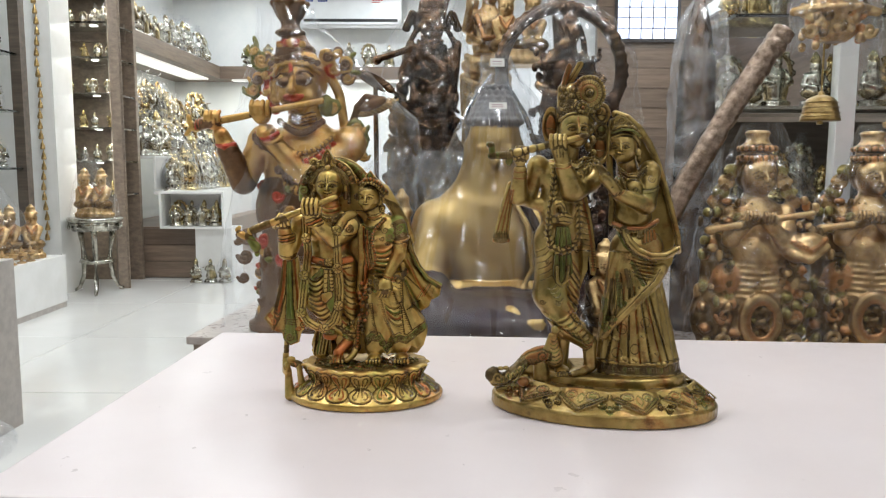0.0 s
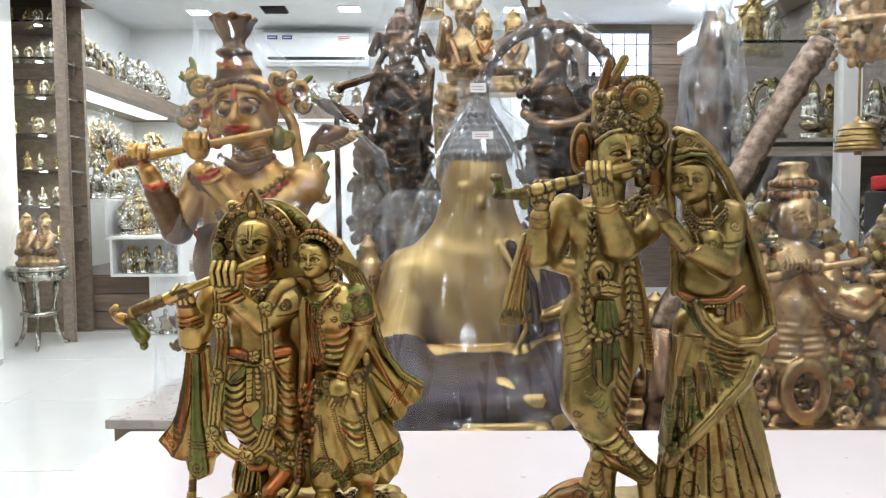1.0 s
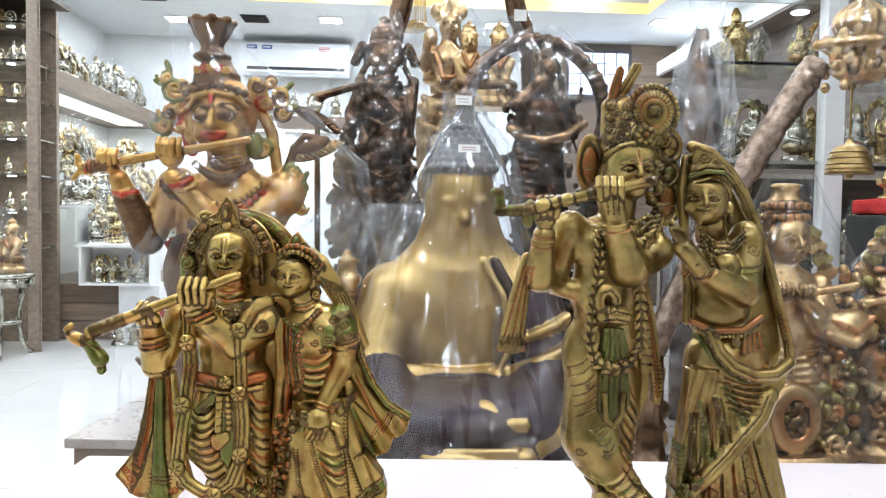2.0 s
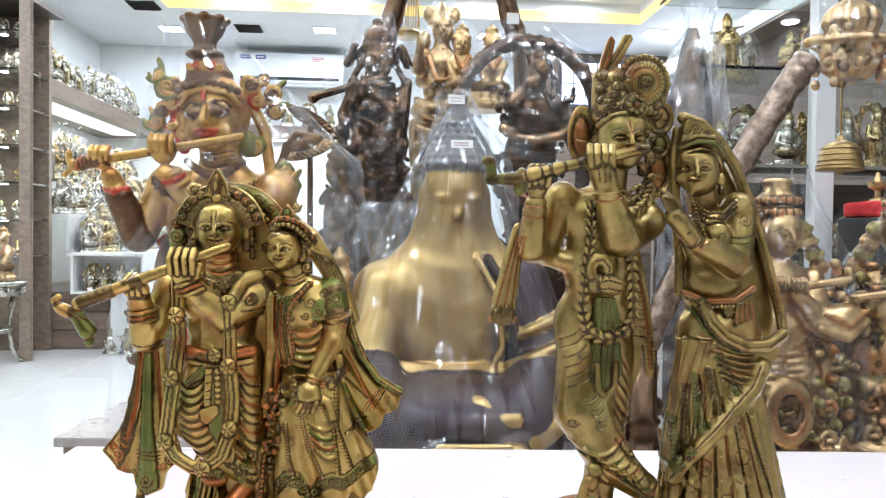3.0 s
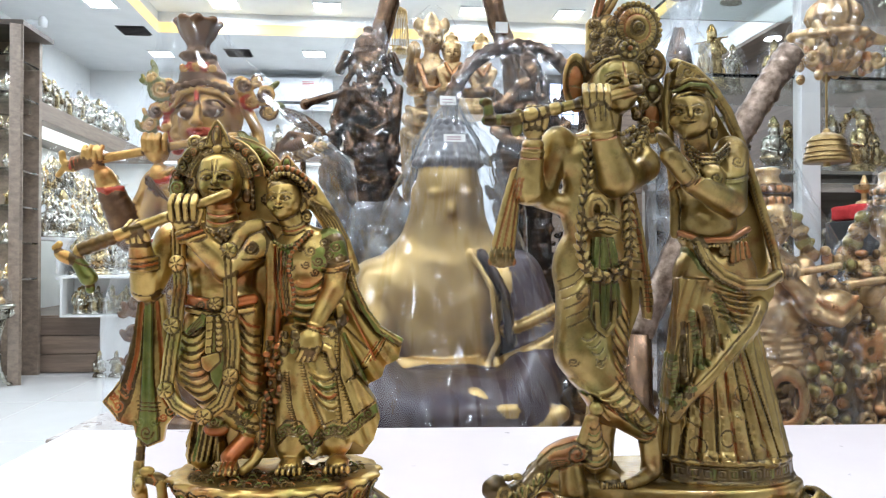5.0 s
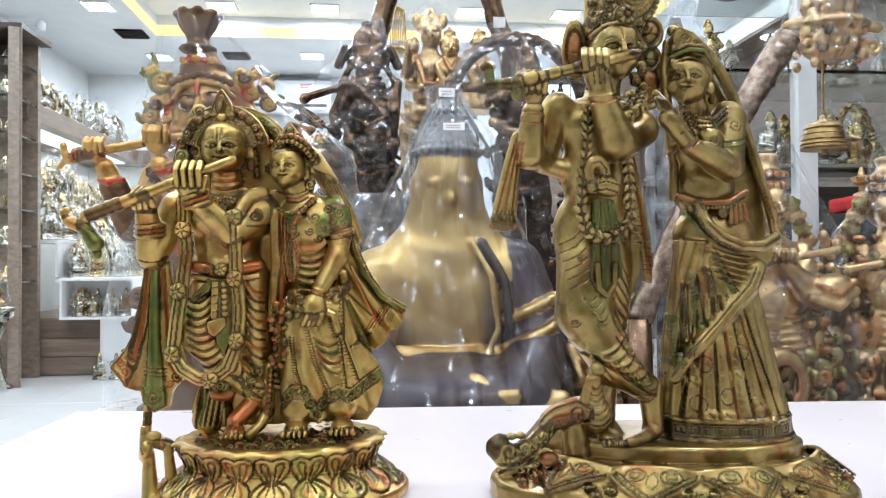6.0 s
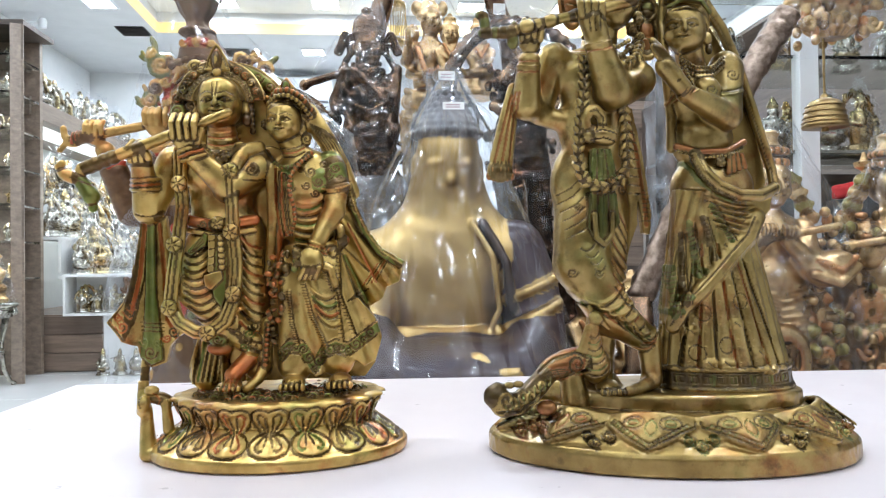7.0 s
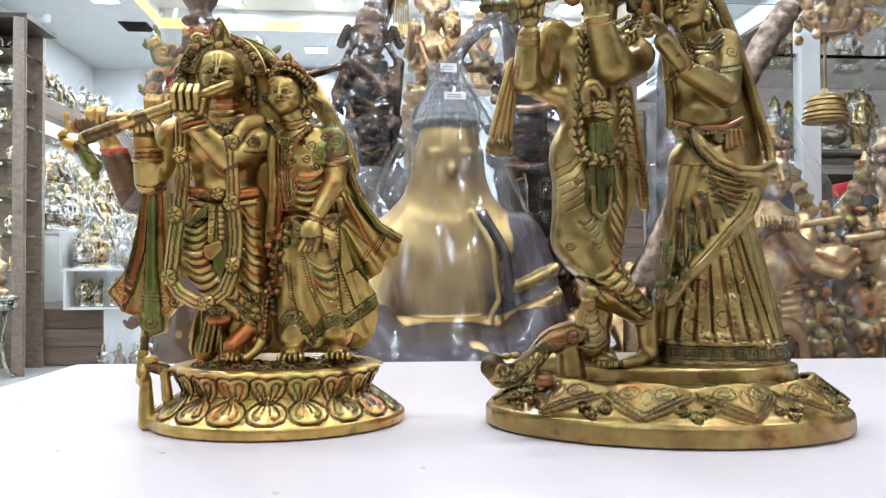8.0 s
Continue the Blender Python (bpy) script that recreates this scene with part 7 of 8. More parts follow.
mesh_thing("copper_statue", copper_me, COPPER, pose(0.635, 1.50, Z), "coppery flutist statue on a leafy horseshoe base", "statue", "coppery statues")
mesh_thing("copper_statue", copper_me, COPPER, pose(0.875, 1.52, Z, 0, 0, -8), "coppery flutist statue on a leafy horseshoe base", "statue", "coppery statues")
pair_me = squat_pair()
mesh_thing("pair_statue", pair_me, COPPER, pose(-0.13, 1.72, Z) @ Matrix.Diagonal((1.0, 1.0, 1.45, 1.0)), "low coppery statue of a seated pair", "statue", "wrapped statues")
mesh_thing("pair_statue", pair_me, COPPER, pose(0.40, 1.62, Z), "low coppery statue of a seated pair", "statue", "wrapped statues")
mesh_thing("pair_statue", pair_me, COPPER, pose(0.23, 2.30, 1.12), "coppery statue of a seated pair with raised trident", "statue", "wrapped statues")

bag("plastic_wrap", -0.33, 1.76, Z, [(0.0, 0.20, 0.14, 0.02, 0), (0.2, 0.20, 0.14, 0.03, 0), (0.38, 0.21, 0.13, 0.07, 0), (0.5, 0.205, 0.11, 0.055, 0), (0.54, 0.16, 0.11, 0.045, 0), (0.62, 0.12, 0.10, 0.015, 0), (0.70, 0.065, 0.06, -0.015, 0), (0.745, 0.056, 0.05, -0.03, 0)], "clear crumpled plastic bag over a gilded statue", FILM_PLEAT, 2, around=48, rise=0.034, crumple=0.009)
bag("plastic_wrap", 0.115, 1.66, Z, [(0.0, 0.225, 0.265, 0.02, -0.02), (0.12, 0.20, 0.225, 0.012, -0.01), (0.30, 0.145, 0.165, 0.0, 0.0), (0.42, 0.098, 0.130, 0.0, 0.005), (0.49, 0.070, 0.108, 0.004, 0.008), (0.56, 0.03, 0.065, 0.006, 0.005), (0.585, 0.012, 0.03, 0.008, 0.0)], "clear glossy plastic bag over a seated statue", FILM_PLEAT, 3, around=72, rise=0.05, crumple=0.009, tags=((0.002, -0.112, 0.508, 0.036, 0.013, 0),), jitter=0.0034)
bag("plastic_wrap", 0.136, 1.90, Z, [(0.2, 0.12, 0.10, 0.02, 0), (0.45, 0.10, 0.08, 0.03, 0), (0.55, 0.085, 0.07, 0.02, 0), (0.60, 0.05, 0.04, 0.01, 0), (0.66, 0.03, 0.03, 0.0, 0)], "clear plastic bag gathered at the top, with a label", FILM_MILKY, 4, tags=((0.0, -0.046, 0.635, 0.034, 0.02, 4),))
bag("plastic_wrap", -0.045, 2.16, Z, [(0.3, 0.15, 0.10, 0, 0), (0.6, 0.125, 0.09, 0, 0), (0.72, 0.11, 0.08, 0, 0), (0.82, 0.055, 0.05, 0.01, 0), (0.89, 0.03, 0.03, 0.015, 0)], "clear plastic bag over a dark bronze statue", FILM, 5)
bag("plastic_wrap", 0.15, 2.44, Z, [(0.5, 0.13, 0.10, 0, 0), (0.85, 0.12, 0.08, 0, 0), (0.93, 0.10, 0.07, 0, 0), (1.0, 0.045, 0.04, 0, 0), (1.03, 0.015, 0.015, 0, 0)], "clear plastic bag over a gilded seated statue", FILM, 6)
bag("plastic_wrap", 0.325, 1.98, Z, [(0.2, 0.19, 0.13, 0, 0), (0.5, 0.19, 0.12, 0, 0), (0.66, 0.18, 0.11, 0, 0), (0.75, 0.13, 0.08, 0, 0), (0.80, 0.06, 0.05, 0, 0), (0.82, 0.03, 0.02, 0, 0)], "clear plastic sheet over a hooped statue", FILM, 7)
bag("plastic_wrap", 0.635, 1.49, Z, [(0.0, 0.135, 0.10, 0, 0), (0.2, 0.13, 0.10, 0, 0), (0.32, 0.105, 0.085, 0, 0), (0.41, 0.055, 0.05, 0, 0), (0.47, 0.03, 0.03, -0.005, 0)], "clear plastic bag over a coppery statue", FILM, 8)
bag("plastic_wrap", 0.875, 1.51, Z, [(0.0, 0.13, 0.10, 0, 0), (0.2, 0.12, 0.10, 0, 0), (0.32, 0.10, 0.085, 0, 0), (0.41, 0.055, 0.05, 0, 0), (0.47, 0.03, 0.03, -0.005, 0)], "clear plastic bag over a coppery statue", FILM, 9)
bag("plastic_wrap", -0.125, 1.71, Z, [(0.0, 0.12, 0.09, 0, 0), (0.22, 0.11, 0.085, 0, 0), (0.33, 0.09, 0.07, 0, 0), (0.40, 0.04, 0.04, 0.02, 0), (0.43, 0.02, 0.02, 0.03, 0)], "clear plastic bag over a low statue", FILM, 10)
bag("plastic_wrap", 0.02, 1.80, Z, [(0.1, 0.10, 0.09, 0, 0), (0.30, 0.085, 0.07, 0.01, 0), (0.40, 0.06, 0.03, -0.02, 0), (0.42, 0.05, 0.012, -0.01, 0)], "milky crumpled plastic bag", FILM_MILKY, 12)
bag("plastic_wrap", 0.25, 2.33, 1.12, [(0.0, 0.10, 0.07, 0.02, 0), (0.15, 0.09, 0.06, 0.03, 0), (0.22, 0.04, 0.03, 0.04, 0), (0.25, 0.012, 0.012, 0.05, 0)], "clear plastic bag over a gilded statue", FILM, 13)


def wrapped_parasol():
    """A tall folded form in grey crumpled wrap, with a star-shaped twist at its top."""
    h = holder("wrapped_parasol", pose(0.59, 1.76, Z), "tall folded form in grey crumpled plastic wrap", "wrapped ornament")
    w = bag("wrap", 0, 0, 0, [(0.0, 0.055, 0.05, 0, 0), (0.3, 0.058, 0.05, 0, 0), (0.6, 0.060, 0.05, 0.004, 0), (0.70, 0.052, 0.045, 0.01, 0), (0.745, 0.036, 0.03, 0.012, 0), (0.77, 0.017, 0.017, 0.014, 0), (0.80, 0.03, 0.024, 0.016, 0), (0.83, 0.034, 0.026, 0.018, 0)], "grey crumpled plastic wrap", FILM_GREY, 31, around=30, rise=0.03, crumple=0.006)
    w.parent = h
    for k in ("category", "group"):
        if k in w:
            del w[k]
    part("core", turned_bm([(0, 0.04), (0.4, 0.042), (0.62, 0.038), (0.72, 0.02), (0.77, 0.006)], 20, 10, 0.004), BRONZE, h, "dark folded core", smooth=True)


wrapped_parasol()

# tree trunks with tags, and a slanting ornate pole
for pts, r, lbl in (([(0.02, 2.42, Z), (0.0, 2.42, 0.9), (-0.03, 2.40, 1.25), (0.0, 2.39, 1.36), (0.035, 2.39, 1.5), (0.03, 2.4, 1.75)], 0.030, "dark bark-textured metal trunk rising behind the statues"), ([(0.40, 2.44, Z), (0.40, 2.42, 0.9), (0.37, 2.40, 1.3), (0.335, 2.39, 1.39), (0.30, 2.39, 1.52), (0.31, 2.4, 1.75)], 0.028, "dark bark-textured metal trunk with a paper label")):
    bm = bar([tuple(Vector(pts[i]).lerp(Vector(pts[i + 1]), k / 6)) for i in range(len(pts) - 1) for k in range(6)], r, 14)
    for v in bm.verts:
        v.co += 0.006 * noise.noise_vector(v.co * 40)
    ob = part("tree_trunk_sculpture", bm, BRONZE, None, lbl, smooth=True)
    tagged(ob, category="metal trunk", group="bronze trunks")
    if pts[0][0] > 0.3:
        part("label", box(0.318, 0.352, 2.357, 2.3585, 1.37, 1.40), PAPER, ob, "white paper label")
pts = [(0.40, 1.47, 0.62), (0.482, 1.47, 0.79), (0.56, 1.47, 0.93), (0.62, 1.47, 1.025), (0.66, 1.47, 1.085)]
bm = bar([tuple(Vector(pts[i]).lerp(Vector(pts[i + 1]), k / 20)) for i in range(4) for k in range(20)], 0.021, 20)
for v in bm.verts:
    v.co += 0.003 * noise.noise_vector(v.co * 60) + 0.004 * noise.noise_vector(v.co * 170)
ob = part("ornate_pole", bm, POLE_METAL, None, "slanting coppery embossed pole in clear wrap", smooth=True)
tagged(ob, category="ornate pole")
base = turned_bm([(0, 0.06), (0.012, 0.06), (0.02, 0.03), (0.06, 0.024), (0.07, 0.03), (0.08, 0.024), (0.19, 0.022)], 24)
b = part("base", base, BRONZE, ob, smooth=True)
b.location = (0.40, 1.47, Z)

# brown leaf shapes standing behind the gilded statue
for x, z, turn, r in ((-0.165, 1.03, 28, 0.06), (-0.165, 0.965, -20, 0.045)):
    s = Cast((-70, -30, -20), (70, 30, 20), 2.0, 0, 0, 0.001, 2.0)
    s.ball(0, 0, 0, 55, 16, 8, 3, k=2)
    s.tube([(-60, 0, -4), (60, 0, -4)], 3, 0, k=1)
    for i in range(-4, 5):
        s.tube([(11 * i, 0, -7), (11 * i + 10, -10, -5)], 1.6, 0, k=1)
        s.tube([(11 * i, 0, -7), (11 * i + 10, 10, -5)], 1.6, 0, k=1)
    leaf = mesh_thing("bronze_leaf", s.mesh("bronze_leaf"), BRONZE if z > 1 else COPPER, pose(x, 1.9, z, 0, turn, 0), "brown veined metal leaf on a stem", "metal leaf", "metal leaves")
    stem = part("stem", bar([(0, 0.0, 0), (0.0, 0.02, -0.2), (0.0, 0.03, -(z - Z))], 0.006), BRONZE, leaf)
    stem.rotation_euler = (0, radians(-turn), 0)


def hanging_bell(x, y, z, r, drop, label):
    h = holder("hanging_bell", pose(x, y, z) @ Matrix.Diagonal((1.06, 1.06, 0.58, 1.0)), label, "bell", "hanging brass bells")
    part("bell_body", turned_bm([(0.0, r), (0.006, r * 1.02), (0.012, r * 0.97), (0.05, r * 0.86), (0.07, r * 0.78), (0.082, r * 0.64), (0.09, r * 0.36), (0.095, r * 0.16), (0.1, r * 0.18), (0.108, r * 0.08)], 40), BELL_BRASS, h, smooth=True)
    for q in (0.016, 0.03, 0.048, 0.066):
        rr = r * float(np.interp(q, (0.012, 0.05, 0.07), (0.97, 0.86, 0.78))) + 0.0005
        bm = bmesh.new()
        n, m = 40, 8
        ring = [[bm.verts.new(((rr + 0.0018 * math.cos(b)) * math.cos(a), (rr + 0.0018 * math.cos(b)) * math.sin(a), q + 0.0018 * math.sin(b))) for b in [2 * math.pi * k / m for k in range(m)]] for a in [2 * math.pi * i / n for i in range(n)]]
        for i in range(n):
            for k in range(m):
                bm.faces.new((ring[i][k], ring[(i + 1) % n][k], ring[(i + 1) % n][(k + 1) % m], ring[i][(k + 1) % m]))
        part("band", bm, BELL_BRASS, h, smooth=True)
    part("clapper", bar([(0, 0, -0.012), (0, 0, 0.06)], 0.006), BELL_BRASS, h)
    part("chain", bar([(0, 0, 0.1), (0, 0, drop / 0.58)], 0.002), BELL_BRASS, h)
    return h


# ---- the shop round about ----
def small_idol(kind):
    """A small metal figurine about 0.2 m high, in a few casts."""
    s = Cast((-75, -205, -45), (75, 2, 45), 5.2, 0, 0, 0.001, 4.0)
    s.turned(0, 0, 0, [(0, 56), (10, 56), (16, 46), (26, 50), (30, 44)], 1, 0.62, 0, ridges=9, amp=2)
    if kind == 0:
        s.ball(0, -54, -4, 50, 22, 30, 0)
        s.ball(0, -92, 0, 36, 38, 26, 0)
        s.ball(0, -142, -4, 23, 26, 22, 0)
        s.tube([(0, -140, -24), (4, -112, -34), (14, -92, -34)], 8, 2, k=2)
        for e in (-1, 1):
            s.ball(e * 30, -146, 0, 15, 20, 7, 1)
            s.limb((e * 34, -108, 0), (e * 52, -84, -16), 11, 9)
            s.limb((e * 52, -84, -16), (e * 44, -118, -22), 8, 7)
        s.turned(0, -160, 0, [(0, 24), (14, 20), (36, 5)], 1, 1, 2)
    elif kind == 1:
        s.ring(0, -120, 14, 52, 8, 2, rv=66)
        for i in range(14):
            s.ball(62 * math.cos(i * 0.45), -120 + 74 * math.sin(i * 0.45), 14, 9, 9, 8, 0)
        s.limb((0, -30, 0), (0, -100, 0), 24, 26)
        s.ball(0, -112, 0, 30, 28, 20)
        s.ball(0, -150, -4, 17, 20, 17)
        s.turned(0, -164, 0, [(0, 18), (26, 4)], 1, 1, 1)
        for e in (-1, 1):
            s.limb((e * 26, -122, 0), (e * 42, -92, -14), 10, 8)
            s.limb((e * 42, -92, -14), (e * 20, -84, -30), 8, 7)
            s.limb((e * 16, -30, -4), (e * 22, -70, 0), 18, 20, 2)
    elif kind == 2:
        s.ball(0, -56, -4, 52, 24, 32, 2)
        s.limb((0, -60, 0), (0, -110, 0), 30, 30)
        s.ball(0, -146, -4, 20, 24, 20)
        s.turned(0, -164, 0, [(0, 22), (16, 16), (40, 4)], 1, 1, 1)
        for e in (-1, 1):
            s.limb((e * 30, -118, 0), (e * 46, -84, -10), 11, 9)
            s.limb((e * 46, -84, -10), (e * 12, -72, -34), 9, 7)
    else:
        s.limb((-14, -30, 0), (-8, -100, 0), 18, 24)
        s.limb((18, -30, 4), (8, -100, 0), 20, 24, 1)
        s.ball(0, -122, 0, 32, 28, 20)
        s.ball(2, -160, -4, 16, 19, 16)
        s.turned(2, -172, 0, [(0, 17), (26, 5)], 1, 1, 2)
        s.limb((44, -150, -26), (-56, -128, -24), 4, 4, 2, k=1)
        for e in (-1, 1):
            s.limb((e * 28, -130, 0), (e * 36, -108, -16), 10, 8)
            s.limb((e * 36, -108, -16), (e * 10, -140, -26), 8, 6)
        s.sheet([(-50, -40), (-30, -110), (30, -110), (52, -36)], 16, 8, 0, folds=4, pitch=18)
    s.rough(1.2, 9.0)
    return s.mesh("figurine")


IDOLS = [small_idol(k) for k in range(4)]
IDOL_MESHES = {}
for k, me in enumerate(IDOLS):
    for tone, m in (("silver", SILVER), ("gold", WARM_SILVER)):
        c = me.copy()
        c.materials.append(m)
        IDOL_MESHES[k, tone] = c
IDOL_LABELS = {"silver": "small silvered figurine in clear wrap on a shelf", "gold": "small gold-toned figurine in clear wrap on a shelf"}


def sleeve_mesh(seed):
    """A crumpled clear sleeve for a small figurine."""
    random.seed(seed)
    bm = bmesh.new()
    n, rings = 18, []
    for z, r in ((0.002, 0.066), (0.05, 0.07), (0.12, 0.066), (0.17, 0.05), (0.205, 0.022), (0.225, 0.012), (0.235, 0.02)):
        rings.append([bm.verts.new((r * random.uniform(0.84, 1.12) * math.cos(2 * math.pi * i / n), 0.75 * r * random.uniform(0.84, 1.12) * math.sin(2 * math.pi * i / n), z)) for i in range(n)])
    for a, b in zip(rings, rings[1:]):
        for i in range(n):
            bm.faces.new((a[i], a[(i + 1) % n], b[(i + 1) % n], b[i]))
    me = bpy.data.meshes.new("sleeve")
    bm.to_mesh(me)
    bm.free()
    me.materials.append(FILM)
    return me


SLEEVES = [sleeve_mesh(k) for k in range(3)]


def idol(x, y, z, tall, turn=0.0, gold=0.3, wrapped=0.6):
    tone = "gold" if random.random() < gold else "silver"
    k = random.randrange(4)
    ob = new("figurine", IDOL_MESHES[k, tone])
    ob.matrix_world = pose(x, y, z + 0.0005, 0, 0, turn + random.uniform(-14, 14)) @ Matrix.Scale(tall / 0.2, 4)
    tagged(ob, IDOL_LABELS[tone] if wrapped else IDOL_LABELS[tone].replace(" in clear wrap", ""), "figurine", "figurines on the shelves")
    if random.random() < wrapped:
        w = new("sleeve", random.choice(SLEEVES))
        w.matrix_world = ob.matrix_world.copy()
        tagged(w, "clear crumpled plastic sleeve over a figurine", "plastic sleeve", "clear sleeves")


# air conditioner on the back wall
ac = holder("air_conditioner", pose(-0.93, 7.75, 2.18), "white split air conditioner with blue and red stickers", "air conditioner")
bm = bmesh.new()
prof = [(0.0, -0.10), (-0.02, -0.20), (0.05, -0.235), (0.24, -0.235), (0.29, -0.215), (0.30, -0.18), (0.30, 0), (0.0, 0)]
for x in (-0.51, 0.51):
    for z, y in prof:
        bm.verts.new((x, y, z))
bm.verts.ensure_lookup_table()
n = len(prof)
for i in range(n):
    bm.faces.new((bm.verts[i], bm.verts[(i + 1) % n], bm.verts[n + (i + 1) % n], bm.verts[n + i]))
bm.faces.new([bm.verts[i] for i in range(n)][::-1])
bm.faces.new([bm.verts[n + i] for i in range(n)])
bmesh.ops.recalc_face_normals(bm, faces=bm.faces)
bmesh.ops.bevel(bm, geom=bm.edges[:], offset=0.008, segments=2, affect="EDGES")
part("housing", bm, WHITE_PLASTIC, ac)
part("air_slot", box(-0.45, 0.47, -0.238, -0.2, 0.035, 0.062), BLACK, ac, "dark air slot")
part("flap", box(-0.45, 0.47, -0.232, -0.19, 0.012, 0.032, 0.002), WHITE_PLASTIC, ac)
for x in (-0.40, -0.26):
    part("sticker", box(x - 0.05, x + 0.045, -0.2375, -0.2355, 0.225, 0.262), BLUE, ac, "blue sticker with light bars")
    part("sticker_bar", box(x - 0.04, x + 0.03, -0.2385, -0.2378, 0.238, 0.25), PAPER, ac, "pale bar on the sticker")
for q in (0.22, 0.235, 0.25):
    part("sticker", box(0.22, 0.30 + 0.03 * (q > 0.23), -0.2375, -0.2355, q - 0.003, q + 0.003), RED_CLOTH, ac, "faint red row of print")

# ceiling vents
for x, y in ((-1.21, 6.98), (-1.92, 6.4)):
    v = holder("ceiling_vent", pose(x, y, CEILING), "small dark square ceiling vent with slats", "ceiling vent", "ceiling vents")
    part("backing", box(-0.11, 0.11, -0.11, 0.11, -0.006, 0), BLACK, v)
    for q in range(6):
        s_ = part("slat", box(-0.1, 0.1, -0.012, 0.012, -0.002, 0.002), FRAME_DARK, v)
        s_.location, s_.rotation_euler = (0, -0.09 + 0.036 * q, -0.012), (radians(35), 0, 0)

# camera-like sensor on the left wall
sn = holder("wall_sensor", pose(-2.44, 6.0, 2.44), "small white wall sensor on a bracket", "sensor")
part("body", turned_bm([(0, 0.03), (0.05, 0.032), (0.07, 0.02)], 16), WHITE_PLASTIC, sn, smooth=True)
part("bracket", box(-0.32, 0.0, -0.012, 0.012, 0.02, 0.045), WHITE_PLASTIC, sn)

# left wall: ledge, lit niche and tiers
part_ledge = structure("ledge", box(LEFT, -2.2, 5.25, FAR, 1.655, 1.775, 0.003), WOOD_SIDE, "brown wood ledge along the white wall", "ledge")
structure("ledge_back", box(-2.2, -0.2, 7.45, FAR, 1.655, 1.775, 0.003), WOOD_MID, "brown wood ledge along the back wall", "ledge")
structure("niche_light", box(-2.5, -2.3, 5.3, 7.4, 1.640, 1.654), NICHE_GLOW, "white light strip under the ledge", "niche light")
structure("niche_light_back", box(-2.1, -0.3, 7.5, 7.6, 1.640, 1.654), NICHE_GLOW, "white light strip under the ledge", "niche light")
area("niche_lamp", pose(-2.4, 6.4, 1.63), 0.2, 2.0, 9.0, (0.97, 1.0, 0.93))
area("niche_lamp", pose(-1.2, 7.55, 1.63), 1.7, 0.1, 6.5, (0.97, 1.0, 0.93))
random.seed(31)
for y in np.arange(5.4, 7.5, 0.155):
    idol(-2.33 + random.uniform(-0.03, 0.03), y, 1.775, random.uniform(0.22, 0.31), 90 - 35, 0.15, 0.7)
for x in np.arange(-1.95, -0.3, 0.2):
    idol(x, 7.58, 1.775, random.uniform(0.2, 0.27), 0, 0.3, 0.3)
tiers = ((-1.9, 0.62), (-2.08, 0.88), (-2.25, 1.13))
for x, z in tiers:
    t = holder("tier_shelf", pose(0, 0, 0), "white tier shelf stacked with wrapped figurines", "shelf", "niche tiers")
    part("board", box(x - 0.2, x, 5.42, 7.4, z - 0.02, z, 0.002), LAMINATE, t)
    part("riser", box(x - 0.02, x - 0.004, 5.42, 7.4, z - (0.24 if z > 0.7 else 0.25), z - 0.02), LAMINATE, t)
    for y in np.arange(5.48, 7.35, 0.1):
        idol(x - 0.09 + random.uniform(-0.04, 0.04), y, z, random.uniform(0.24, 0.36), 90 - 40, 0.45, 0.75)
pl = holder("low_plinth", pose(0, 0, 0), "low brown wood-print plinth with stepped boards", "plinth")
part("body", box(-2.5, -1.78, 5.38, 7.4, 0.0, 0.37), WOOD_MID, pl)
for z in (0.09, 0.21, 0.33):
    part("board", box(-2.42, -1.775, 5.355, 5.38, z - 0.085, z + 0.03, 0.002), WOOD_MID, pl)
wb = holder("white_display_box", pose(-1.76, 5.2, 0.371), "white open display box with small figurines inside", "display box")
part("floor_board", box(-0.225, 0.225, 0, 0.2, 0, 0.015), LAMINATE, wb)
part("back_board", box(-0.21, 0.21, 0.185, 0.2, 0.015, 0.245), LAMINATE, wb)
part("top_board", box(-0.225, 0.225, 0, 0.2, 0.245, 0.262), LAMINATE, wb)
for x in (-0.225, 0.21):
    part("side_board", box(x, x + 0.015, 0, 0.2, 0.015, 0.245), LAMINATE, wb)
for x in (-0.15, -0.06, 0.03, 0.12):
    for y in (0.05, 0.13):
        idol(-1.76 + x + 0.02, 5.2 + y, 0.387, 0.15 + 0.03 * (y > 0.1), 0, 0.6, 0.1)
pb = holder("white_pedestal", pose(-1.63, 5.24, 0), "white laminate pedestal below the display box", "pedestal")
part("body", box(-0.13, 0.13, 0.02, 0.3, 0, 0.37, 0.003), LAMINATE, pb)
for x in (-1.72, -1.62, -1.52):
    idol(x, 5.14, 0.0, 0.17, 0, 0.4, 0.5)

# dark wall unit with glass shelves
un = holder("wall_unit", pose(-2.45, 4.9, 0), "dark wood-print wall unit with glass shelves of figurines", "shelf unit")
sp = part("side_panel", box(-0.07, 0.0, 0.0, 0.46, 0, 2.12), WOOD_SIDE, un)
sp.location, sp.rotation_euler = (0.372, 0.0, 0), (0, 0, radians(25))
for z in np.arange(0.0, 2.1, 0.212):
    part("plank", box(0.296, 0.374, -0.006, 0.0, z + 0.002, z + 0.21, 0.001), WOOD_SIDE, un)
part("back_panel", box(-0.35, 0.30, 0.38, 0.42, 0, 2.12), WOOD_SIDE, un)
part("side_panel", box(-0.35, -0.3, 0.0, 0.38, 0, 2.12), WOOD_DARK, un)
part("top_panel", box(-0.35, 0.37, 0.0, 0.42, 2.12, 2.15), WOOD_DARK, un)
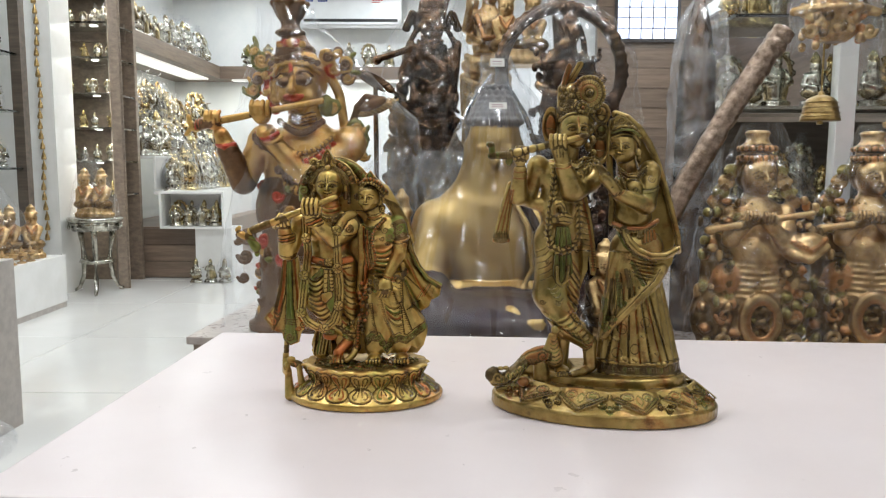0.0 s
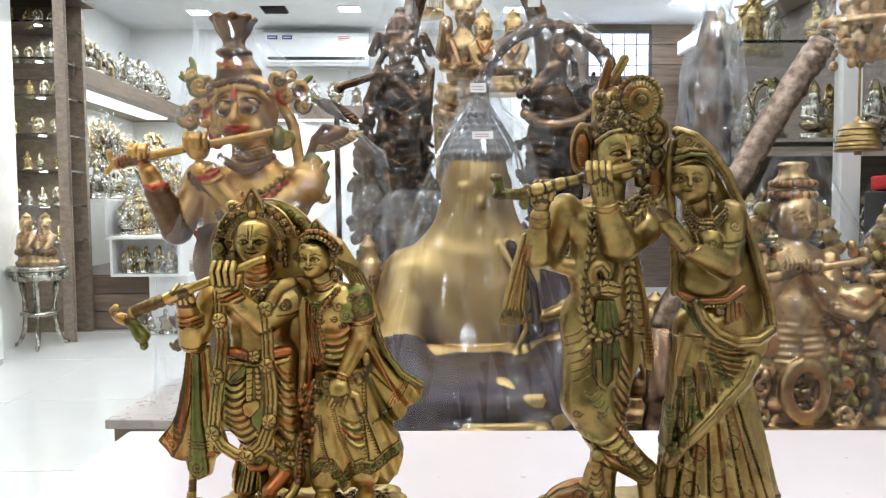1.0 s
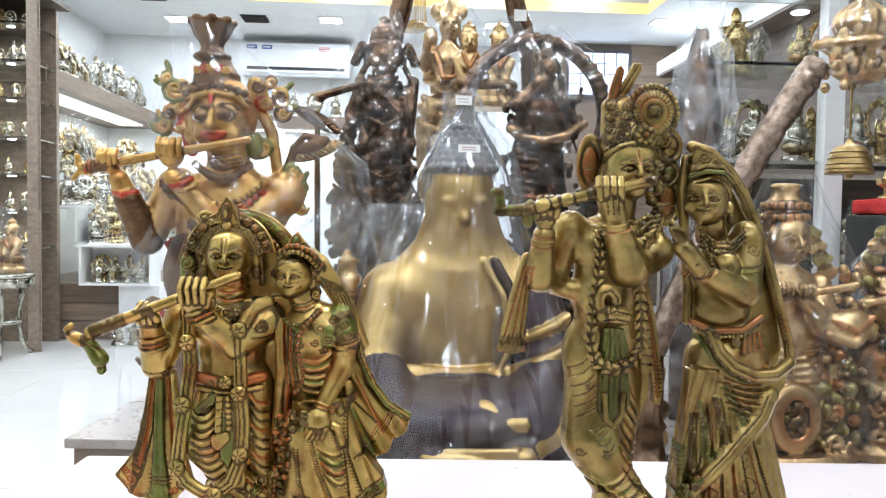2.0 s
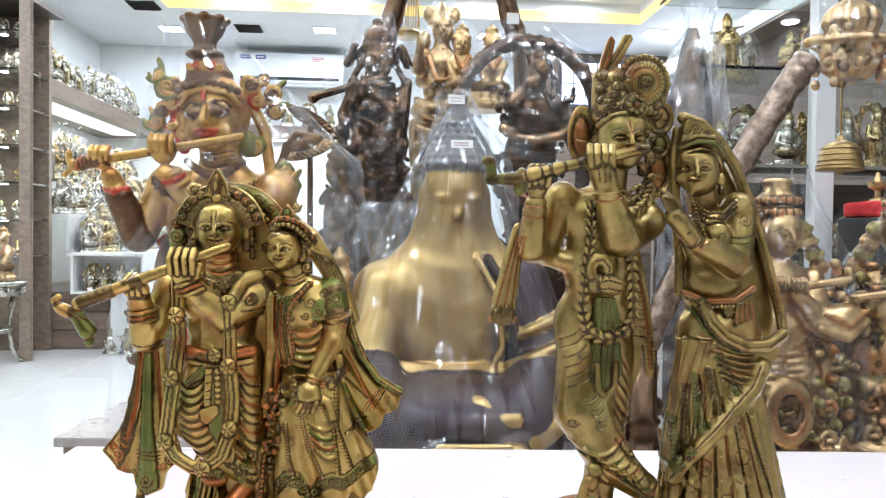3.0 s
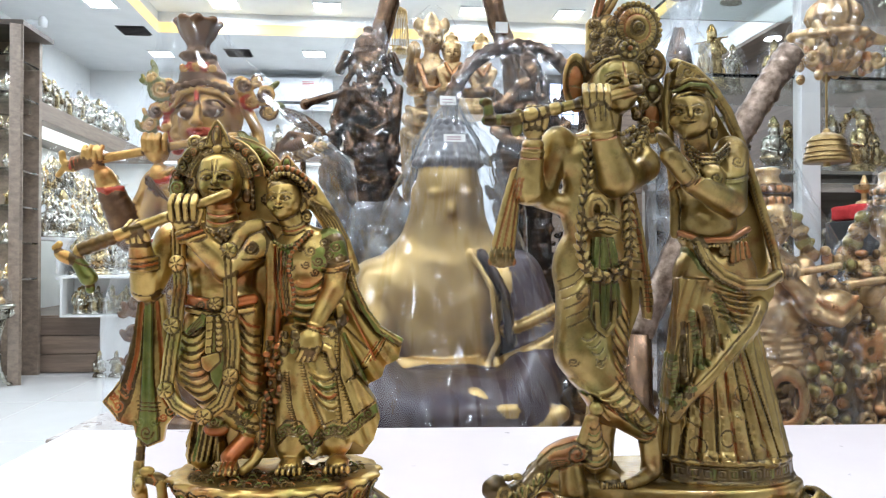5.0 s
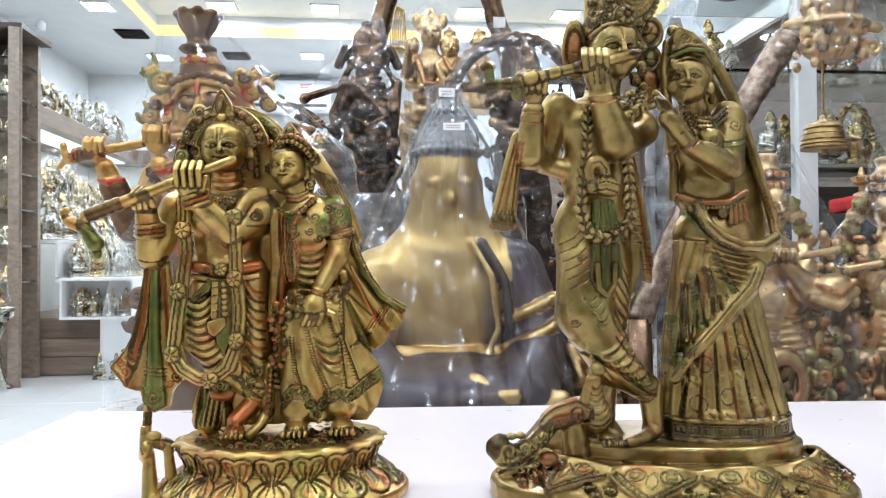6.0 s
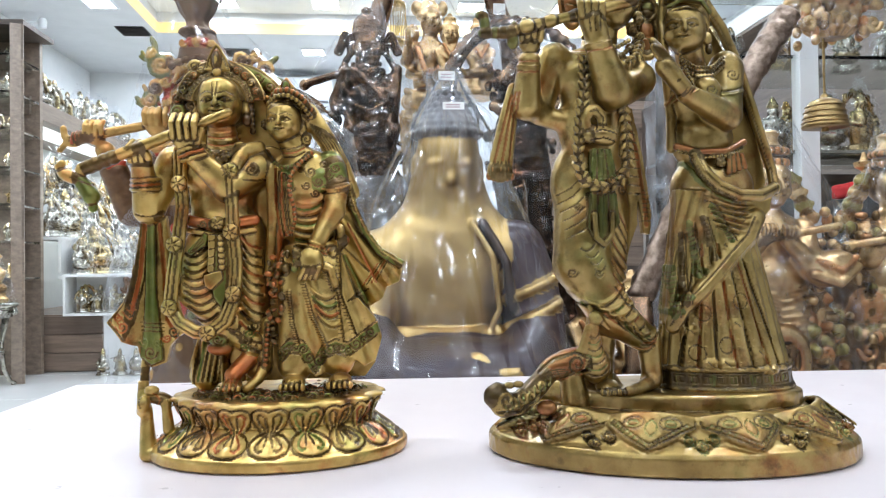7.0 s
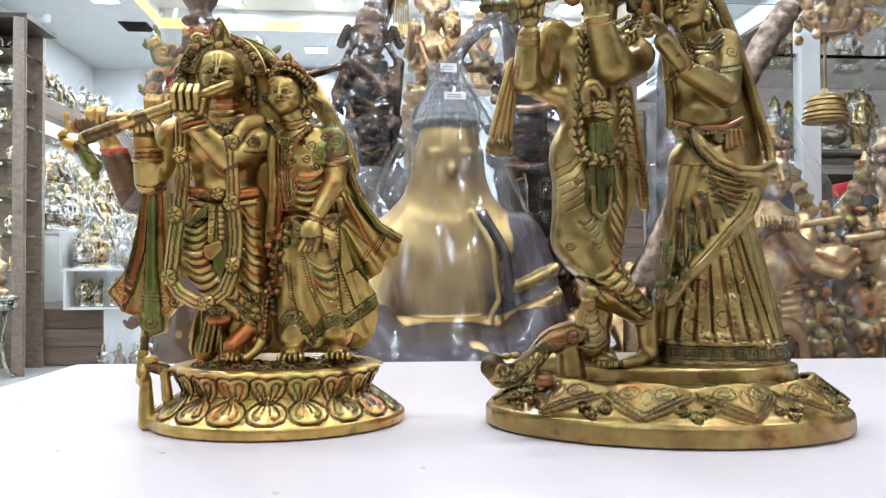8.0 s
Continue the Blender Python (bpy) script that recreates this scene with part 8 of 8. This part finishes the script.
for z in (0.62, 0.84, 1.06, 1.28, 1.51, 1.73, 1.95):
    part("shelf", box(-0.3, 0.3, 0.0, 0.37, z - 0.012, z, 0.001), GLASS, un, "smoked glass shelf")
    part("spot", turned_bm([(-0.014, 0.02), (-0.012, 0.024), (-0.0125, 0.02)], 16), PANEL_GLOW, un, "small round shelf lamp").location = (0.16, 0.1, z)
    area("shelf_lamp", pose(-2.29, 5.0, z - 0.016), 0.04, 0.04, 1.1, (0.95, 1.0, 0.96))
    for x in np.arange(-0.24, 0.28, 0.075):
        idol(-2.45 + x, 4.98 + random.uniform(0, 0.12), z, random.uniform(0.09, 0.13), 0, 0.35, 0.15)

# pillar with a hanging chain, brown post and a second shelf unit
structure("pillar", box(-2.75, -2.38, 4.62, 4.86, 0, CEILING), LAMINATE, "plain cream pillar", "pillar")
ch = holder("hanging_chain", pose(-2.48, 4.59, 0), "long hanging brass chain of bells", "chain")
link_me = bpy.data.meshes.new("bell_link")
lb = turned_bm([(0, 0.013), (0.01, 0.015), (0.03, 0.011), (0.045, 0.005), (0.06, 0.003)], 10)
lb.to_mesh(link_me)
lb.free()
link_me.materials.append(BELL_BRASS)
for k, z in enumerate(np.arange(0.35, 2.4, 0.062)):
    for x in (0.03,):
        l_ = new("link", link_me)
        l_.parent = ch
        l_.location = (x + 0.006 * math.sin(k), 0, z)
su = holder("shelf_unit", pose(-2.75, 3.3, 0), "glass shelf unit with figurines beside a brown post", "shelf unit")
part("post", box(0.30, 0.36, 1.0, 1.06, 0, 2.4), WOOD_DARK, su, "brown wooden post")
part("back_panel", box(0.0, 0.02, 0, 1.06, 0, 2.4), LAMINATE, su)
for z in (0.80, 1.12, 1.44, 1.78):
    part("shelf", box(0.02, 0.34, 0, 1.0, z - 0.012, z, 0.001), GLASS, su, "glass shelf")
    for y in np.arange(0.08, 1.0, 0.11):
        idol(-2.56 + random.uniform(-0.05, 0.06), 3.3 + y, z, random.uniform(0.13, 0.2), 60, 0.45, 0.4)

# low white box with a heap of wrapped gold pieces
lw = holder("low_white_box", pose(-2.5, 3.0, 0), "low white display box with a grey foot", "display box")
part("body", box(-0.22, 0.32, 0.0, 1.27, 0.03, 0.30, 0.003), LAMINATE, lw)
part("foot", box(-0.2, 0.318, 0.01, 1.26, 0, 0.03), EDGE_GREY, lw)
for x, y in ((-2.4, 3.9), (-2.32, 4.08), (-2.42, 3.7)):
    mesh_thing("pair_statue", pair_me, GOLD, pose(x, y, 0.301, 0, 0, 30) @ Matrix.Scale(1.3, 4), "gilded seated statue on a low white box", "statue", "gilded statues on the box")
bag("plastic_wrap", -2.37, 3.93, 0.301, [(0.0, 0.17, 0.3, 0, 0), (0.15, 0.16, 0.27, 0, 0), (0.3, 0.11, 0.15, -0.02, 0), (0.42, 0.05, 0.06, -0.04, 0), (0.48, 0.02, 0.02, -0.05, 0)], "clear plastic bag over gilded statues", FILM, 21)
for k in range(9):
    g = mesh_thing("lamp_cup", bpy.data.meshes.new("lamp_cup"), None, pose(-2.22, 3.3 + 0.085 * k, 0.3005), "small brass and red lamp cup", "lamp cup", "small lamp cups")
    cb = turned_bm([(0, 0.024), (0.006, 0.022), (0.012, 0.008), (0.03, 0.008), (0.04, 0.026), (0.055, 0.03), (0.06, 0.012), (0.085, 0.004)], 14)
    cb.to_mesh(g.data)
    cb.free()
    g.data.materials.append(COPPER)

# brass stool with a wrapped seated figure
sl = holder("brass_stool", pose(-2.22, 4.74, 0), "ornate silvery brass three-legged stool with curved feet", "stool")
part("seat", turned_bm([(0.455, 0.15), (0.462, 0.165), (0.475, 0.168), (0.485, 0.16), (0.486, 0.0)], 32), SILVER, sl, smooth=True)
part("apron", turned_bm([(0.40, 0.13), (0.43, 0.14), (0.456, 0.15)], 32, 16, 0.006), SILVER, sl, smooth=True)
part("lower_tray", turned_bm([(0.19, 0.09), (0.2, 0.105), (0.215, 0.1), (0.216, 0.0)], 24), SILVER, sl, smooth=True)
for k in range(3):
    a = radians(-70 + 120 * k)
    c, s_ = math.cos(a), math.sin(a)
    part("leg", bar([(0.12 * c, 0.12 * s_, 0.44), (0.10 * c, 0.10 * s_, 0.34), (0.085 * c, 0.085 * s_, 0.22), (0.10 * c, 0.10 * s_, 0.1), (0.13 * c, 0.13 * s_, 0.03), (0.165 * c, 0.165 * s_, 0.008)], 0.02, 10, 0.01), SILVER, sl, smooth=True)
for k in range(10):
    a = 2 * math.pi * k / 10
    pd = part("pendant", turned_bm([(-0.045, 0.008), (-0.03, 0.011), (-0.01, 0.004), (0, 0.003)], 10), SILVER, sl)
    pd.location = (0.155 * math.cos(a), 0.155 * math.sin(a), 0.458)
mesh_thing("pair_statue", pair_me, WARM_SILVER, pose(-2.22, 4.74, 0.487) @ Matrix.Scale(1.35, 4), "gold and silver seated statue on a brass stool", "statue")
bag("plastic_wrap", -2.22, 4.74, 0.487, [(0.0, 0.15, 0.12, 0, 0), (0.12, 0.13, 0.11, 0, 0), (0.25, 0.09, 0.08, -0.01, 0), (0.34, 0.05, 0.05, -0.02, 0), (0.38, 0.02, 0.02, -0.02, 0)], "clear plastic bag over a statue on a stool", FILM, 22)

# near post and crumpled film on the floor
np_ = holder("grey_pedestal", pose(-1.46, 2.1, 0), "narrow grey pedestal standing on the floor", "pedestal")
part("body", box(-0.14, 0.13, 0, 0.2, 0, 0.53, 0.003), EDGE_GREY, np_)
bag("floor_film", -1.33, 2.05, 0.0, [(0.002, 0.10, 0.10, 0, 0), (0.05, 0.09, 0.09, 0.01, 0), (0.1, 0.05, 0.05, 0, 0), (0.13, 0.02, 0.02, 0, 0)], "crumpled clear plastic film lying on the floor", FILM_MILKY, 23, crumple=0.012)

# plank wall with a small grid window
structure("plank_wall", box(1.50, RIGHT, 7.5, 7.6, 0, CEILING), WOOD_DARK, "brown wood-print plank wall", "wall")
pw = bpy.data.objects["plank_wall"]
for z in np.arange(0.61, 2.5, 0.194):
    for x0, x1 in ((1.50, 1.66), (2.30, 2.75)) if 2.0 < z + 0.09 < 2.5 else ((1.50, 2.75),):
        p_ = part("plank", box(x0, x1, 7.485, 7.5, z + 0.003, min(z + 0.191, CEILING - 0.002), 0.001), WOOD_MID, pw)
wn = holder("window_1", pose(1.98, 7.49, 2.255), "small window with a dark grid, bright daylight behind", "window", kind="structure")
part("pane", box(-0.29, 0.29, -0.002, 0.006, -0.20, 0.20), SKY_PANE, wn, "bright daylit pane")
for x in np.arange(-0.174, 0.18, 0.116):
    part("bar", box(x - 0.005, x + 0.005, -0.014, -0.003, -0.20, 0.20), FRAME_DARK, wn)
for z in np.arange(-0.1, 0.11, 0.1):
    part("bar", box(-0.29, 0.29, -0.013, -0.0035, z - 0.004, z + 0.004), FRAME_DARK, wn)
for a in ((-0.32, -0.29, -0.23, 0.23), (0.29, 0.32, -0.23, 0.23), (-0.29, 0.29, -0.23, -0.20), (-0.29, 0.29, 0.20, 0.23)):
    part("window_frame", box(a[0], a[1], -0.025, 0.006, a[2], a[3]), FRAME_DARK, wn)

# right wall: a long white ledge with small lamps below, and shelves
structure("soffit", box(2.4, RIGHT, 0.5, 7.05, 2.172, 2.285, 0.003), WHITE_WALL, "white boxed ledge along the wall", "soffit")
structure("soffit_board", box(2.405, RIGHT, 0.505, 7.045, 2.150, 2.1715, 0.002), WOOD_WALL, "brown wood-print underside of the ledge", "soffit")
structure("plank_wall_side", box(2.62, 2.72, 0.5, 7.48, 0, 2.148), WOOD_WALL, "brown wood-print plank wall", "wall")
sb = bpy.data.objects["soffit_board"]
for y in (2.8, 3.83, 4.86, 5.88):
    dl = part("downlight", turned_bm([(0.0, 0.0), (0.0, 0.045), (0.006, 0.052), (0.008, 0.052)], 24), PANEL_GLOW, sb, "small round recessed lamp")
    dl.location = (2.52, y, 2.1425)
rs = holder("glass_shelf_unit", pose(0, 0, 0), "glass shelves on white posts with silvered figurines", "shelf unit")
for x, y in ((1.385, 2.6), (2.15, 2.6)):
    part("post", box(x - 0.032, x + 0.032, y, y + 0.05, 0, 2.2, 0.002), LAMINATE, rs, "white post")
part("back_panel", box(1.0, 2.3, 3.05, 3.08, 0, 1.0), WOOD_DARK, rs)
for z in (0.70, 1.03, 1.34, 1.66):
    part("shelf", box(1.0, 2.3, 2.62, 3.04, z - 0.012, z, 0.001), GLASS, rs, "glass shelf")
    for x in np.arange(1.05, 2.25, 0.1):
        idol(x, 2.78 + random.uniform(-0.06, 0.1), z, random.uniform(0.13, 0.24), 0, 0.35, 0.6)
rc = holder("red_cloth", pose(1.52, 2.45, 0), "folded red cloth on a dark stand", "cloth")
cb = box(-0.11, 0.11, -0.09, 0.09, 0.86, 0.905, 0.012)
bmesh.ops.subdivide_edges(cb, edges=cb.edges[:], cuts=3, use_grid_fill=True)
for v in cb.verts:
    v.co += 0.008 * noise.noise_vector(v.co * 22)
part("fold", cb, RED_CLOTH, rc, smooth=True)
part("stand", box(-0.12, 0.12, -0.1, 0.1, 0, 0.858, 0.004), BLACK, rc, "black stand")
for k in range(4):
    g = mesh_thing("lamp_cup", bpy.data.objects["lamp_cup"].data, None, pose(1.44 + 0.055 * k, 2.42, 0.908), "small brass and red lamp cup", "lamp cup", "small lamp cups")

hanging_bell(0.80, 1.6, 0.918, 0.037, 1.63, "hanging brass bell with ringed bands")
# ornate hanging brass above it
s = Cast((-95, -190, -60), (95, 5, 60), 2.4, 0, 0, 0.001, 3.0)
s.turned(0, -150, 0, [(-110, 26), (-95, 46), (-60, 52), (-48, 70), (-40, 66), (-30, 40), (-10, 50), (10, 44), (24, 26), (34, 10)], 1, 0.8, 0, ridges=12, amp=3)
random.seed(41)
for i in range(60):
    a, v = random.uniform(0, 6.28), random.uniform(-130, -30)
    s.ball(60 * math.cos(a), v, 42 * math.sin(a), 8, 10, 8, random.choice((0, 0, 2, 3)), k=2)
for e in (-1, 1):
    s.limb((e * 20, -112, -10), (e * 86, -100, -10), 16, 9)
    curl(s, e * 60, -60, -30, 16, 0, e, 0.3)
top = mesh_thing("hanging_ornament", s.mesh("hanging_ornament"), COPPER, pose(0.815, 1.6, 1.04), "ornate coppery hanging ornament in clear wrap", "ornament")
part("chain", bar([(0, 0, 0.18), (0, 0, 1.5)], 0.003), BELL_BRASS, top)
bag("plastic_wrap", 0.815, 1.6, 1.06, [(0.0, 0.09, 0.07, 0, 0), (0.07, 0.085, 0.065, 0, 0), (0.13, 0.06, 0.055, 0, 0), (0.2, 0.045, 0.04, 0, 0), (0.24, 0.015, 0.015, 0, 0)], "clear plastic bag over a hanging ornament", FILM, 24)

# pendant lamp with a metal fringe
pn = holder("pendant_lamp", pose(0.07, 4.0, 1.75), "gilded pendant lamp with a fine hanging fringe", "pendant lamp")
part("band", turned_bm([(0.0, 0.086), (0.012, 0.09), (0.024, 0.086)], 32), BELL_BRASS, pn, smooth=True)
part("top_cap", turned_bm([(0.2, 0.07), (0.215, 0.075), (0.25, 0.02), (0.26, 0.008)], 24), BELL_BRASS, pn, smooth=True)
part("rod", bar([(0, 0, 0.25), (0, 0, TRAY - 1.75)], 0.004), BELL_BRASS, pn)
for k in range(40):
    a = 2 * math.pi * k / 40
    f = part("strand", bar([(0.084 * math.cos(a), 0.084 * math.sin(a), 0.02), (0.072 * math.cos(a), 0.072 * math.sin(a), 0.205)], 0.0016, 5), BELL_BRASS, pn)
